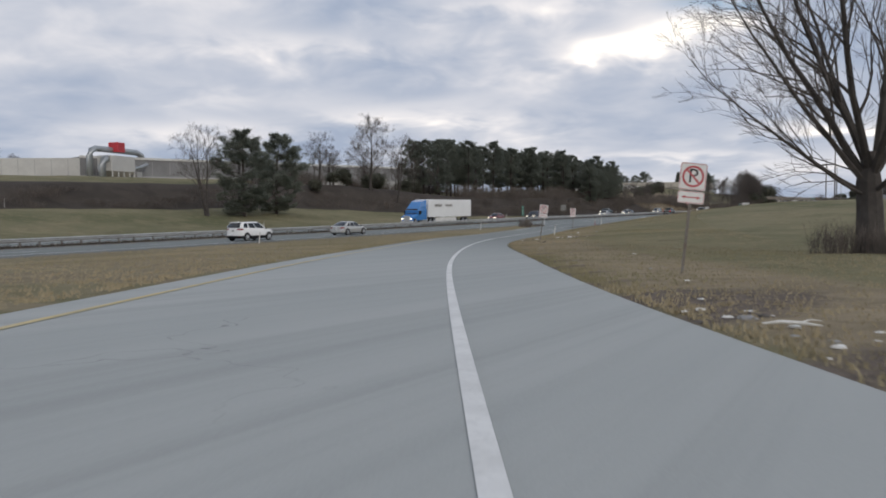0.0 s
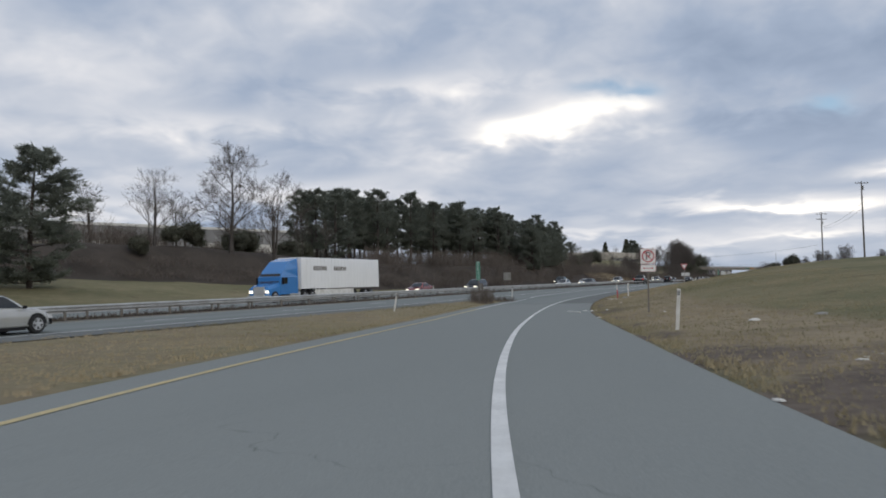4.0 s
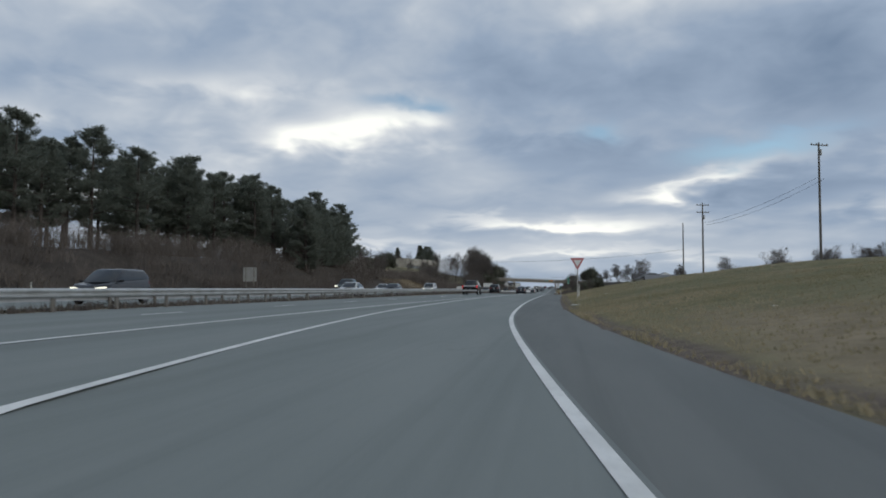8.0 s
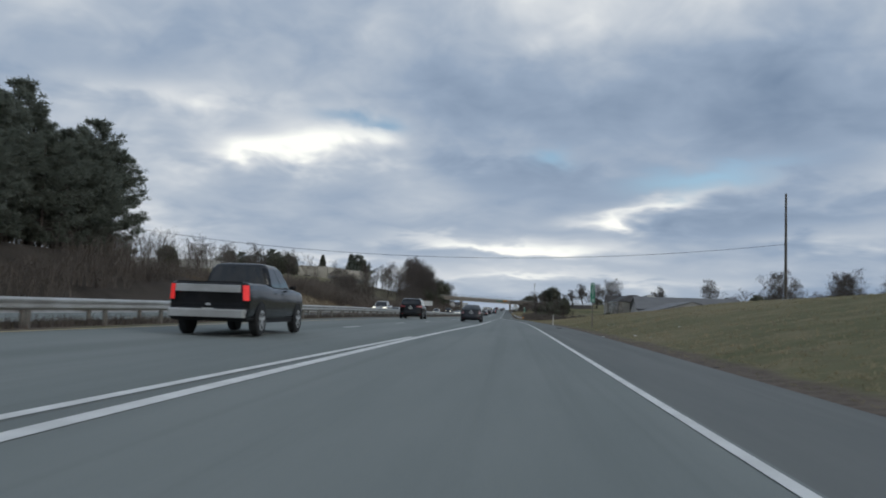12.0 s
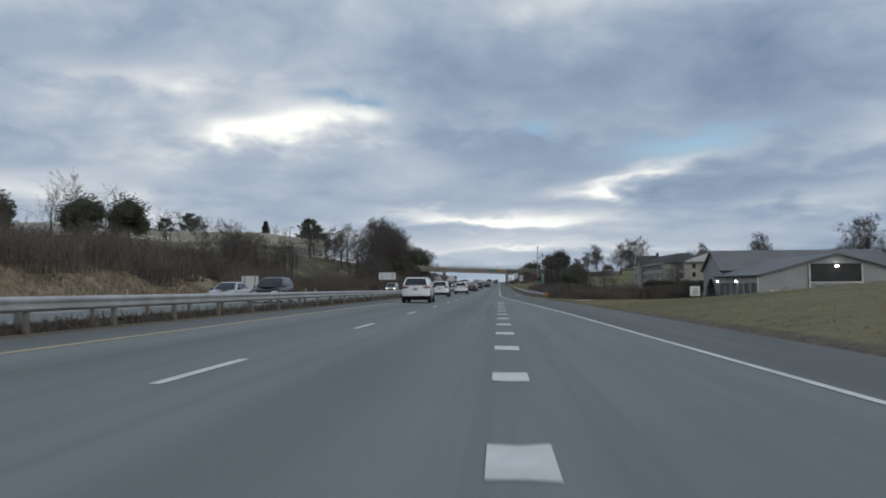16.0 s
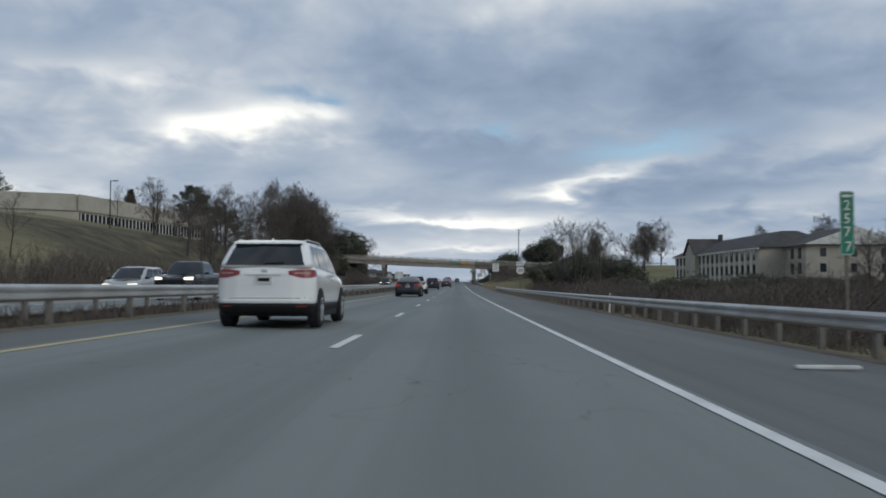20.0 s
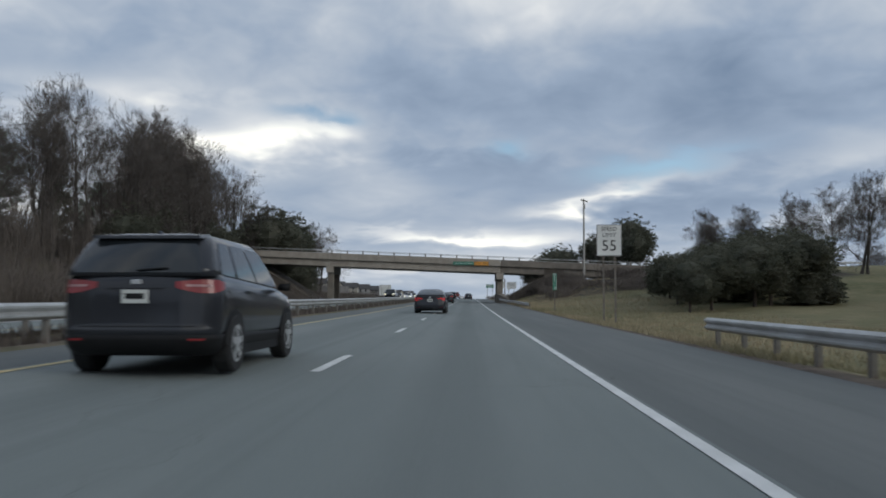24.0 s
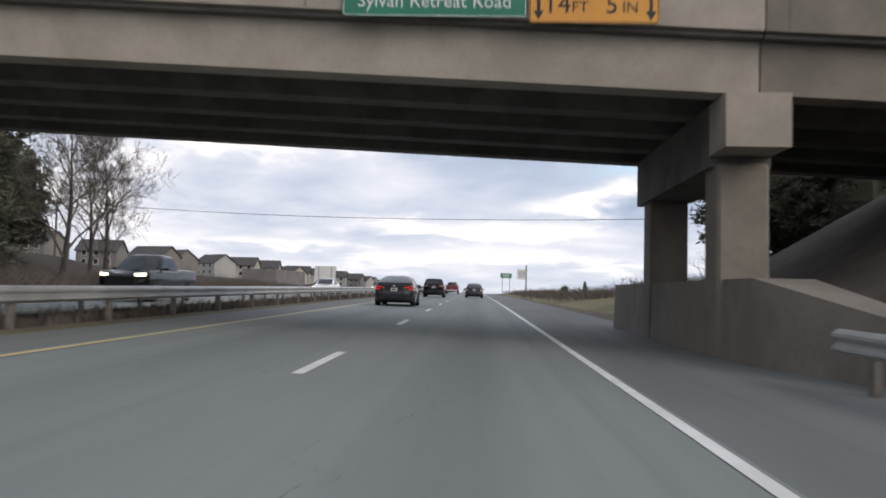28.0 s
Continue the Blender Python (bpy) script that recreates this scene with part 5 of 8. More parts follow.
for x, y, h in ((-60, 44, 3.5), (-63, 52, 4.5), (-61, 60, 4.0), (-64, 67, 5.0), (-60, 74, 4.5), (-62, 82, 5.0), (-59, 36, 3.0)):
    tree("round_ever", x, y, h, "dark evergreen shrub on the brushy bank", "bank shrubs", sxy=1.2)
# the pine grove
grove = random.Random(9)
for k in range(56):
    f = k / 55
    y = 89 + f * 94 + grove.uniform(-3, 3)
    x = -58 + f * 17 - (k % 3) * 5.5 + grove.uniform(-2, 2)
    tree("pine", x, y, (16.0 - 2.0 * f) * grove.uniform(0.88, 1.1), "", "pine grove", sxy=1.05)
for k in range(10):
    y = 150 + k * 4.2
    tree("pine_full", -37.5 + grove.uniform(-2, 1.5) - 0.06 * (y - 150), y, grove.uniform(10, 13), "", "pine grove")
for k in range(8):
    tree("bare_thin", -60 + grove.uniform(-5, 5), 60 + k * 6, grove.uniform(8, 12), "", "thicket trees")
# slender trees and evergreens up the left hillside
for k in range(18):
    tree("bare_thin", -47 - grove.uniform(0, 10), 196 + k * 3.8, grove.uniform(7, 9.5), "", "thicket trees")
for x, y, h in ((-118, 438, 7), (-118, 451, 10), (-118, 466, 10.6), (-112, 475, 10.7), (-112, 495, 14), (-90, 613, 21), (-60, 295, 7), (-60, 317, 8), (-60, 332, 8.5), (-80, 545, 17), (-106, 360, 8), (-112, 372, 8)):
    tree("pine_full" if h >= 10 else "round_ever", x, y, h, "" if h < 10 else "dark pine on the ridge above the highway", sxy=1.3 if h >= 10 else 1.0)
for x, y, h in ((-100, 552, 16), (-92, 593, 22)):
    tree("cone", x, y, h)
for k in range(14):
    tree("bare_thin", -44 - grove.uniform(0, 5), 338 + k * 3.6, grove.uniform(6, 8.6), "", "hedgerow trees", sxy=1.3)
for x, y, h in ((-90, 430, 10), (-85, 510, 11), (-70, 470, 9), (-100, 380, 10)):
    tree("bare_thin", x, y, h)
# dense wood before the overpass on the left
for k in range(50):
    y = 494 + k * 1.32 + grove.uniform(-2, 2)
    x = -37 - grove.uniform(0, 12)
    tree(("bare_thin", "bare_a", "bare_multi", "bare_a")[k % 4], x, y, float(np.interp(y, [498, 515, 540, 560], [17.5, 19.5, 20.5, 18])) * grove.uniform(0.8, 1.05), "", "wood before the bridge", sxy=0.85)
for x, y, h in ((-60, 463, 12), (-52, 483, 14), (-55, 476, 12), (-48, 490, 14.5)):
    tree("bare_a", x, y, h, "", "wood before the bridge")
for x, y, h in ((-62, 470, 9.5), (-58, 478, 10), (-55, 487, 11), (-64, 486, 9)):
    tree("bare_a", x, y, h, "", "wood before the bridge", sxy=1.15)
for x, y, h in ((-37, 583, 10), (-37, 500, 9), (-38, 510, 11), (-33, 521, 8), (-36, 530, 10), (-42, 536, 9), (-36, 556, 15), (-38, 579, 16)):
    tree("round_ever", x, y, h, "", "wood before the bridge")
for x, y, h in ((-33, 428, 8.5), (-36, 433, 9.5), (-34, 441, 9), (-38, 425, 9), (-38, 446, 10), (-35, 451, 9.5), (-43, 438, 9), (-48, 446, 10), (-44, 456, 11), (-50, 462, 12), (-43, 467, 11), (-47, 474, 12), (-41, 480, 13), (-45, 486, 13)):
    tree("bare_a", x, y, h, "leafless tree on the bank below the office", "hillside thicket trees", sxy=1.1)
# beyond the overpass on the left
for x, y, h in ((-33, 589, 17), (-36, 600, 15), (-40, 612, 18), (-38, 580, 12)):
    tree("bare_a" if h > 14 else "bare_multi", x, y, h)
for x, y, h in ((-40, 575, 9), (-43, 592, 10)):
    tree("round_ever", x, y, h)
for x, y, h in ((-42, 584, 12), (-45, 600, 11), (-47, 592, 14), (-41, 577, 13)):
    tree("round_ever", x, y, h)
for k in range(16):
    tree("bare_multi" if k % 3 else "bare_a", -41 - grove.uniform(0, 9), 320 + k * 3.1, grove.uniform(7, 10.5), "", "hillside thicket trees")
# right side
tree("round_ever", 26.1, 559.0, 11.0, "broad dark evergreen beside the overpass")
tree("round_ever", 23.0, 571.0, 10.5)
for x, y, h in ((11, 556, 6.5), (13, 559, 7.5), (10, 562, 6), (15, 563, 8)):
    tree("round_ever", x, y, h)
tree("bare_thin", 17.0, 575.0, 9.0)
tree("bare_thin", 20.0, 580.0, 8.5)
tree("bare_round", 43.5, 571.0, 13.5, "round-crowned leafless tree by the overpass", sxy=1.05)
tree("bare_thin", 21.5, 566.0, 11.0)
tree("bare_round", 45.0, 515.0, 12.5, "round-crowned leafless tree by the hotel", sxy=1.1)
tree("bare_round", 58.0, 567.0, 16.0, "round-crowned leafless tree behind the hotel")
for k in range(14):
    tree("round_ever", 15.0 + k * 0.30 + (k % 5) * 2.6 + grove.uniform(-0.8, 0.8), 479 + k * 1.7, 4.4 + (k % 5) * 0.55 + grove.uniform(-0.4, 0.4), "", "evergreen row", sxy=1.15)
for x, y, h in ((30, 524, 6.6), (34, 521, 8.7)):
    tree("bare_round", x, y, h)
for x, y, h in ((12, 400, 10), (14, 397, 9.7), (12, 415, 10.6), (22, 363, 4.3), (19, 407, 9)):
    tree("bare_multi", x, y, h, "leafless ornamental tree behind the rail", "verge trees", sxy=1.15)
for k in range(16):
    tree("round_ever", 11.5 + grove.uniform(0, 5), 343 + k * 2.3, grove.uniform(2.0, 3.1), "low dark evergreen shrub in a hedge", "hedge", sxy=1.2)
for k in range(12):
    tree("round_ever", 13.5 + grove.uniform(0, 7), 403 + k * 2.0, grove.uniform(4.6, 6.2), "tall dark evergreen shrub in a hedge", "hedge", sxy=1.1)
for x, y, h in ((14, 332, 5), (18, 345, 5.2), (38, 383, 8.5)):
    tree("bare_multi", x, y, h, "small leafless ornamental tree behind the rail", "verge trees", sxy=1.3)
for x, y, h in ((60, 558, 16), (90, 423, 14.5), (100, 396, 13), (100, 377, 12), (110, 347, 18), (110, 429, 20), (100, 274, 16)):
    tree("bare_a" if h > 15 else "bare_multi", x, y, h)
for x, y, h in ((125, 497, 24), (140, 457, 25), (140, 400, 24), (150, 425, 24), (130, 430, 22)):
    tree("bare_round", x, y, h, "", "skyline trees")
tree("bare_round", 110, 555, 17, "round-crowned leafless tree behind the metal hall")
# far skyline
sky_rng = random.Random(4)
for k in range(46):
    x = 70 + sky_rng.uniform(0, 160)
    y = 150 + k * 12 + sky_rng.uniform(-20, 20)
    tree("bare_round" if k % 3 else "round_ever", x, y, sky_rng.uniform(8, 13), "", "skyline trees")
for k in range(60):
    s = sky_rng.choice((-1, 1))
    x = s * sky_rng.uniform(45, 330) + (0 if s < 0 else 20)
    y = 640 + k * 14 + sky_rng.uniform(-20, 20)
    tree(sky_rng.choice(("round_ever", "bare_round", "cone", "bare_thin")), x, y, sky_rng.uniform(8, 15), "", "far wood")
for k in range(30):
    tree(sky_rng.choice(("bare_thin", "bare_round")), -150 - sky_rng.uniform(0, 60), -60 + k * 14, sky_rng.uniform(9, 13), "", "far wood")

for k in range(34):  # hedgerow behind the slope
    tree(sky_rng.choice(("bare_round", "bare_round", "bare_multi", "round_ever")), 96 + k * 1.2 + sky_rng.uniform(-8, 8), 430 - k * 8.5 + sky_rng.uniform(-4, 4), sky_rng.uniform(9.0, 13.0), "leafless tree in a hedgerow on the skyline", "skyline hedgerow", sxy=1.2)
for k in range(26):
    tree("bare_thin", -44 - grove.uniform(0, 24), 228 + k * 2.9, grove.uniform(6.5, 10), "", "thicket trees", sxy=1.2)
BRUSH = [brush_mesh(3.2, 2.6, s, 170) for s in (1, 2, 3)]
br = random.Random(31)


def brush(x, y, s, h):
    ob = new("brush_thicket", BRUSH[br.randrange(3)])
    ob.matrix_basis = place(x, y, br.uniform(0, 360)) @ Matrix.Diagonal((s, s, h / 2.6, 1))
    return tagged(ob, "dense thicket of bare brown stems", "brush", "roadside brush")




def brush_belt(name, label, spots):
    """One continuous thicket out of many clumps of stems."""
    src = [brush_mesh(3.2, 2.6, s, 62) for s in (11, 12)]
    data = []
    for m in src:
        co = np.empty(len(m.vertices) * 3)
        m.vertices.foreach_get("co", co)
        data.append((co.reshape(-1, 3), np.array([tuple(p.vertices) for p in m.polygons])))
    vs, fs, base = [], [], 0
    for x, y, s, h in spots:
        co, fa = data[br.randrange(2)]
        a = br.uniform(0, 6.28)
        c, sn = math.cos(a), math.sin(a)
        q = np.stack([x + s * (co[:, 0] * c - co[:, 1] * sn), y + s * (co[:, 0] * sn + co[:, 1] * c), ground_at(x, y) + co[:, 2] * h / 2.6], 1)
        vs.append(q)
        fs.append(fa + base)
        base += len(q)
    m = bpy.data.meshes.new(name)
    m.from_pydata(np.concatenate(vs).tolist(), [], np.concatenate(fs).tolist())
    m.materials.append(M_BRUSH)
    tagged(new(name, m), label, "brush", kind="stuff")


bank = []
for k in range(110):  # the long bank behind the field and under the pines
    y = -110 + k * 2.8
    bank.append((float(TOE_L(y)) - br.uniform(1, 7), y, br.uniform(0.9, 1.3), br.uniform(1.0, 2.0) if y < 62 else br.uniform(1.8, 3.4)))
brush_belt("bank_brush", "long brown belt of bare brush on the bank", bank)
for k in range(46):
    y = 250 + k * 5.2
    brush(float(TOE_L(y)) - br.uniform(2, 13), y, br.uniform(0.8, 1.2), br.uniform(2.2, 4.5))
for k in range(40):
    y = 440 + k * 2.7
    brush(float(TOE_L(y)) - br.uniform(-1, 4), y, br.uniform(0.8, 1.2), br.uniform(1.8, 4.0))
for k in range(16):
    brush(9 + br.uniform(0, 20), 508 + k * 1.7, 0.8, br.uniform(1.0, 2.2))
for k in range(56):  # thicket behind the rail
    brush(9.5 + br.uniform(0, 5), 322 + k * 1.85, br.uniform(0.7, 1.0), br.uniform(1.5, 2.5))
for k in range(16):
    brush(6.2 + br.uniform(0, 2.5), 312 + k * 7, 0.5, br.uniform(0.5, 1.1))
for x, y in ((52.0, -71.5), (49.8, -75.2), (53.2, -74.0), (48.1, -74.8)):
    brush(x, y, 0.32, 1.3)
under = []
for k in range(70):
    y = 86 + k * 1.4
    under.append((-50 + 0.10 * (y - 86) + br.uniform(-6, 6), y, br.uniform(0.8, 1.2), br.uniform(2.5, 4.6)))
brush_belt("grove_undergrowth", "bare brown undergrowth among the pine trunks", under)
brush_belt("slope_thicket", "dense thicket of bare stems on the bank past the pines", [(-38 - br.uniform(0, 24), 203 + k * 1.7, br.uniform(0.9, 1.4), br.uniform(2.0, 4.2)) for k in range(70)])
for k in range(16):
    brush(7.5 + br.uniform(0, 7), 533 + br.uniform(0, 8), 0.6, br.uniform(1.4, 2.8))
for k in range(46):  # brown bank past the overpass
    brush(-27.5 - br.uniform(0, 9), 570 + k * 1.5, br.uniform(0.8, 1.1), br.uniform(1.2, 2.6))
for k in range(44):  # thicket below the office building
    brush(-40 - br.uniform(0, 9), 318 + k * 1.2, br.uniform(0.9, 1.3), br.uniform(2.2, 4.2))
brush_belt("wood_undergrowth", "tall dense undergrowth below the wood by the overpass", [(-34 - br.uniform(0, 13), 476 + k * 1.6, br.uniform(1.0, 1.4), br.uniform(4.5, 8.0)) for k in range(46)] + [(-26 - br.uniform(0, 8), 527 + k * 0.8, br.uniform(0.7, 1.0), br.uniform(1.4, 3.4)) for k in range(18)] + [(-27.5 - br.uniform(0, 8), 517 + k * 1.0, br.uniform(0.8, 1.1), br.uniform(2.4, 4.6)) for k in range(24)])
brush_belt("rail_thicket", "dense brown thicket behind the roadside rail", [(11.0 + br.uniform(0, 9), 326 + k * 2.3, br.uniform(0.8, 1.2), br.uniform(1.6, 2.6) if k < 22 else br.uniform(2.4, 3.6)) for k in range(40)])
brush_belt("hall_thicket", "dense dark brown thicket between the rail and the metal hall", [(18 + k * 0.46 + br.uniform(-1, 1), 352 + k * 0.34 + br.uniform(-1.5, 1.5), br.uniform(0.8, 1.1), br.uniform(2.3, 3.2)) for k in range(40)])
brush_belt("factory_scrub", "belt of leafless scrub before the factory", [(-68 - br.uniform(0, 14), 34 + k * 2.7, br.uniform(1.2, 1.7), br.uniform(2.6, 4.6)) for k in range(34)])
brush(2.6, 4.2, 0.28, 1.4)
brush(1.9, 6.6, 0.25, 1.1)
brush(2.4, 9.4, 0.35, 0.5)

verge = [(-27 - br.uniform(0, 6), 640 + k * 3.0, br.uniform(0.9, 1.3), br.uniform(0.9, 1.7)) for k in range(90)]
verge += [(6.0 + br.uniform(0, 9), 560 + k * 2.6, br.uniform(0.7, 1.1), br.uniform(0.6, 1.5)) for k in range(60)]
brush_belt("verge_weeds", "long belt of dry brown weeds beside the highway", verge)

# grass tufts on the verges
gr = np.random.RandomState(5)


def grass_patch(name, x0, x1, y0, y1, count, hgt, label, relative=PAVE_R, mat=None):
    xs, ys = gr.uniform(0, 1, count) ** 1.5, gr.uniform(y0, y1, count)
    px = (relative(ys) if relative else 0) + x0 + (x1 - x0) * xs
    if relative is RAMP_L:
        keep = px > EDGE(ys) + 2.6
        px, ys = px[keep] - 0.9, ys[keep]
    pz = land_z(px, ys)
    v, f = [], []
    for x, y, z in zip(px, ys, pz):
        for b in range(4):
            a, l = gr.uniform(0, 6.28), hgt * gr.uniform(0.5, 1.3)
            c, s = math.cos(a), math.sin(a)
            k = len(v)
            ox, oy = x + gr.uniform(-0.12, 0.12), y + gr.uniform(-0.12, 0.12)
            lx, ly = gr.uniform(-0.6, 0.6) * l, gr.uniform(-0.6, 0.6) * l
            v += [(ox - c * 0.02, oy - s * 0.02, z - 0.03), (ox + c * 0.02, oy + s * 0.02, z - 0.03), (ox + lx, oy + ly, z + l)]
            f.append((k, k + 1, k + 2))
    m = bpy.data.meshes.new(name)
    m.from_pydata(v, [], f)
    m.materials.append(mat or M_DRYGRASS)
    tagged(new(name, m), label, "grass", kind="stuff")


grass_patch("verge_grass", 0.2, 16, -110, 60, 36000, 0.05, "dry winter grass tufts on the ramp verge")
grass_patch("slope_grass", 0.3, 22, 40, 310, 34000, 0.06, "short winter grass tufts on the roadside slope")
grass_patch("bridge_grass", 0.3, 14, 430, 540, 14000, 0.16, "tall dry grass near the overpass")
grass_patch("island_grass", -0.4, -26, -125, 8, 26000, 0.05, "short dry grass tufts on the island beside the ramp", RAMP_L)
M_STRAW = material("tall_straw", (0.205, 0.165, 0.112), 0.9, second=(0.145, 0.115, 0.078), scale=0.1)
grass_patch("bank_grass", -26, -44, 196, 300, 11000, 0.5, "tall straw-coloured grass on the bank", None, M_STRAW)
grass_patch("median_grass", -9.75, -12.5, -120, 640, 26000, 0.30, "dry brown weeds in the median between the rails", None, M_BRUSH)


# ---- vehicles ----


def paint(name, col, metal=0.2):
    return material("car_paint_" + name, col, 0.22, metal, second=tuple(c * 0.95 for c in col), scale=0.5, fine_amt=0.015, coat=0.35 if max(col) < 0.1 else 0.7, spec=0.25 if max(col) < 0.1 else 0.4)


MESH = {}


def cached(key, make):
    if key not in MESH:
        MESH[key] = make()
    return MESH[key]


def wheel(root, x, y, r, w):
    g = lambda: fix_normals(Geo().loft([[(s * w / 2, math.cos(a) * rr, math.sin(a) * rr) for a in [2 * math.pi * i / 20 for i in range(20)]] for s, rr in ((-1, r * 0.62), (-1, r * 0.93), (-0.7, r), (0.7, r), (1, r * 0.93), (1, r * 0.62))]).mesh("tyre", M_RUBBER))
    t = part("wheel", cached(("tyre", r, w), g), None, root, at=pose(x, y, r))

    def rim():
        q = Geo()
        s = 1 if x > 0 else -1
        q.loft([[(s * (w / 2 + 0.004), math.cos(a) * rr, math.sin(a) * rr) for a in [2 * math.pi * i / 20 for i in range(20)]] for rr in (r * 0.64, r * 0.55)], caps=False)
        for k in range(5):
            a = 2 * math.pi * k / 5
            c, sn = math.cos(a), math.sin(a)
            o = [(-0.05, 0.0), (0.05, 0.0), (0.035, r * 0.6), (-0.035, r * 0.6)]
            q.put([(s * (w / 2 + 0.006), u * c - v * sn, u * sn + v * c) for u, v in o], [(0, 1, 2, 3)])
        q.loft([[(s * (w / 2 + d), math.cos(a) * rr, math.sin(a) * rr) for a in [2 * math.pi * i / 12 for i in range(12)]] for d, rr in ((0.002, r * 0.16), (0.012, r * 0.12))])
        return q.mesh("rim", M_RIM)
    part("rim", cached(("rim", r, w, x > 0), rim), None, t)


STYLE = {
    "suv": dict(L=4.72, W=1.90, H=1.72, belt=[(0, 0.62, 0.92), (0.004, 1.0, 0.94), (0.013, 1.18, 0.955), (0.04, 1.20, 0.975), (0.3, 1.14, 1.0), (0.70, 1.06, 1.0), (0.80, 1.0, 0.98), (0.94, 0.90, 0.93), (0.985, 0.74, 0.86), (1.0, 0.58, 0.80)], cab=(0.02, 0.10, 0.56, 0.755), wheels=(0.185, 0.80), r=0.36, clear=0.24),
    "sedan": dict(L=4.75, W=1.84, H=1.45, belt=[(0, 0.70, 0.86), (0.02, 0.93, 0.93), (0.14, 0.98, 0.98), (0.45, 0.93, 1.0), (0.70, 0.90, 1.0), (0.82, 0.86, 0.98), (0.95, 0.72, 0.90), (0.99, 0.58, 0.82), (1.0, 0.5, 0.78)], cab=(0.10, 0.285, 0.55, 0.735), wheels=(0.19, 0.80), r=0.335, clear=0.19),
    "hatch": dict(back=1.45, L=4.46, W=1.75, H=1.49, belt=[(0, 0.80, 0.88), (0.02, 1.02, 0.955), (0.25, 1.0, 1.0), (0.68, 0.93, 1.0), (0.82, 0.86, 0.97), (0.95, 0.72, 0.88), (1.0, 0.52, 0.76)], cab=(0.03, 0.24, 0.52, 0.80), wheels=(0.19, 0.80), r=0.32, clear=0.19),
    "fastback": dict(glass_roof=True, back=1.5, L=4.70, W=1.85, H=1.44, belt=[(0, 0.62, 0.84), (0.015, 0.96, 0.92), (0.05, 1.02, 0.95), (0.22, 0.99, 1.0), (0.5, 0.92, 1.0), (0.72, 0.88, 1.0), (0.86, 0.80, 0.97), (0.96, 0.66, 0.88), (1.0, 0.5, 0.78)], cab=(0.06, 0.34, 0.52, 0.77), wheels=(0.20, 0.81), r=0.345, clear=0.18),
    "pickup": dict(L=5.95, W=2.04, H=1.95, belt=[(0, 0.98, 0.95), (0.01, 1.33, 0.97), (0.30, 1.34, 0.985), (0.40, 1.26, 1.0), (0.70, 1.26, 1.0), (0.80, 1.25, 0.99), (0.96, 1.18, 0.96), (0.995, 0.95, 0.93), (1.0, 0.66, 0.90)], cab=(0.365, 0.39, 0.61, 0.725), wheels=(0.20, 0.83), r=0.41, clear=0.38),
}


# height share: width, rear inset and front inset of the body shell
SKIN = {
    "suv": [(0, 0.88, 0.20, 0.22), (0.07, 0.945, 0.07, 0.08), (0.16, 0.975, 0.015, 0.02), (0.27, 0.985, 0.0, 0.0), (0.33, 0.99, 0.045, 0.0), (0.52, 1.0, 0.055, 0.01), (0.74, 0.99, 0.06, 0.04), (0.90, 0.97, 0.075, 0.12), (1.0, 0.94, 0.12, 0.25)],
    "sedan": [(0, 0.88, 0.16, 0.2), (0.10, 0.95, 0.04, 0.06), (0.30, 0.985, 0.0, 0.0), (0.42, 0.995, 0.03, 0.0), (0.6, 1.0, 0.045, 0.02), (0.8, 0.985, 0.05, 0.06), (0.93, 0.96, 0.05, 0.16), (1.0, 0.92, 0.09, 0.3)],
    "hatch": [(0, 0.88, 0.18, 0.2), (0.10, 0.95, 0.05, 0.06), (0.28, 0.98, 0.0, 0.0), (0.42, 0.99, 0.01, 0.0), (0.48, 0.995, 0.06, 0.01), (0.7, 1.0, 0.08, 0.05), (0.9, 0.975, 0.09, 0.14), (1.0, 0.93, 0.13, 0.3)],
    "fastback": [(0, 0.86, 0.20, 0.2), (0.10, 0.94, 0.06, 0.06), (0.28, 0.98, 0.0, 0.0), (0.45, 0.995, 0.015, 0.0), (0.6, 1.0, 0.05, 0.02), (0.8, 0.985, 0.075, 0.06), (0.93, 0.955, 0.07, 0.16), (1.0, 0.91, 0.06, 0.3)],
    "pickup": [(0, 0.93, 0.10, 0.12), (0.08, 0.97, 0.0, 0.03), (0.22, 0.99, 0.0, 0.0), (0.25, 0.99, 0.07, 0.0), (0.6, 1.0, 0.07, 0.0), (0.9, 0.985, 0.07, 0.04), (0.97, 0.97, 0.08, 0.08), (1.0, 0.94, 0.10, 0.14)],
}


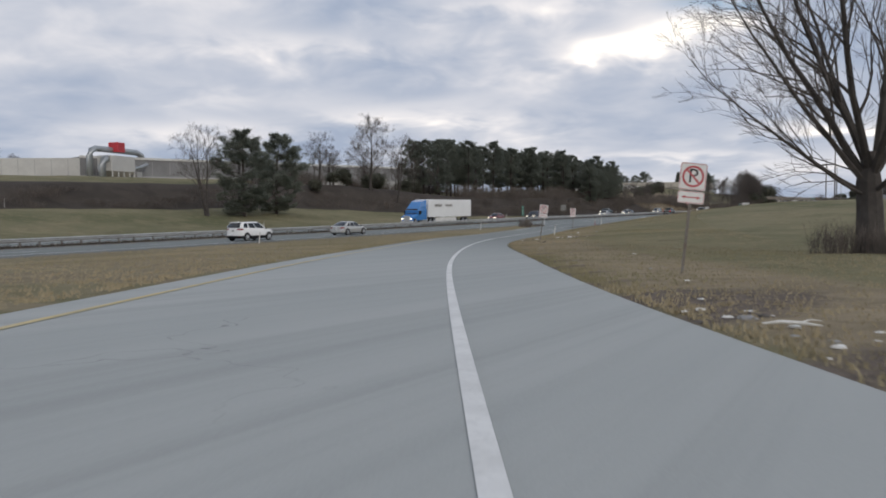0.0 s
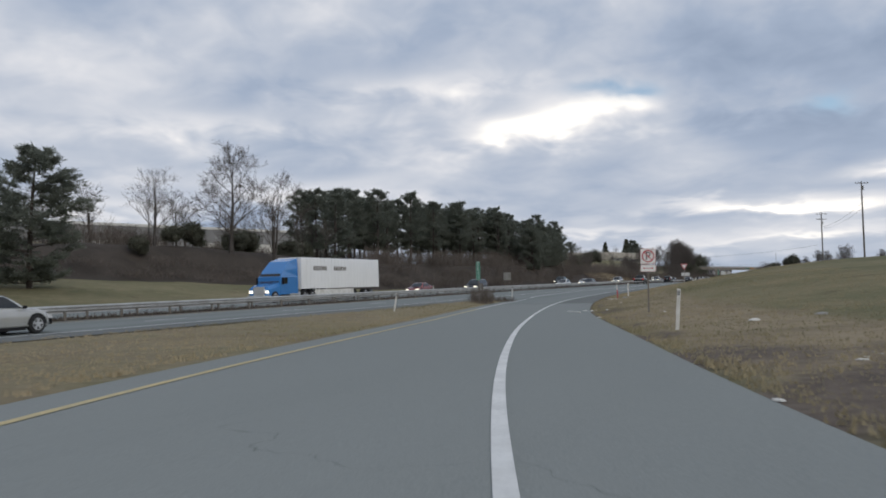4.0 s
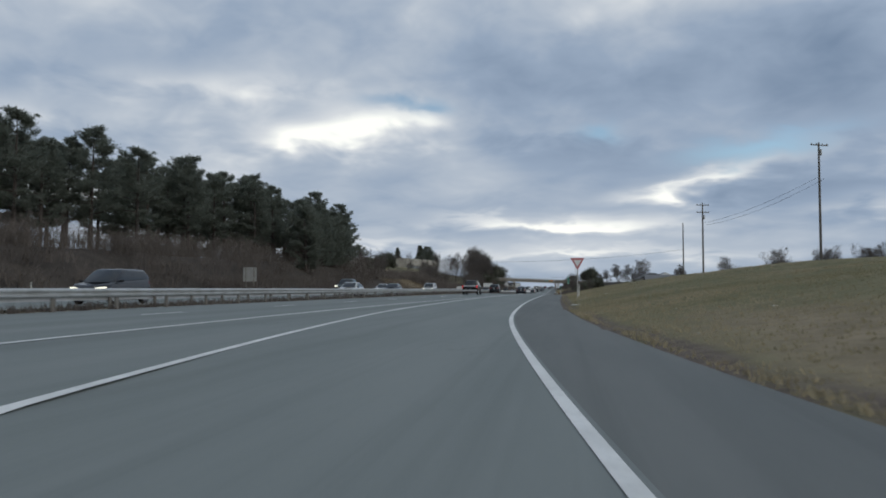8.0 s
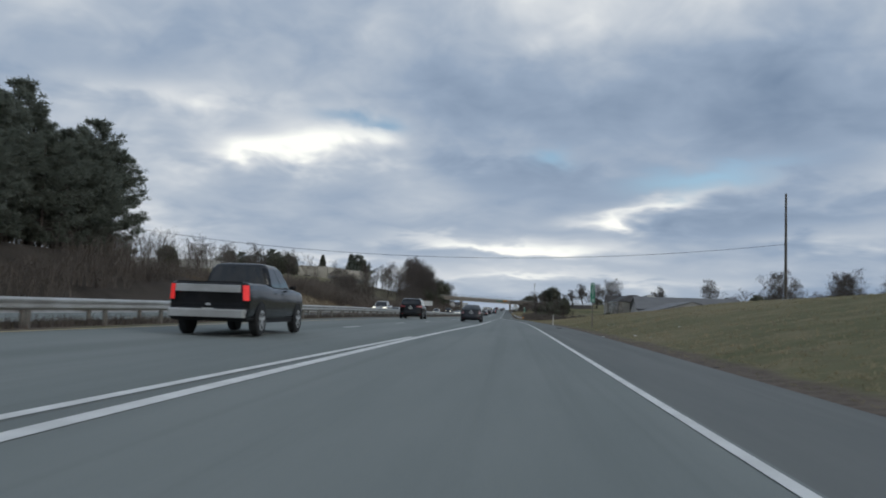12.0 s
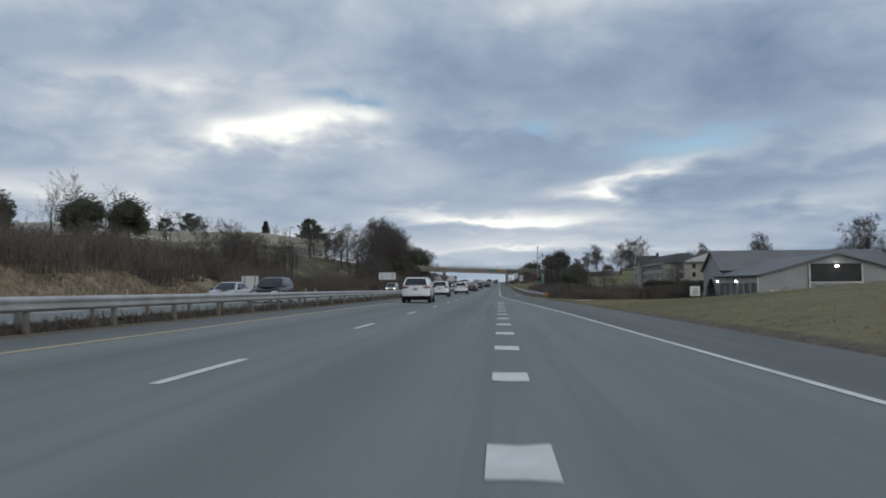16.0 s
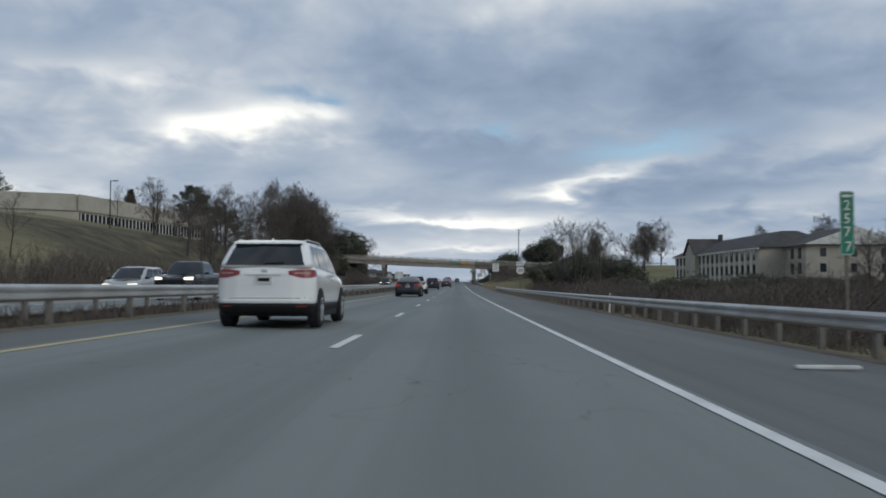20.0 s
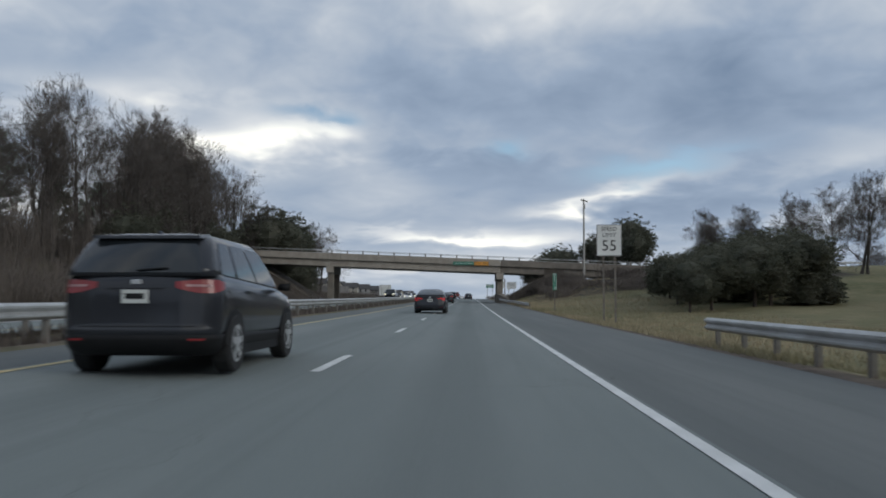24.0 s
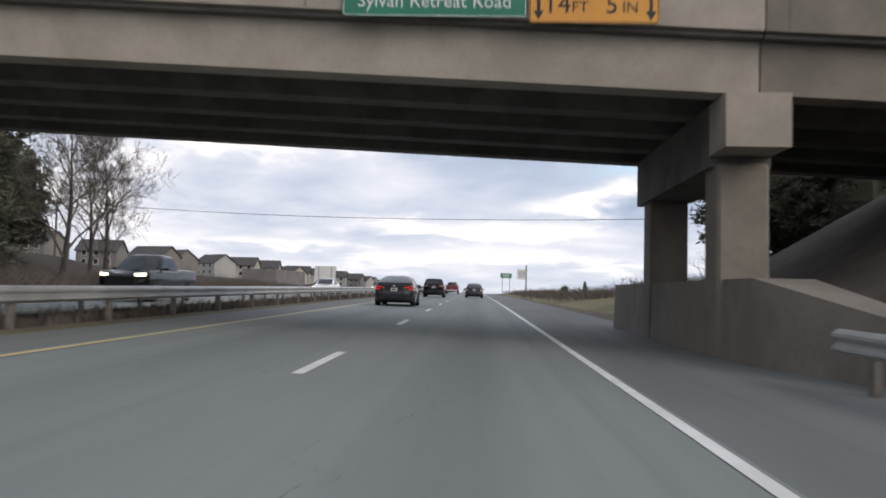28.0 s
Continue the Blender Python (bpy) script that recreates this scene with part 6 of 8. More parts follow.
class Shell:
    """The skin of a car below its windows: a rounded plan outline, drawn in and out over its height."""

    def __init__(self, style):
        S = STYLE[style]
        self.L, self.hw, self.c, self.skin = S["L"], S["W"] / 2, S["clear"], SKIN[style]
        self.belt = [(0.0, float(np.interp(0.05, [b[0] for b in S["belt"]], [b[1] for b in S["belt"]])))] + [b for b in S["belt"] if b[0] > 0.05]
        rc, fc, L, hw = (0.14, 0.30, self.L, self.hw) if style == "pickup" else (0.30, 0.45, self.L, self.hw)
        bow = 0.02 if style == "pickup" else 0.07
        o = [((hw - rc) * k / 8, -L / 2 + bow * ((hw - rc) / hw * k / 8) ** 2) for k in range(8)]
        y0, y1 = -L / 2 + bow, L / 2 - 0.20
        o += [(hw - rc + rc * math.sin(radians(a)), y0 + rc - rc * math.cos(radians(a))) for a in range(0, 91, 15)]
        self.corner = len(o) - 1
        o += [(hw * (1 - 0.02 * abs(2 * f - 1) ** 3), y0 + rc + (y1 - fc - y0 - rc) * f) for f in [k / 14 for k in range(1, 14)]]
        o += [(hw - fc + fc * math.cos(radians(a)), y1 - fc + fc * math.sin(radians(a))) for a in range(0, 91, 15)]
        o += [((hw - fc) * k / 5, L / 2 - 0.20 * ((hw - fc) / hw * k / 5) ** 2 - 0.0) for k in range(4, -1, -1)]
        self.o = np.array(o)
        self.idx = np.arange(len(o))

    def rear(self, xf):
        return float(np.interp(xf * self.hw, self.o[:self.corner + 1, 0], self.idx[:self.corner + 1]))

    def side(self, f):
        k = len(self.o) - 5
        return float(np.interp((f - 0.5) * self.L, self.o[8:k, 1], self.idx[8:k]))

    def top(self, f):
        return float(np.interp(f, [b[0] for b in self.belt], [b[1] for b in self.belt]))

    def share(self, z, f=0.02):
        return (z - self.c) / (self.top(f) - self.c)

    def at(self, q, u, off=0.0, sign=1, shrink=1.0, lift=0.0):
        x, y = (float(np.interp(q, self.idx, self.o[:, k])) for k in (0, 1))
        e = 0.6
        tx, ty = (float(np.interp(min(q + e, self.idx[-1]), self.idx, self.o[:, k]) - np.interp(max(q - e, 0), self.idx, self.o[:, k])) for k in (0, 1))
        n_ = math.hypot(tx, ty) or 1.0
        us = [k[0] for k in self.skin]
        w, ri, fi = (float(np.interp(u, us, [k[i] for k in self.skin])) for i in (1, 2, 3))
        f = y / self.L + 0.5
        fade = lambda t: min(1.0, max(0.0, t)) ** 1.5
        yy_ = y + ri * fade(1 - f / 0.2) - fi * fade((f - 0.8) / 0.2)
        z = self.c + (self.top(min(max(yy_ / self.L + 0.5, 0), 1)) - self.c) * u
        return (sign * (x * w + ty / n_ * off) * shrink, (yy_ - tx / n_ * off) * (0.5 + 0.5 * shrink if shrink < 1 else 1), z + lift)

    def band(self, name, mat, u0, u1, lid=False, floor=False, n=10):
        rings = []
        for k in range(n + 1):
            u = u0 + (u1 - u0) * k / n
            r = [self.at(q, u) for q in self.idx]
            rings.append(r + [(-x, y, z) for x, y, z in reversed(r[1:-1])])
        if lid:
            for shrink, lift in ((0.965, 0.016), (0.85, 0.03), (0.45, 0.045), (0.02, 0.05)):
                r = [self.at(q, 1.0, 0, 1, shrink, lift) for q in self.idx]
                rings.append(r + [(-x, y, z) for x, y, z in reversed(r[1:-1])])
        return fix_normals(Geo().loft(rings, caps=floor or lid).mesh(name, mat, True))

    def patch(self, name, mat, sign, q0, q1, lo, hi, off=0.008, n=8, smooth=False):
        """A panel that lies on the skin between two outline places; lo and hi give its height shares along it."""
        rings = []
        for k in range(n + 1):
            t = k / n
            q, a, b = q0 + (q1 - q0) * t, lo(t), hi(t)
            rings.append([self.at(q, a, off, sign), self.at(q, b, off, sign), self.at(q, b, -0.012, sign), self.at(q, a, -0.012, sign)])
        return fix_normals(Geo().loft(rings).mesh(name, mat, smooth))


SHELLS = {}


def car(style, colour, x, y, rz, label, name="car", lit=False, tail=False, dz=0.0, group="traffic", rack=False, tailpanel=None, detail=True):
    """A road vehicle; its nose looks along +y before it is turned."""
    S = STYLE[style]
    if style not in SHELLS:
        SHELLS[style] = Shell(style)
    K = SHELLS[style]
    L, W, H, c = S["L"], S["W"], S["H"], S["clear"]
    mat = colour
    root = thing(name, label, "car" if style != "pickup" else "pickup truck", pose(x, y, float(road_z(x, y)) + dz, 0, 0, rz), group)
    yy = lambda f: (f - 0.5) * L
    hw = W / 2
    zbelt = K.top
    skirt = {"suv": 0.26, "fastback": 0.10, "hatch": 0.09, "sedan": 0.10, "pickup": 0.10}[style]
    part("body", cached(("body", style, mat.name), lambda: K.band("body", mat, skirt, 1.0, True)), None, root)
    part("lower_cladding", cached(("clad", style), lambda: K.band("lower_cladding", M_TRIM, 0.0, skirt, False, True, 4)), None, root, "matt black lower cladding")
    a, b, d, e = S["cab"]
    wb, wt = hw * 0.925, hw * (0.75 if style == "suv" else 0.71)
    zr = H - 0.035
    rear = lambda u: yy(a + (b - a) * u ** S.get("back", 1.25))
    front = lambda u: yy(e + (d - e) * u ** 1.12)
    side = lambda u: wb + (wt - wb) * u ** 1.25
    level = lambda u, f: zbelt(f) - 0.02 + (zr - zbelt(f) + 0.02) * u

    def cabin():
        g = Geo()
        rings = []
        for u in (0.0, 0.2, 0.4, 0.6, 0.8, 0.92, 0.985):
            q = max(0.0, (u - 0.85) / 0.15) * 0.05
            w, y0, y1 = side(u) - q, rear(u) + q * 1.6, front(u) - q * 1.6
            r = 0.16
            ring = []
            for cx, cy, a0 in ((w - r, y1 - r, 0), (-w + r, y1 - r, 90), (-w + r, y0 + r, 180), (w - r, y0 + r, 270)):
                for k in range(4):
                    t = radians(a0 + 30 * k)
                    py = cy + r * math.sin(t)
                    ring.append((cx + r * math.cos(t), py, level(u, a + (e - a) * (py - yy(a)) / (yy(e) - yy(a)))))
            rings.append(ring)
        top = [(x * 0.72, (rear(1) + front(1)) / 2 + (y - (rear(1) + front(1)) / 2) * 0.8, zr + 0.03) for x, y, z in rings[-1]]
        g.loft(rings + [top])
        return fix_normals(g.mesh("cabin", M_GLASSCAR if S.get("glass_roof") else mat, True))
    part("cabin", cached(("cabin", style, mat.name), cabin), None, root, "dark glass roof" if S.get("glass_roof") else "")

    def pane(fn, us):
        """A glass panel over the cabin; fn gives its two ends at a height."""
        g = Geo()
        g.loft([list(fn(u)) for u in us], caps=False, closed=False)
        return g.mesh("window", M_GLASSCAR, True)

    def back_glass(u):
        w, f, y = side(u) * (0.90 - 0.04 * u), a + (b - a) * u, rear(u) - 0.008
        return [(w, y + 0.05, level(u, f)), (w * 0.93, y - 0.004, level(u, f)), (0, y - 0.012, level(u, f)), (-w * 0.93, y - 0.004, level(u, f)), (-w, y + 0.05, level(u, f))]

    def wind_glass(u):
        w, f, y = side(u) * 0.92, e + (d - e) * u, front(u) + 0.008
        return [(w, y - 0.06, level(u, f)), (w * 0.9, y, level(u, f)), (0, y + 0.012, level(u, f)), (-w * 0.9, y, level(u, f)), (-w, y - 0.06, level(u, f))]
    part("rear_window", cached(("rw", style), lambda: pane(back_glass, (0.07, 0.35, 0.65, 0.90))), None, root, "dark tinted rear window")
    part("windshield", cached(("ws", style), lambda: pane(wind_glass, (0.06, 0.4, 0.7, 0.93))), None, root, "dark windshield")
    cuts = ((0.05, 0.46), (0.50, 0.93)) if style == "pickup" else ((0.10, 0.27), (0.31, 0.58), (0.61, 0.93))

    def side_glass(s, f0, f1):
        def fn(u):
            y0, y1 = rear(u) + 0.05, front(u) - 0.05
            o = []
            for k in range(3):
                y = y0 + (y1 - y0) * (f0 + (f1 - f0) * k / 2)
                o.append((s * (side(u) + 0.008), y, level(u, a + (e - a) * (y - yy(a)) / (yy(e) - yy(a)))))
            return o
        return fn
    for s in (-1, 1):
        for k, (f0, f1) in enumerate(cuts):
            part("side_window", cached(("sw", style, s, k), lambda: pane(side_glass(s, f0, f1), (0.08, 0.35, 0.6, 0.84))), None, root)
        part("mirror", cached(("mir", style, s), lambda: fix_normals(Geo().loft([[(s * hw * 0.95, yy(e) - 0.30, zbelt(e) + 0.02), (s * (hw + 0.16), yy(e) - 0.33, zbelt(e) + 0.01), (s * (hw + 0.17), yy(e) - 0.33, zbelt(e) + 0.13), (s * hw * 0.99, yy(e) - 0.30, zbelt(e) + 0.12)], [(s * hw * 0.95, yy(e) - 0.20, zbelt(e) + 0.04), (s * (hw + 0.11), yy(e) - 0.20, zbelt(e) + 0.03), (s * (hw + 0.11), yy(e) - 0.20, zbelt(e) + 0.11), (s * hw * 0.98, yy(e) - 0.20, zbelt(e) + 0.10)]]).mesh("mirror", M_TRIM, True))), None, root)
        for i, f in enumerate(S["wheels"]):
            wheel(root, s * (hw - 0.095), yy(f), S["r"], 0.235)
            part("wheel_arch", cached(("arch", style, s, i), lambda: fix_normals(Geo().loft([[(s * (hw * 0.90 + dd), yy(f) + math.cos(t) * rr, max(S["r"] + math.sin(t) * rr, c)) for t in [math.pi * j / 14 for j in range(15)]] for dd, rr in ((0.0, S["r"] + 0.075), (hw * 0.104, S["r"] + 0.06), (hw * 0.104, 0.05))], caps=False, closed=False).mesh("wheel_arch", M_TRIM))), None, root)
        lamp_mat = M_TAIL_ON if tail else M_TAIL_CLEAR if style == "hatch" else M_TAIL
        qc, sh = K.rear(0.96), K.share
        spans = {"suv": [(K.rear(0.50), K.side(0.085), lambda t: sh(1.03 - 0.06 * math.sin(math.pi * t)), lambda t: sh(1.10 + 0.035 * math.sin(2.6 * t)))],
                 "sedan": [(K.rear(0.55), K.side(0.06), lambda t: sh(0.72), lambda t: sh(0.84 + 0.03 * t))],
                 "hatch": [(K.rear(0.72), K.side(0.05), lambda t: sh(0.70 + 0.04 * t), lambda t: sh(0.99))],
                 "pickup": [(K.rear(0.86), K.side(0.018), lambda t: sh(0.90), lambda t: sh(1.28))],
                 "fastback": [(K.rear(0.50), qc, lambda t: sh(0.885 - 0.055 * (1 - t) ** 2), lambda t: sh(0.915 - 0.055 * (1 - t) ** 2)), (qc, K.side(0.045), lambda t: sh(0.775), lambda t: sh(0.905 - 0.01 * t)), (K.rear(0.74), qc, lambda t: sh(0.765), lambda t: sh(0.80))]}[style]
        for m_, (q0, q1, lo, hi) in enumerate(spans):
            part("tail_lamp", cached(("tail", style, s, tail, m_), lambda: K.patch("tail_lamp", lamp_mat, s, q0, q1, lo, hi, 0.012, 9)), None, root)
        if style == "suv":
            part("lamp_lens", cached(("lens", s), lambda: K.patch("lamp_lens", M_TAIL_CLEAR, s, K.rear(0.62), K.rear(0.90), lambda t: sh(1.045), lambda t: sh(1.072), 0.016, 5)), None, root, "pale reversing lamp strip")
        if detail:
            doors = {"pickup": (0.40, 0.52, 0.68)}.get(style, (0.30, 0.49, 0.69))
            for m_, f in enumerate(doors):
                part("door_seam", cached(("seam", style, s, m_), lambda: K.patch("door_seam", M_TRIM, s, K.side(f), K.side(f + 0.0022), lambda t: 0.30, lambda t: 0.985, 0.0015, 1)), None, root)
            for m_, f in enumerate(doors[:2]):
                part("door_handle", cached(("hand", style, s, m_, mat.name), lambda: K.patch("door_handle", M_TRIM if style == "fastback" else mat, s, K.side(f + 0.012), K.side(f + 0.048), lambda t: sh(zbelt(f) - 0.155, f), lambda t: sh(zbelt(f) - 0.125, f), 0.028, 2)), None, root)
            part("gate_seam", cached(("gs", style, s), lambda: K.patch("gate_seam", M_TRIM, s, K.rear(0.80), K.rear(0.812), lambda t: 0.36, lambda t: 0.98, 0.0015, 1)), None, root)
            part("bumper_seam", cached(("bs", style, s), lambda: K.patch("bumper_seam", M_TRIM, s, 0.0, K.side(0.075), lambda t: 0.355, lambda t: 0.366, 0.0015, 10)), None, root)
            part("bumper_reflector", cached(("br", style, s), lambda: K.patch("bumper_reflector", M_TAIL, s, K.rear(0.66), K.rear(0.86), lambda t: 0.19, lambda t: 0.215, 0.006, 3)), None, root)
        hz = zbelt(0.95) - 0.14
        part("head_lamp", cached(("head", style, s, lit), lambda: fix_normals(Geo().loft([[(s * hw * 0.50, yy(0.99), hz - 0.06), (s * hw * 0.90, yy(0.955), hz - 0.05), (s * hw * 0.91, yy(0.95), hz + 0.09), (s * hw * 0.52, yy(0.985), hz + 0.06)],
                                                                                          [(s * hw * 0.50, yy(0.93), hz - 0.06), (s * hw * 0.90, yy(0.90), hz - 0.05), (s * hw * 0.90, yy(0.90), hz + 0.09), (s * hw * 0.52, yy(0.93), hz + 0.06)]]).mesh("head_lamp", M_HEAD_ON if lit else M_HEAD))), None, root)
    if style == "pickup":
        part("rear_bumper", cached(("rb",), lambda: fix_normals(Geo().box(-hw * 0.94, hw * 0.94, yy(0) - 0.10, yy(0.03), c + 0.10, c + 0.30, 0.04).mesh("rear_bumper", M_STEEL))), None, root, "steel step bumper")
    part("front_grille", cached(("gr", style), lambda: fix_normals(Geo().box(-hw * 0.6, hw * 0.6, yy(0.97), yy(1) + 0.03, c + 0.1, zbelt(0.96) - 0.18, 0.03).mesh("front_grille", M_TRIM))), None, root)
    part("sill", cached(("sill", style), lambda: fix_normals(Geo().box(-hw * 0.95, hw * 0.95, yy(S["wheels"][0] + 0.09), yy(S["wheels"][1] - 0.09), c - 0.04, c + 0.12, 0.02).mesh("sill", M_TRIM))), None, root)
    pz = {"hatch": 0.80, "pickup": 0.62, "suv": 0.93, "fastback": 0.76, "sedan": 0.66}[style]
    py = K.at(0.0, K.share(pz))[1]
    part("number_plate", cached(("pl", style), lambda: fix_normals(Geo().box(-0.155, 0.155, py - 0.022, py + 0.03, pz - 0.078, pz + 0.078, 0.004).mesh("number_plate", M_PLATE))), None, root)
    part("plate_bar", cached(("plb", style), lambda: fix_normals(Geo().box(-0.11, 0.11, py - 0.026, py - 0.0225, pz - 0.03, pz + 0.035).mesh("plate_bar", M_TRIM))), None, root)
    bz = pz + 0.17
    part("badge", cached(("bdg", style), lambda: fix_normals(Geo().box(-0.06, 0.06, K.at(0.0, K.share(bz))[1] - 0.012, K.at(0.0, K.share(bz))[1] + 0.01, bz - 0.025, bz + 0.025, 0.008).mesh("badge", M_RIM))), None, root)
    if detail and style == "suv":
        part("plate_housing", cached(("ph", mat.name), lambda: K.patch("plate_housing", mat, 1, 0.0, K.rear(0.36), lambda t: K.share(pz + 0.095), lambda t: K.share(pz + 0.125), 0.03, 4)), None, root)
        part("plate_housing", cached(("ph2", mat.name), lambda: K.patch("plate_housing", mat, -1, 0.0, K.rear(0.36), lambda t: K.share(pz + 0.095), lambda t: K.share(pz + 0.125), 0.03, 4)), None, root)
    if detail and style in ("suv", "hatch"):
        part("rear_wiper", cached(("wip", style), lambda: fix_normals(Geo().tube([(0.0, rear(0.12) - 0.03, level(0.12, a)), (0.18, rear(0.15) - 0.03, level(0.15, a)), (0.36, rear(0.17) - 0.025, level(0.17, a))], 0.011, 4).mesh("rear_wiper", M_TRIM))), None, root)
    if style == "fastback":
        part("boot_lip", cached(("lip",), lambda: fix_normals(Geo().loft([[(sx * hw * 0.88, yy(0.02) + 0.05 * abs(sx) ** 2, zbelt(0.02) + 0.012), (sx * hw * 0.88, yy(0.02) + 0.05 * abs(sx) ** 2 - 0.02, zbelt(0.02) + 0.045), (sx * hw * 0.88, yy(0.055) + 0.05 * abs(sx) ** 2, zbelt(0.05) + 0.03)] for sx in (-1, -0.6, -0.2, 0.2, 0.6, 1)]).mesh("boot_lip", M_TRIM))), None, root, "black boot lip")
    if style == "suv":
        part("roof_spoiler", cached(("spl", mat.name), lambda: fix_normals(Geo().loft([[(-wt * 0.92, rear(0.95) - 0.10, zr - 0.06), (wt * 0.92, rear(0.95) - 0.10, zr - 0.06), (wt * 0.95, rear(1) + 0.25, zr - 0.02), (-wt * 0.95, rear(1) + 0.25, zr - 0.02)], [(-wt * 0.90, rear(0.95) - 0.09, zr - 0.025), (wt * 0.90, rear(0.95) - 0.09, zr - 0.025), (wt * 0.9, rear(1) + 0.25, zr + 0.02), (-wt * 0.9, rear(1) + 0.25, zr + 0.02)]]).mesh("roof_spoiler", mat))), None, root)
        part("antenna_fin", cached(("fin", mat.name), lambda: fix_normals(Geo().loft([[(-0.03, rear(1) + 0.30, zr), (0.03, rear(1) + 0.30, zr), (0.03, rear(1) + 0.48, zr), (-0.03, rear(1) + 0.48, zr)], [(-0.008, rear(1) + 0.31, zr + 0.07), (0.008, rear(1) + 0.31, zr + 0.07), (0.008, rear(1) + 0.34, zr + 0.07), (-0.008, rear(1) + 0.34, zr + 0.07)]]).mesh("antenna_fin", mat))), None, root)
    if style == "fastback":
        for s in (-1, 1):
            part("window_trim", cached(("trim", s), lambda: fix_normals(Geo().tube([tuple(Vector(side_glass(s, f, f)(u)[0]) + Vector((s * 0.012, 0, 0))) for f, u in ((0.10, 0.08), (0.13, 0.24), (0.18, 0.42), (0.25, 0.60), (0.34, 0.76), (0.45, 0.86), (0.58, 0.89), (0.72, 0.87), (0.84, 0.80), (0.92, 0.50), (0.97, 0.08), (0.7, 0.06), (0.4, 0.06), (0.10, 0.08))], 0.017, 5).mesh("window_trim", M_CHROME))), None, root, "bright metal window surround")
    if style == "pickup":
        # the body is closed; a dark panel stands for the bed's shaded hollow
        part("bed_floor", cached(("bed",), lambda: fix_normals(Geo().box(-hw * 0.80, hw * 0.80, yy(0.02), yy(0.355), 1.335, 1.362).mesh("bed_floor", M_TRIM))), None, root, "flat dark panel for the shaded hollow of the cargo bed")
        part("tailgate_band", cached(("tg", tailpanel.name if tailpanel else mat.name), lambda: fix_normals(Geo().box(-hw * 0.80, hw * 0.80, yy(0) - 0.02, yy(0.01), 1.10, 1.28, 0.01).mesh("tailgate_band", tailpanel or mat))), None, root, "brushed tailgate band" if tailpanel else "")
    if rack:
        for s in (-1, 1):
            part("roof_rail", cached(("rk", style, s), lambda: fix_normals(Geo().tube([(s * wt * 0.92, yy(b) + 0.15, zr - 0.02), (s * wt * 0.93, yy(b) + 0.35, zr + 0.035), (s * wt * 0.93, yy(d) - 0.35, zr + 0.035), (s * wt * 0.92, yy(d) - 0.1, zr - 0.02)], 0.016, 5).mesh("roof_rail", M_STEEL))), None, root)
    return root


M_CHROME = material("bright_satin_trim", (0.80, 0.80, 0.80), 0.3, 0.3)
M_TAIL_CLEAR = material("pale_red_lamp_lens", (0.45, 0.26, 0.26), 0.15)
P_WHITE, P_BLACK, P_SILVER, P_GREY = paint("white", (0.82, 0.82, 0.81), 0.0), paint("black", (0.005, 0.0055, 0.007), 0.0), paint("silver", (0.48, 0.48, 0.46), 0.4), paint("grey", (0.030, 0.032, 0.038), 0.1)
P_RED, P_GREEN, P_BLUE, P_GOLD = paint("dark_red", (0.20, 0.035, 0.03), 0.2), paint("dark_green", (0.018, 0.035, 0.025), 0.2), paint("sky_blue", (0.045, 0.20, 0.50), 0.1), paint("champagne", (0.42, 0.39, 0.33), 0.4)
near, opp_in, opp_out = -5.5, -15.5, -19.2
car("suv", P_WHITE, -1.8, -49.0, 0, "white compact crossover driving on the highway")
car("sedan", P_SILVER, -1.8, -33.5, 0, "silver sedan driving beside the median rail")
car("sedan", P_RED, opp_out, 41.5, 180, "dark red sedan in the opposite lanes", lit=True)
car("pickup", P_BLACK, -5.6, 126.0, 0, "black pickup truck with lit tail lamps and brushed tailgate", "pickup_truck", tail=True, tailpanel=M_STEEL)
car("sedan", P_WHITE, opp_out, 16.0, 180, "white sedan in the opposite lanes")
car("suv", P_GREY, opp_in, 52.0, 180, "grey crossover in the opposite lanes", lit=True)
car("sedan", P_SILVER, opp_in, 99.0, 180, "silver sedan in the opposite lanes", lit=True)
car("sedan", P_GREY, opp_in, 121.0, 180, "grey sedan with lit head lamps", lit=True)
car("sedan", P_WHITE, opp_out, 132.0, 180, "white sedan with lit head lamps", lit=True)
car("pickup", P_GREEN, opp_out, 112.0, 180, "dark green pickup with lit head lamps", "pickup_truck", lit=True)
car("suv", P_SILVER, opp_in, 152.0, 180, "silver crossover with lit head lamps", lit=True)
car("pickup", P_SILVER, opp_in, 217.5, 180, "silver pickup with lit head lamps", "pickup_truck", lit=True)
car("hatch", P_GREY, -1.25, 175.2, 0, "dark grey hatchback beside the broad merging line")
car("suv", P_BLACK, -6.25, 174.2, 0, "black crossover with red tail lamps", rack=True)
car("suv", P_WHITE, -6.5, 292.5, 0, "white crossover beside the median rail", rack=True)
car("suv", P_BLACK, opp_in, 257.0, 180, "black crossover in the opposite lanes", lit=False)
car("sedan", P_SILVER, opp_out, 259.0, 180, "silver sedan in the outer opposite lane")
car("suv", P_WHITE, -5.6, 257.9, 0, "white crossover in the passing lane", rack=True)
car("suv", P_WHITE, -5.6, 322.6, 0, "white family crossover in the passing lane", rack=True)
car("suv", P_SILVER, opp_out, 349.0, 180, "silver crossover in the outer opposite lane", lit=True)
car("pickup", P_GREY, opp_in, 347.0, 180, "grey pickup with bright head lamps", "pickup_truck", lit=True)
car("sedan", P_WHITE, opp_in, 392.0, 180, "white sedan with lit head lamps", lit=True)
car("suv", P_WHITE, -5.75, 384.8, 0, "white crossover in the passing lane", rack=True)
car("fastback", P_GREY, -5.5, 367.0, 0, "dark grey fastback beside the lane line with lit tail lamps", tail=True)
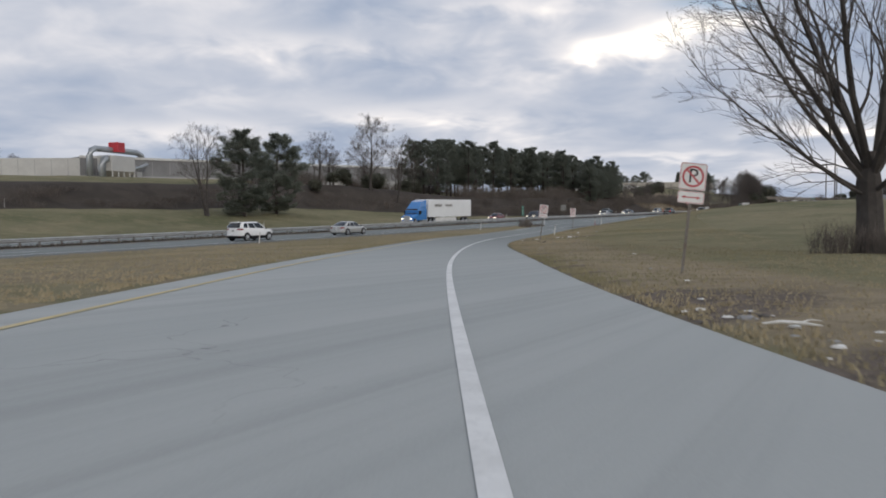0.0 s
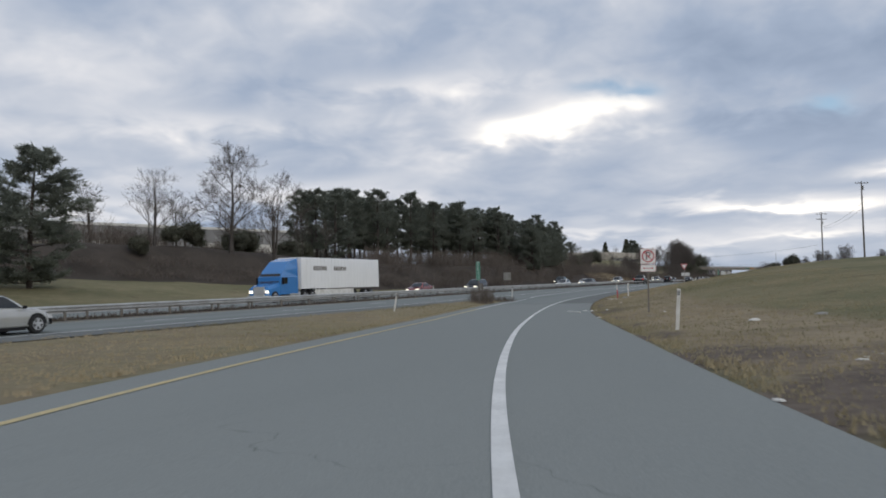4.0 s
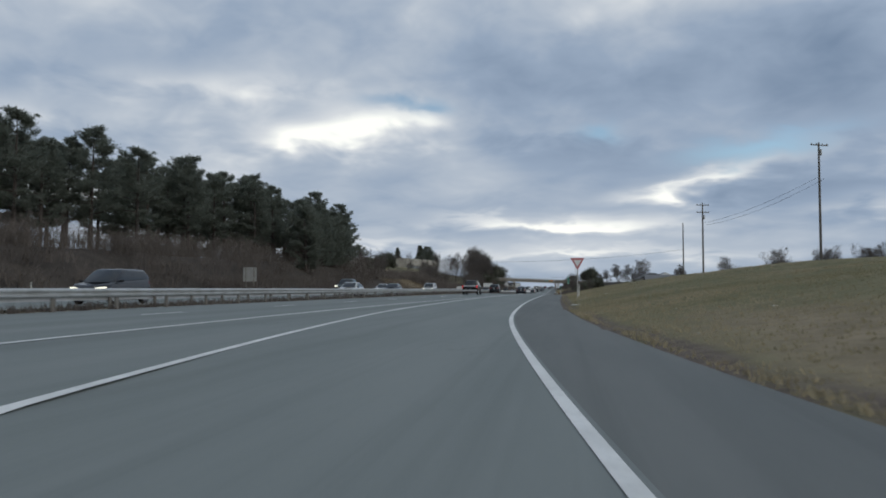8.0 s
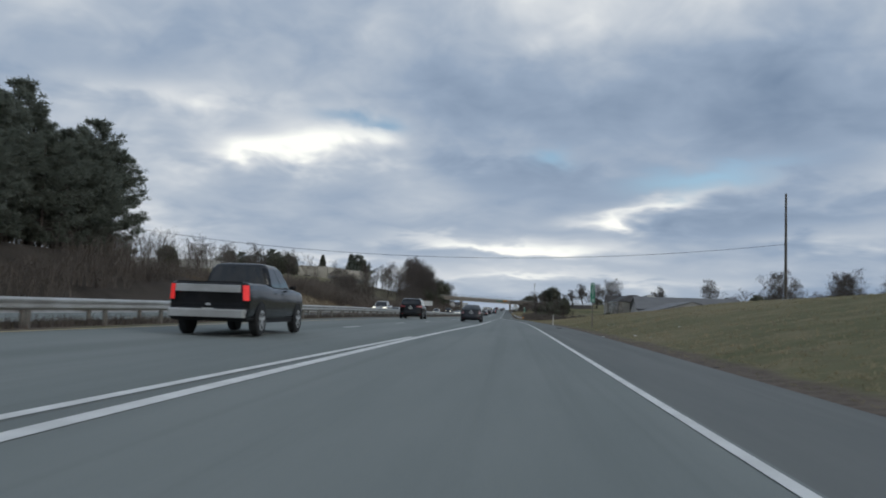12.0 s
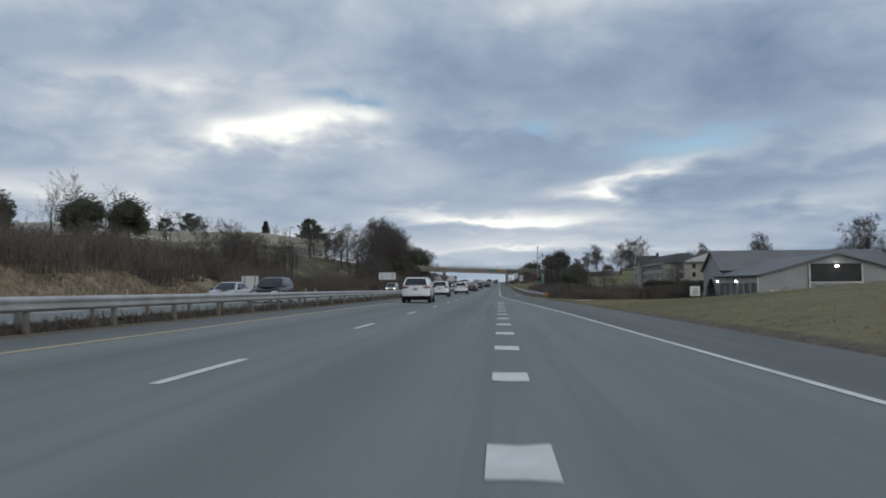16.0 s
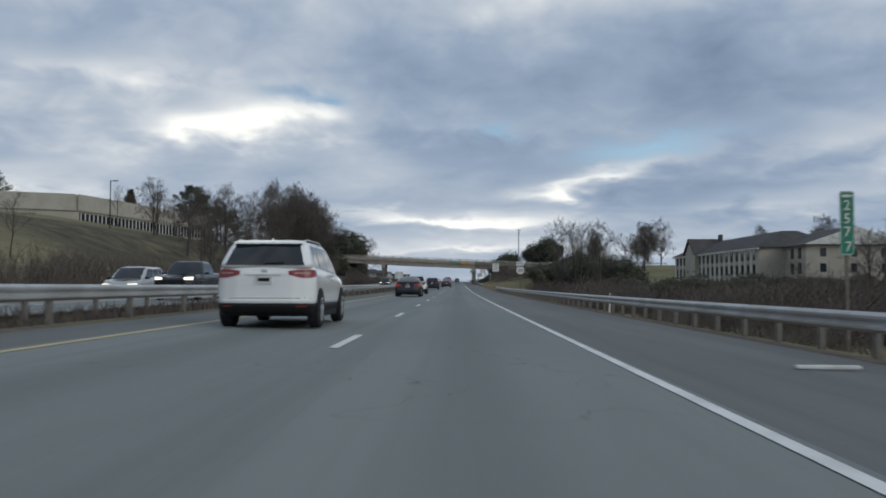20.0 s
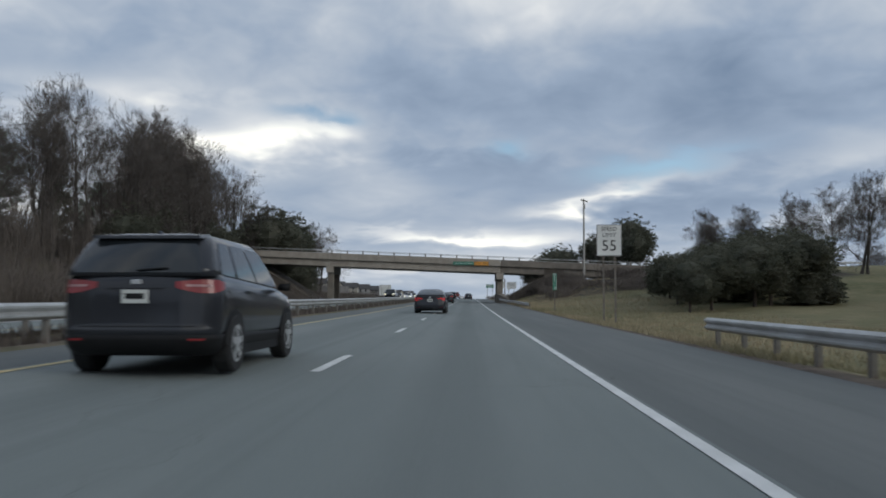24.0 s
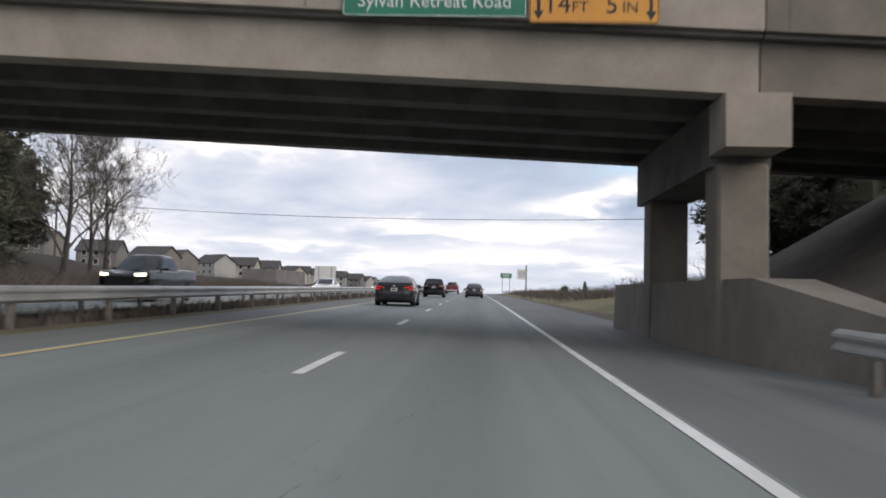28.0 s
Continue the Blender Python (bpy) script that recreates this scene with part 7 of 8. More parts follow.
car("fastback", P_GREY, -3.95, 466.4, 0, "dark grey fastback crossing the lane line with lit tail lamps", tail=True)
car("suv", P_GREY, near, 427.0, 0, "dark grey crossover in the passing lane")
car("fastback", P_GREY, -4.6, 524.5, 0, "dark grey fastback near the lane line with lit tail lamps", tail=True)
car("fastback", P_GREY, near, 568.3, 0, "dark grey fastback with lit red tail lamps", tail=True)
car("suv", P_GREY, opp_in, 463.0, 180, "dark grey crossover with lit head lamps", lit=True)
car("pickup", P_BLACK, opp_in, 562.0, 180, "black pickup with lit amber head lamps", "pickup_truck", lit=True)
car("sedan", P_WHITE, opp_in, 604.0, 180, "white sedan with lit head lamps", lit=True)
car("sedan", P_GREY, opp_out, 622.0, 180, "grey sedan in the outer opposite lane", lit=True)
car("hatch", P_GREY, -1.83, 613.0, 0, "grey hatchback ahead in the slow lane")
car("suv", P_BLACK, near, 605.0, 0, "black crossover ahead in the passing lane")
car("pickup", P_RED, near, 665.0, 0, "dark red pickup far ahead in the passing lane", "pickup_truck")
far = random.Random(12)
for k in range(16):
    o = far.random() < 0.6
    car(far.choice(("suv", "sedan", "suv")), far.choice((P_WHITE, P_SILVER, P_GREY, P_BLACK, P_GOLD)), far.choice((opp_in, opp_out)) if o else far.choice((-1.83, near)), 680 + k * 22 + far.uniform(-6, 6), 180 if o else 0,
        "oncoming car with lit head lamps far away" if o else "car far ahead on the highway", lit=o, detail=False)


def semi(x, y):
    """A tractor with sleeper and a long box trailer; its nose looks along -y."""
    root = thing("semi_truck", "blue tractor with a long white box trailer in the opposite lanes", "truck", pose(x, y, float(road_z(x, y)), 0, 0, 180), "traffic")
    hood = Geo().loft([[(-1.0, 8.7, 0.5), (1.0, 8.7, 0.5), (1.0, 8.75, 1.15), (0.85, 8.6, 1.45), (-0.85, 8.6, 1.45), (-1.0, 8.75, 1.15)], [(-1.15, 7.2, 0.5), (1.15, 7.2, 0.5), (1.15, 7.2, 1.4), (1.0, 7.2, 1.75), (-1.0, 7.2, 1.75), (-1.15, 7.2, 1.4)]])
    part("hood", hood, P_BLUE, root)
    cab = Geo().loft([[(-1.18, 7.25, 0.6), (1.18, 7.25, 0.6), (1.18, 7.2, 1.75), (-1.18, 7.2, 1.75)], [(-1.2, 7.15, 1.7), (1.2, 7.15, 1.7), (1.2, 7.1, 1.8), (-1.2, 7.1, 1.8)]])
    body = Geo()
    for a, b, za, zb in ((4.3, 7.2, 0.7, 2.3),):
        body.box(-1.2, 1.2, a, b, za, zb, 0.05)
    part("cab", body, P_BLUE, root)
    part("roof_fairing", Geo().loft([[(-1.15, 7.05, 2.3), (1.15, 7.05, 2.3), (1.15, 4.3, 2.3), (-1.15, 4.3, 2.3)], [(-1.1, 6.55, 2.85), (1.1, 6.55, 2.85), (1.15, 4.3, 3.0), (-1.15, 4.3, 3.0)], [(-1.0, 5.6, 3.65), (1.0, 5.6, 3.65), (1.1, 4.35, 3.95), (-1.1, 4.35, 3.95)]]), P_BLUE, root)
    part("windshield", Geo().loft([[(-1.08, 7.23, 1.78), (1.08, 7.23, 1.78), (1.08, 7.12, 1.78), (-1.08, 7.12, 1.78)], [(-1.0, 6.98, 2.55), (1.0, 6.98, 2.55), (1.0, 6.9, 2.55), (-1.0, 6.9, 2.55)]]), M_GLASSCAR, root)
    for s in (-1, 1):
        part("side_window", Geo().box(*sorted((s * 1.19, s * 1.215)), 6.1, 6.95, 1.65, 2.2), M_GLASSCAR, root)
        part("mirror", Geo().box(*sorted((s * 1.25, s * 1.5)), 6.95, 7.05, 1.6, 2.2, 0.02), M_TRIM, root)
        part("fuel_tank", Geo().tube([(s * 0.9, 4.0, 0.7), (s * 0.9, 5.7, 0.7)], 0.32, 10), M_STEEL, root)
        part("head_lamp", Geo().box(*sorted((s * 0.65, s * 1.0)), 8.62, 8.80, 0.85, 1.08, 0.02), M_HEAD_ON, root)
        part("side_skirt", Geo().box(*sorted((s * 1.2, s * 1.24)), -6.0, 1.5, 0.45, 1.05), M_LITTER, root)
        for yw in (7.9, 3.2, 1.95, -8.6, -9.85):
            wheel(root, s * 1.0, yw, 0.5, 0.5 if yw < 7 else 0.3)
    part("grille", Geo().box(-0.55, 0.55, 8.66, 8.79, 0.65, 1.4, 0.02), M_STEEL, root)
    part("bumper", Geo().box(-1.15, 1.15, 8.55, 8.9, 0.3, 0.65, 0.05), M_STEEL, root)
    part("chassis", Geo().box(-0.5, 0.5, 1.2, 7.0, 0.55, 0.95), M_TRIM, root)
    trailer = part("trailer", Geo().box(-1.29, 1.29, -11.6, 3.9, 1.15, 4.05, 0.03), P_WHITE, root, "white ribbed box trailer")
    for k in range(24):
        for s in (-1, 1):
            part("rib", cached(("rib", s), lambda: fix_normals(Geo().box(*sorted((s * 1.291, s * 1.305)), -0.03, 0.03, 1.2, 4.0).mesh("rib", P_WHITE))), None, trailer, at=pose(0, -11.3 + k * 0.65, 0))
    g = Geo()
    for k in range(7):
        g.box(-1.312, -1.306, -2.2 - k * 0.36, -1.95 - k * 0.36, 2.85, 3.25)
        g.box(-1.312, -1.306, 1.6 - k * 0.36, 1.85 - k * 0.36, 2.85, 3.25)
    part("lettering_bars", g, M_POST, trailer)
    part("underride_bar", Geo().box(-1.2, 1.2, -11.5, -11.4, 0.5, 0.62), M_STEEL, root)
    return root


semi(opp_out + 0.4, 15.5)

# ---- buildings ----
M_WALL_W = material("pale_metal_cladding", (0.56, 0.55, 0.52), 0.6, second=(0.48, 0.47, 0.45), scale=0.15)
M_WALL_G = material("grey_metal_cladding", (0.37, 0.365, 0.355), 0.6, second=(0.32, 0.317, 0.31), scale=0.15)
M_WALL_T = material("tan_stucco", (0.42, 0.39, 0.335), 0.85, second=(0.36, 0.335, 0.29), scale=0.4, bump=0.1)
M_ROOF_D = material("dark_shingle_roof", (0.055, 0.052, 0.052), 0.9, second=(0.075, 0.07, 0.068), scale=0.8, bump=0.3)
M_ROOF_G = material("grey_metal_roof", (0.16, 0.16, 0.162), 0.6, 0.0, second=(0.135, 0.135, 0.138), scale=0.3)
M_PANE = material("window_glass", (0.03, 0.035, 0.042), 0.08, spec=0.6)
M_DOOR = material("roller_door_grey", (0.16, 0.16, 0.165), 0.6)
M_DUCT = material("galvanized_duct", (0.40, 0.42, 0.43), 0.4, 0.5, second=(0.33, 0.35, 0.36), scale=0.3)
M_REDBOX = material("red_panel", (0.50, 0.04, 0.05), 0.5)
M_FRAME = material("white_window_frame", (0.66, 0.65, 0.62), 0.6)
M_LAMP_ON = material("lit_wall_lamp", (0.9, 0.9, 0.85), 0.4, emit=(1.0, 0.95, 0.85, 8.0))


M_HOUSE = material("weathered_siding", (0.20, 0.185, 0.175), 0.8, second=(0.15, 0.14, 0.135), scale=0.3)


def wall_block(root, p, q, depth, z0, z1, mat, name="wall", label=""):
    """A block whose front runs from p to q on the plan, with its bulk to the left of that line."""
    p, q = Vector((*p, 0)), Vector((*q, 0))
    u = (q - p).normalized()
    n_ = Vector((-u.y, u.x, 0)) * depth
    ring = [p, q, q + n_, p + n_]
    return part(name, Geo().loft([[(a.x, a.y, z0) for a in ring], [(a.x, a.y, z1) for a in ring]]), mat, root, label)


def on_wall(p, q, s0, s1, z0, z1, out0, out1):
    """A box on the front of the wall from p to q, from s0 to s1 along it."""
    p, q = Vector((*p, 0)), Vector((*q, 0))
    u = (q - p).normalized()
    n_ = Vector((u.y, -u.x, 0))
    ring = [p + u * s + n_ * o for s, o in ((s0, out0), (s1, out0), (s1, out1), (s0, out1))]
    return Geo().loft([[(a.x, a.y, z0) for a in ring], [(a.x, a.y, z1) for a in ring]])


def factory():
    root = thing("factory", "long pale metal-clad factory with a darker base and flat roof", "industrial building")
    a, b = (-129.4, 32.6), (-96.0, 150.0)
    # the long wall is a darker grey than the wing
    wall_block(root, a, b, 60, 6.0, 16.2, material("mid_grey_cladding", (0.235, 0.235, 0.24), 0.7, second=(0.19, 0.188, 0.19), scale=0.15))
    part("parapet", on_wall(a, b, -0.1, 122.2, 15.9, 16.5, 0.003, 0.25), M_FRAME, root)
    part("base_band", on_wall(a, b, 0, 122, 6.0, 11.6, 0.003, 0.12), M_WALL_G, root)
    c = (-160.0, 12.0)
    wall_block(root, c, a, 60, 6.0, 15.9, M_WALL_W, "wing")
    for k in range(9):
        part("wall_joint", on_wall(c, a, 2 + k * 4.0, 2.12 + k * 4.0, 9.0, 15.6, 0.004, 0.05), M_WALL_G, root)
    for k in range(24):
        part("wall_joint", on_wall(a, b, 4 + k * 5.0, 4.12 + k * 5.0, 11.7, 15.8, 0.004, 0.05), M_WALL_G, root)
    for s, w in ((52, 5), (64, 5), (80, 6), (96, 6), (110, 5)):
        d = part("loading_door", on_wall(a, b, s, s + w, 8.8, 12.6, 0.125, 0.2), M_LITTER, root)
    part("vent", on_wall(c, a, 12, 14.5, 13.6, 14.5, 0.05, 0.6), M_WALL_G, root)
    return root


factory()


def ducts():
    root = thing("dust_collector", "galvanized filter house with looping ducts on a steel frame", "industrial plant", pose(-121.5, 36.8, 0, 0, 0, 106))
    # local x runs along the wall, y points towards it
    part("filter_house", Geo().box(-4.5, 5.5, -2.0, 2.0, 12.4, 16.2, 0.1), M_WALL_W, root)
    part("hopper", Geo().loft([[(-4.5, -2, 12.4), (5.5, -2, 12.4), (5.5, 2, 12.4), (-4.5, 2, 12.4)], [(-3, -0.8, 10.8), (4, -0.8, 10.8), (4, 0.8, 10.8), (-3, 0.8, 10.8)]]), M_WALL_T, root)
    for x in (-4, -1.6, 0.8, 3.2, 5.2):
        for y in (-1.8, 1.8):
            part("leg", Geo().box(x - 0.12, x + 0.12, y - 0.12, y + 0.12, 8.6, 12.4), M_FRAME, root)
    part("red_silo_top", Geo().box(-1.0, 2.0, -1.5, 1.2, 17.2, 19.6, 0.1), M_REDBOX, root, "red box on top of the filter")
    part("main_duct", Geo().tube([(-9.5, 0.5, 9.0), (-9.5, 0.5, 15.8), (-8.7, 0.5, 17.2), (-7.2, 0.5, 17.7), (10.0, 0.5, 17.7), (12.2, 0.5, 17.0), (13.2, 0.5, 15.4), (12.4, 0.5, 13.8)], 0.75, 10), M_DUCT, root, smooth=True)
    part("branch_duct", Geo().tube([(-6.6, -0.8, 9.0), (-6.6, -0.8, 13.6), (-6.0, -0.8, 15.0), (-4.4, -0.8, 15.4)], 0.85, 10), M_DUCT, root, smooth=True)
    part("outlet_duct", Geo().tube([(3.0, -1.5, 13.0), (8.0, -1.5, 13.6), (11.5, -1.5, 14.6)], 0.5, 8), M_DUCT, root, smooth=True)
    part("fan_box", Geo().box(7.0, 9.4, -1.5, 1.0, 10.4, 12.6, 0.1), M_WALL_G, root)


ducts()


def office():
    root = thing("office_building", "long two-tone flat-roofed office with a strip of windows", "office building")
    a, b = (-80.0, 474.0), (-70.0, 530.0)
    wall_block(root, a, b, 45, 8.0, 18.2, M_WALL_T)
    part("window_band", on_wall(a, b, 0.6, 56.0, 12.2, 14.6, 0.003, 0.05), M_PANE, root)
    for k in range(38):
        part("mullion", on_wall(a, b, 0.9 + k * 1.47, 1.15 + k * 1.47, 12.2, 14.6, 0.052, 0.16), M_FRAME, root)
    part("fascia", on_wall(a, b, -0.2, 57.0, 15.0, 18.4, 0.06, 0.35), M_WALL_T, root)
    c = (-128.0, 452.0)
    wall_block(root, c, a, 30, 8.0, 18.1, M_WALL_T, "wing")
    for k in range(5):
        part("window", on_wall(c, a, 6 + k * 9.0, 9 + k * 9.0, 12.6, 14.2, 0.003, 0.08), M_PANE, root)
    part("fascia", on_wall(c, a, 0, 52.5, 15.0, 18.4, 0.06, 0.35), M_WALL_T, root)


office()


def lot_lamp(x, y, top):
    root = thing("lot_lamp", "dark steel car park lamp with a flat head", "street lamp", place(x, y, 0), "car park lamps")
    z = top - ground_at(x, y)
    part("pole", Geo().tube([(0, 0, -0.3), (0, 0, z)], [0.11, 0.08], 8), M_TRIM, root)
    part("arm", Geo().box(-0.05, 0.9, -0.05, 0.05, z - 0.12, z - 0.02), M_TRIM, root)
    part("lamp_head", Geo().box(0.5, 1.3, -0.22, 0.22, z - 0.14, z + 0.02, 0.03), M_TRIM, root)


for lx, ly in ((-64, 452), (-62, 470), (-61, 489), (-60, 505)):
    lot_lamp(lx, ly, 18.5)
wh = thing("warehouse", "low pale warehouse with two small vents on the hillside", "warehouse")
wall_block(wh, (-101.0, 380.0), (-101.0, 448.0), 40, 8.0, 15.2, M_WALL_W)
part("parapet", on_wall((-101.0, 380.0), (-101.0, 448.0), -0.2, 68.2, 14.9, 15.5, 0.003, 0.3), M_FRAME, wh)
for s in (30, 34):
    part("vent", on_wall((-101.0, 380.0), (-101.0, 448.0), s, s + 1.6, 13.6, 14.3, 0.01, 0.3), M_TRIM, wh)
for k in range(13):
    part("wall_joint", on_wall((-101.0, 380.0), (-101.0, 448.0), 3 + k * 5.0, 3.1 + k * 5.0, 9.0, 14.9, 0.004, 0.05), M_WALL_G, wh)


def gable(root, x0, x1, y0, y1, z0, eave, ridge, along, wall, roof, over=0.5):
    """A gabled block, its ridge along x or y."""
    part("wall", Geo().box(x0, x1, y0, y1, z0, eave), wall, root)
    g, r = [], Geo()
    if along == "x":
        ym = (y0 + y1) / 2
        for x in (x0, x1 - 0.02):
            g.append(Geo().loft([[(x, y0, eave), (x, y1, eave), (x, ym, ridge - 0.05)], [(x + 0.02, y0, eave), (x + 0.02, y1, eave), (x + 0.02, ym, ridge - 0.05)]]))
        k = (ridge - eave) / (ym - y0)
        for s, ye in ((-1, y0), (1, y1)):
            r.loft([[(x0 - over, ye + s * over, eave - k * over), (x0 - over, ym, ridge), (x0 - over, ym, ridge + 0.2), (x0 - over, ye + s * over, eave - k * over + 0.2)], [(x1 + over, ye + s * over, eave - k * over), (x1 + over, ym, ridge), (x1 + over, ym, ridge + 0.2), (x1 + over, ye + s * over, eave - k * over + 0.2)]])
    else:
        xm = (x0 + x1) / 2
        for y in (y0, y1 - 0.02):
            g.append(Geo().loft([[(x0, y, eave), (x1, y, eave), (xm, y, ridge - 0.05)], [(x0, y + 0.02, eave), (x1, y + 0.02, eave), (xm, y + 0.02, ridge - 0.05)]]))
        k = (ridge - eave) / (xm - x0)
        for s, xe in ((-1, x0), (1, x1)):
            r.loft([[(xe + s * over, y0 - over, eave - k * over), (xm, y0 - over, ridge), (xm, y0 - over, ridge + 0.2), (xe + s * over, y0 - over, eave - k * over + 0.2)], [(xe + s * over, y1 + over, eave - k * over), (xm, y1 + over, ridge), (xm, y1 + over, ridge + 0.2), (xe + s * over, y1 + over, eave - k * over + 0.2)]])
    for piece in g:
        part("gable_end", piece, wall, root)
    part("roof", r, roof, root)


def storage():
    root = thing("metal_hall", "grey metal hall with roller doors, wide wing and lit wall lamps", "commercial building")
    gable(root, 40.9, 72.0, 357.8, 371.6, -3.0, 3.0, 6.6, "x", M_WALL_G, M_ROOF_G)
    gable(root, 39.9, 62.8, 332.0, 358.3, -3.0, 1.75, 4.9, "y", M_WALL_G, M_ROOF_G)
    for s in (-1, 1):  # where the wing's roof runs into the hall's
        top = [(51.35, 358.8, 5.1), (51.35, 362.0, 5.1), (51.35 + s * 5.3, 358.8, 3.65)]
        part("roof_valley", Geo().loft([top, [(x, y, z - 0.3) for x, y, z in top]]), M_ROOF_G, root)
    part("door_header", Geo().box(39.6, 39.9, 332.0, 355.3, 0.5, 1.55), M_WALL_G, root)
    for k in range(7):
        y = 332.0 + k * 3.75
        part("pier", Geo().box(39.6, 39.9, y, y + 0.75, -3.0, 0.5), M_WALL_G, root)
    for k in range(6):
        y = 332.75 + k * 3.75
        door = part("roller_door", Geo().box(39.83, 39.897, y, y + 3.0, -3.0, 0.5), M_DOOR, root)
        for z in (-2.2, -1.5, -0.8, -0.1):
            part("rib", Geo().box(39.80, 39.83, y + 0.05, y + 2.95, z, z + 0.07), M_DOOR, door)
    part("gutter", Geo().box(39.2, 39.38, 331.4, 356.0, 1.5, 1.66), M_TRIM, root)
    part("gutter", Geo().box(40.35, 42.6, 357.05, 357.25, 2.62, 2.8), M_TRIM, root)
    for x, y, za, zb in ((39.5, 331.85, -2.6, 1.5), (40.75, 357.6, 1.6, 2.7)):
        part("downpipe", Geo().tube([(x, y, za), (x, y, zb)], 0.09, 6), M_LITTER, root, "white downpipe")
    for y in (343.0, 355.0):
        lamp = part("wall_lamp", Geo().tube([(39.3, y, 0.72), (39.3, y, 1.0)], 0.13, 8), M_LAMP_ON, root, "lit wall lamp")
        part("bracket", Geo().box(39.3, 39.6, y - 0.04, y + 0.04, 1.0, 1.06), M_TRIM, lamp)
    # no recess here: the bay's shade is a dark sheet on the wall
    bay = part("open_bay", Geo().box(47.4, 55.1, 331.93, 331.997, 0.65, 3.45), material("bay_shade", (0.032, 0.032, 0.034), 0.8, second=(0.045, 0.043, 0.042), scale=0.6), root, "flat dark panel for the shade of the open bay, with white trim")
    for x in (47.3, 55.1):
        part("trim", Geo().box(x - 0.1, x + 0.1, 331.8, 331.93, -2.6, 3.4), M_LITTER, bay)
    part("trim", Geo().box(47.4, 55.0, 331.8, 331.92, 0.45, 0.68), M_LITTER, bay)
    part("wall_lamp", Geo().tube([(51.3, 331.7, 2.95), (51.3, 331.7, 3.2)], 0.26, 8), M_LAMP_ON, root, "lit wall lamp")
    for x in (48.2, 50.6):
        part("low_door", Geo().box(x, x + 1.3, 331.9, 331.997, -2.8, 0.2), M_DOOR, root)
        part("door_frame", Geo().box(x - 0.1, x + 1.4, 331.93, 331.997, 0.2, 0.32), M_LITTER, root)


storage()
fence = thing("white_fence", "low white board fence with a bare shrub before the hall", "fence")
for k in range(4):
    part("board", Geo().box(40.6 + k * 1.1, 41.62 + k * 1.1, 329.4, 329.46, -2.4, -0.45 - 0.06 * (k % 2)), M_LITTER, fence)
    part("post", Geo().box(40.55 + k * 1.1, 40.63 + k * 1.1, 329.46, 329.54, -2.4, -0.4), M_LITTER, fence)
tree("bare_multi", 42.6, 328.6, 2.2, "small leafless shrub before a white board fence", rz=40, variant=0, sxy=1.3)
tree("cone", 38.6, 356.6, 3.6, "dark young evergreen beside the metal hall", rz=0, variant=0, sxy=1.2)
tree("round_ever", 36.2, 358.6, 2.9, "dark evergreen shrub beside the metal hall", rz=0, variant=0, sxy=1.2)
board_z = -0.5 - ground_at(27.2, 319.7)
board = thing("notice_board", "white notice board with a dark print on two posts", "sign", place(27.2, 319.7, 10))
for sx in (-0.5, 0.5):
    sign_post(board, board_z + 0.6, sx, 0.1)
bp = plate(board, 1.45, 1.35, board_z, M_SIGN_W, r=0.04)
for k in range(4):
    part("bar", Geo().box(-0.5 + 0.1 * k, 0.55 - 0.05 * k, -0.009, -0.005, board_z - 0.45 + k * 0.24, board_z - 0.37 + k * 0.24), M_TRIM, bp)


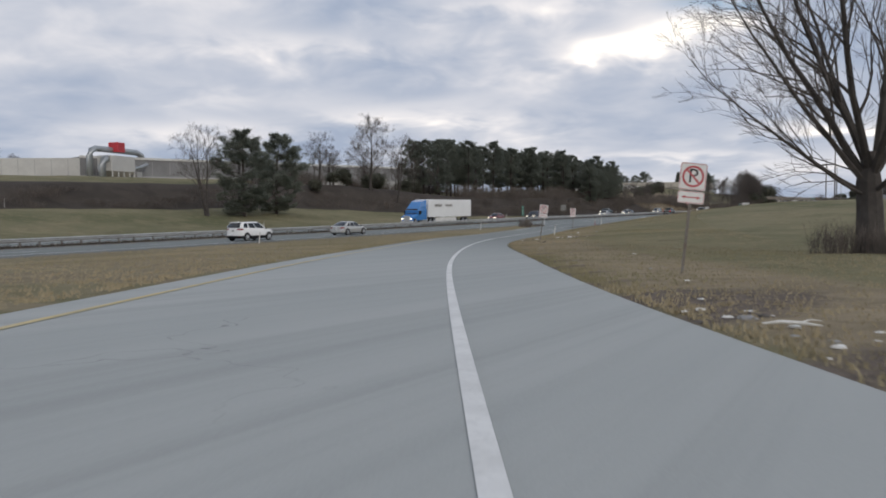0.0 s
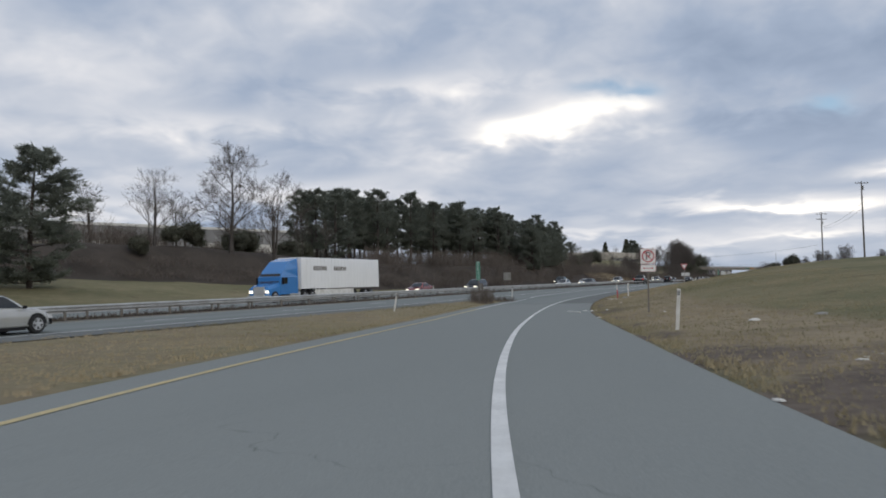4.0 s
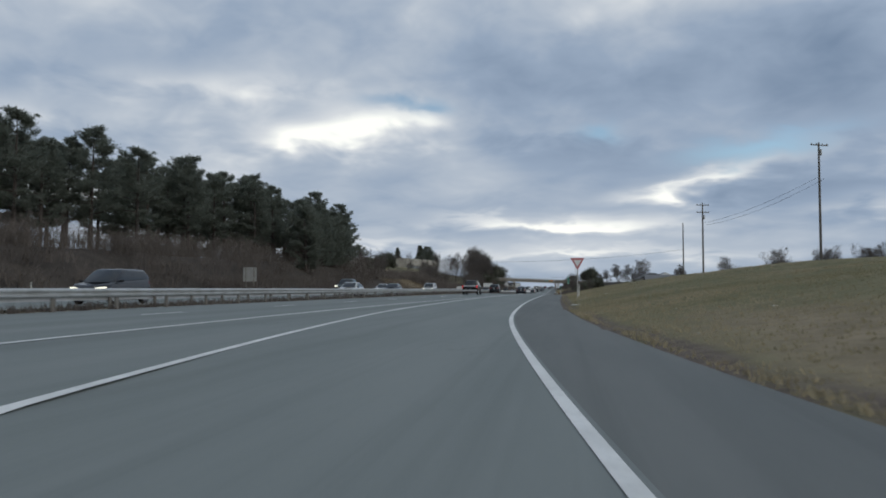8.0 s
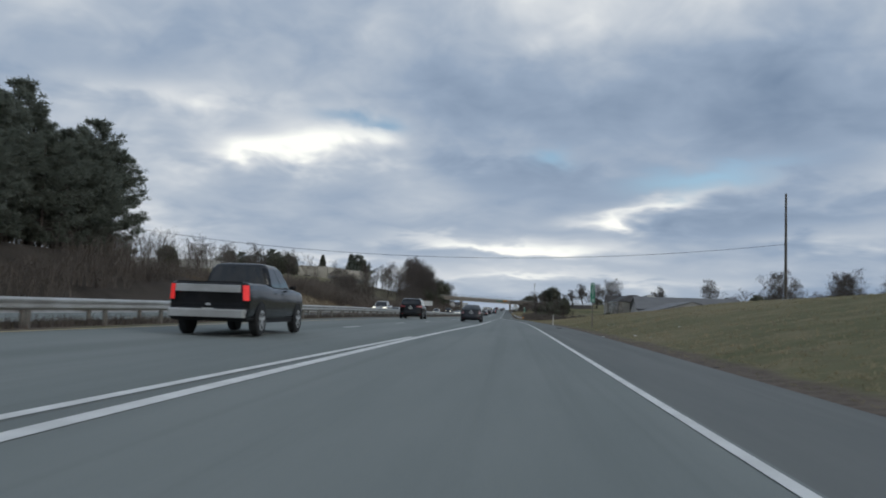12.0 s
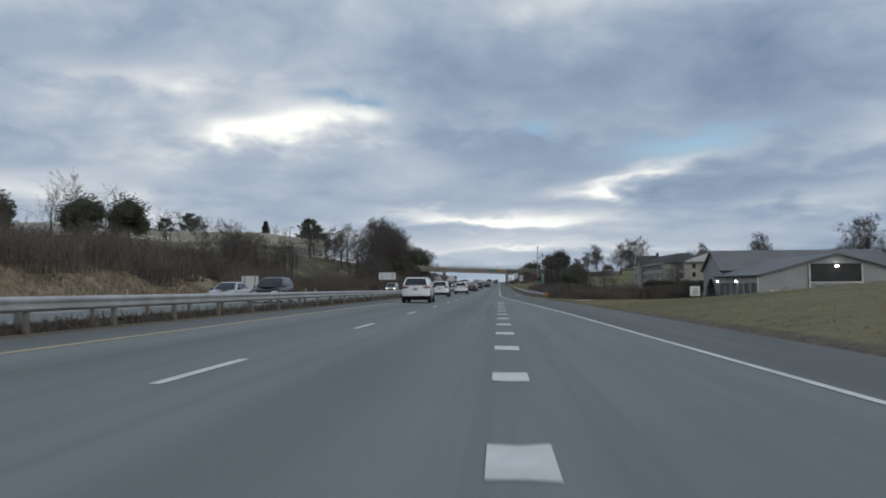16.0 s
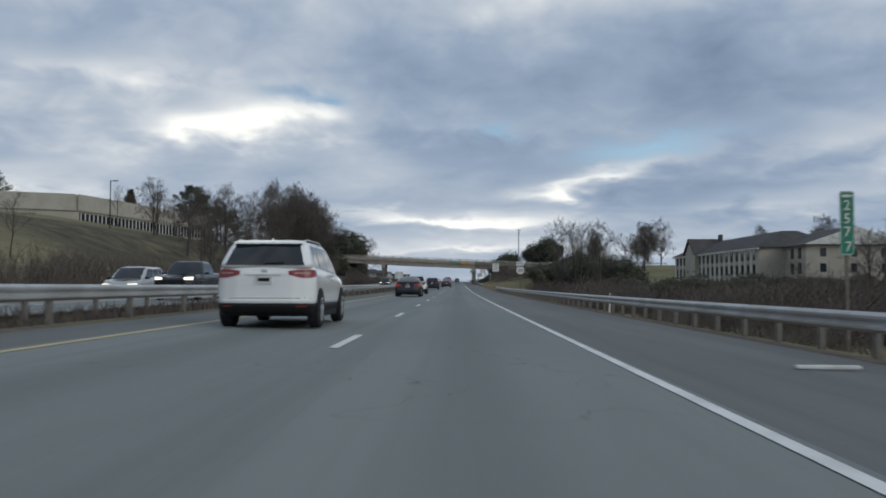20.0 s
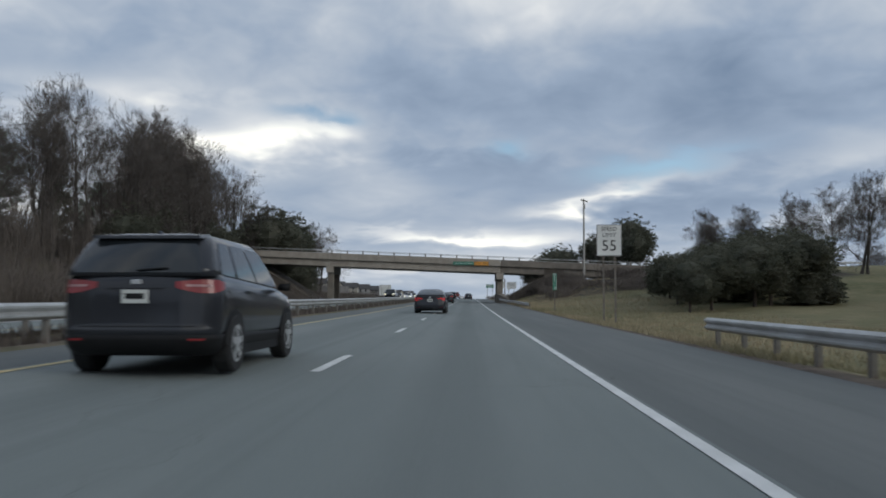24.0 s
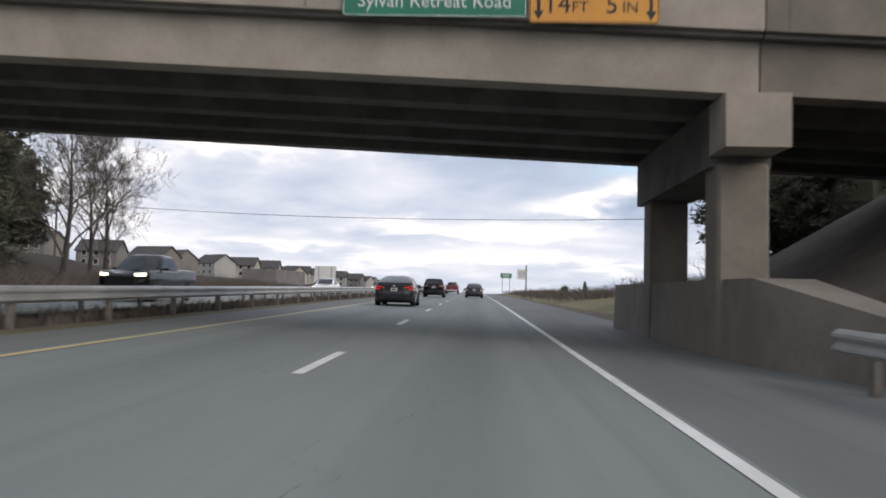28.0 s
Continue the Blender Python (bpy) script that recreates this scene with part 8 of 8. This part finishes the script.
def hotel():
    root = thing("hotel", "tan stucco hotel with rows of windows and dark hipped roof", "hotel")
    x0, x1, y0, y1 = 45.5, 58.0, 436.0, 486.0
    z0, ze, zr_ = -2.0, 6.2, 9.0
    part("wall", Geo().box(x0, x1, y0, y1, z0, ze), M_WALL_T, root)
    part("roof", Geo().loft([[(x0 - 0.6, y0 - 0.6, ze), (x1 + 0.6, y0 - 0.6, ze), (x1 + 0.6, y1 + 0.6, ze), (x0 - 0.6, y1 + 0.6, ze)], [(x0 + 5, y0 + 3.5, zr_), (x1 - 5, y0 + 3.5, zr_), (x1 - 5, y1 - 5, zr_), (x0 + 5, y1 - 5, zr_)]]), M_ROOF_D, root)
    gable(root, 49.5, 63.5, 428.0, 440.0, -2.0, 6.2, 8.8, "y", M_WALL_T, M_ROOF_D)
    gable(root, 44.6, 50.0, 468.0, 475.0, -2.0, 6.4, 9.2, "x", M_WALL_T, M_ROOF_D, 0.4)
    wm = cached(("hotwin",), lambda: fix_normals(Geo().box(x0 - 0.03, x0 + 0.1, -0.55, 0.55, -0.8, 0.8).mesh("window", M_PANE)))
    fm = cached(("hotfr",), lambda: fix_normals(Geo().box(x0 - 0.12, x0, 0.95, 1.45, -4.2, 3.7).mesh("pilaster", M_FRAME)))
    for k in range(18):
        y = y0 + 2.2 + k * 2.7
        for z in (0.4, 2.7, 5.0):
            part("window", wm, None, root, at=pose(0, y, z))
        part("pilaster", fm, None, root, at=pose(0, y, 2.4))
    fw = cached(("hotwin2",), lambda: fix_normals(Geo().box(-0.45, 0.45, 427.96, 428.1, -0.65, 0.65).mesh("window", M_PANE)))
    for x in (52, 56.5, 61):
        for z in (0.5, 2.8, 5.1):
            part("window", fw, None, root, at=pose(x, 0, z))
    sw = cached(("hotwin3",), lambda: fix_normals(Geo().box(49.44, 49.56, -0.55, 0.55, -0.8, 0.8).mesh("window", M_PANE)))
    for y in (430.2, 433.0):
        for z in (0.4, 2.7, 5.0):
            part("window", sw, None, root, at=pose(0, y, z))
    part("pediment", Geo().prism([(49.0, 6.25), (64.0, 6.25), (56.5, 8.9)], 427.2, 427.45), M_FRAME, root, "pale gable pediment")
    part("cornice", Geo().box(x0 - 0.5, x0 - 0.1, y0 - 0.4, y1 + 0.4, ze - 0.35, ze - 0.02), M_FRAME, root)
    part("chimney", Geo().box(50, 50.7, 470, 470.7, 8.0, 10.2), M_ROOF_D, root)


hotel()
for k in range(26):
    tree("round_ever", 39 + k * 1.1 + sky_rng.uniform(-0.4, 0.4), 421 + sky_rng.uniform(-1.5, 1.5), sky_rng.uniform(2.6, 3.8), "dark evergreen shrub in the hedge before the hotel", "hotel hedge", sxy=1.35)


def house(x, y, rz, w, d, h, wall, label):
    root = thing("house", label, "house", pose(x, y, ground_at(x, y) - 0.5, 0, 0, rz), "hillside houses")
    gable(root, -w / 2, w / 2, -d / 2, d / 2, 0, h, h + 2.6, "x", wall, M_ROOF_D, 0.4)
    for sx in (-0.3, 0.0, 0.3):
        for z in (1.6, 4.2):
            win = part("window", Geo().box(sx * w - 0.5, sx * w + 0.5, -d / 2 - 0.05, -d / 2 + 0.02, z * 0.8, z * 0.8 + 1.2), M_PANE, root)
            part("frame", Geo().box(sx * w - 0.62, sx * w + 0.62, -d / 2 - 0.03, -d / 2 - 0.005, z * 0.8 - 0.1, z * 0.8 + 1.3), M_FRAME, win)


hr = random.Random(3)
for k in range(17):
    house(-96 + k * 3.1 + hr.uniform(-3, 3), 706 + k * 19, hr.uniform(-40, 10), hr.uniform(8, 11), 8, hr.uniform(4.0, 5.0), hr.choice((M_HOUSE, M_HOUSE, M_WALL_G, M_WALL_T)), "two-storey sided house on the far hillside")
for x, y, w in ((-58, 760, 30),):
    sh_ = thing("low_building", "low pale building half hidden by trees", "building")
    wall_block(sh_, (x, y), (x + 2, y + w), 10, ground_at(x, y) - 1, ground_at(x, y) + 4.0, M_HOUSE)

# ---- litter and small things ----
lt = random.Random(8)


def litter(x, y, s, label="scrap of pale litter on the verge"):
    g = Geo()
    k = 7
    ring = [(math.cos(6.28 * i / k) * s * lt.uniform(0.5, 1.1), math.sin(6.28 * i / k) * s * lt.uniform(0.4, 1.0)) for i in range(k)]
    g.loft([[(a, b, 0.0) for a, b in ring], [(a * 0.92, b * 0.9, s * lt.uniform(0.04, 0.22)) for a, b in ring], [(a * 0.35, b * 0.3, s * lt.uniform(0.12, 0.3)) for a, b in ring]])
    ob = part("litter", g, lt.choice((M_LITTER, M_LITTER, M_LITTER, M_SIGN_BACK, M_WOODPOLE)), at=place(x, y, lt.uniform(0, 360), 0.0))
    tagged(ob, label, "litter", "roadside litter")


stick = thing("fallen_branch", "pale barkless branch lying among litter beside the ramp", "branch", place(48.9, -97.7, 20, 0.03) @ Matrix.Scale(0.6, 4))
part("stem", Geo().tube([(-0.5, 0.1, 0.02), (-0.2, 0.06, 0.06), (0.1, 0.0, 0.05), (0.45, -0.12, 0.02)], [0.02, 0.035, 0.035, 0.015], 7), M_LITTER, stick)
part("twig", Geo().tube([(0.1, 0.0, 0.05), (0.3, 0.08, 0.1), (0.5, 0.1, 0.08)], [0.02, 0.014, 0.008], 6), M_LITTER, stick)
for x, y, s in ((27.9, -46.6, 0.34), (26.6, -50.0, 0.28), (27.3, -47.4, 0.22), (48.3, -96.9, 0.17), (48.5, -96.6, 0.14), (47.6, -96.0, 0.12), (48.9, -97.6, 0.1), (50.2, -99.4, 0.14), (25.9, -51.1, 0.2), (23.0, -30.6, 0.22), (24.6, -30.0, 0.2), (26.3, -47.0, 0.16), (14.8, -13.0, 0.14), (15.4, -12.4, 0.12), (13.3, 4.2, 0.3)):
    litter(x, y, s)
for cx, cy, n_ in ((25.6, -41.5, 9), (27.6, -45.2, 10), (25.9, -51.0, 7), (48.2, -96.6, 9), (49.6, -98.6, 6), (14.6, -12.8, 8), (13.0, 4.8, 6)):
    for k in range(n_):
        litter(cx + lt.gauss(0, 0.5), cy + lt.gauss(0, 0.6), lt.uniform(0.04, 0.11))
for k in range(90):
    y = lt.uniform(-100, 300)
    litter(float(PAVE_R(y)) + abs(lt.gauss(0.4, 1.8)), y, lt.uniform(0.04, 0.12))
for k in range(16):
    y = lt.uniform(300, 535)
    litter(4.6 + abs(lt.gauss(0, 1.2)), y, lt.uniform(0.05, 0.12))
for x, y, rz, ln in ((14.2, -14.5, 35, 1.5), (12.4, 5.2, 70, 1.3), (2.45, 314.7, 88, 0.75), (5.0, 466.0, 30, 1.6), (5.4, 468.0, -20, 1.3), (7.2, 273.9, 80, 1.1), (7.2, 63.5, 40, 0.9)):
    ob = part("broken_stake", Geo().box(-0.05, 0.05, -ln / 2, ln / 2, 0.0, 0.035, 0.008), M_LITTER, at=place(x, y, rz, 0.02))
    tagged(ob, "broken pale plastic stake lying on the verge", "litter", "broken stakes")


def tyre_scrap(x, y, rz, ln):
    """A curled strip of torn tyre on the shoulder."""
    rings = []
    for k in range(7):
        f = k / 6 - 0.5
        z = 0.01 + 0.10 * (4 * f * f) * (0.6 + 0.4 * math.sin(k))
        rings.append([(f * ln, -0.06 + 0.03 * math.sin(2 * k), z), (f * ln, 0.07 + 0.02 * math.cos(k), z + 0.01), (f * ln, 0.07 + 0.02 * math.cos(k), z + 0.03), (f * ln, -0.06 + 0.03 * math.sin(2 * k), z + 0.02)])
    ob = part("tyre_scrap", Geo().loft(rings), M_RUBBER, at=place(x, y, rz, 0.01))
    tagged(ob, "torn strip of black tyre on the shoulder", "litter", "tyre scraps")


for x, y, rz, ln in ((4.32, 273.8, 12, 0.6), (4.5, 270.6, -20, 0.55), (5.5, 277.1, 30, 0.4), (5.3, 159.9, 10, 0.35), (30.6, -59.0, 60, 0.5)):
    tyre_scrap(x, y, rz, ln)
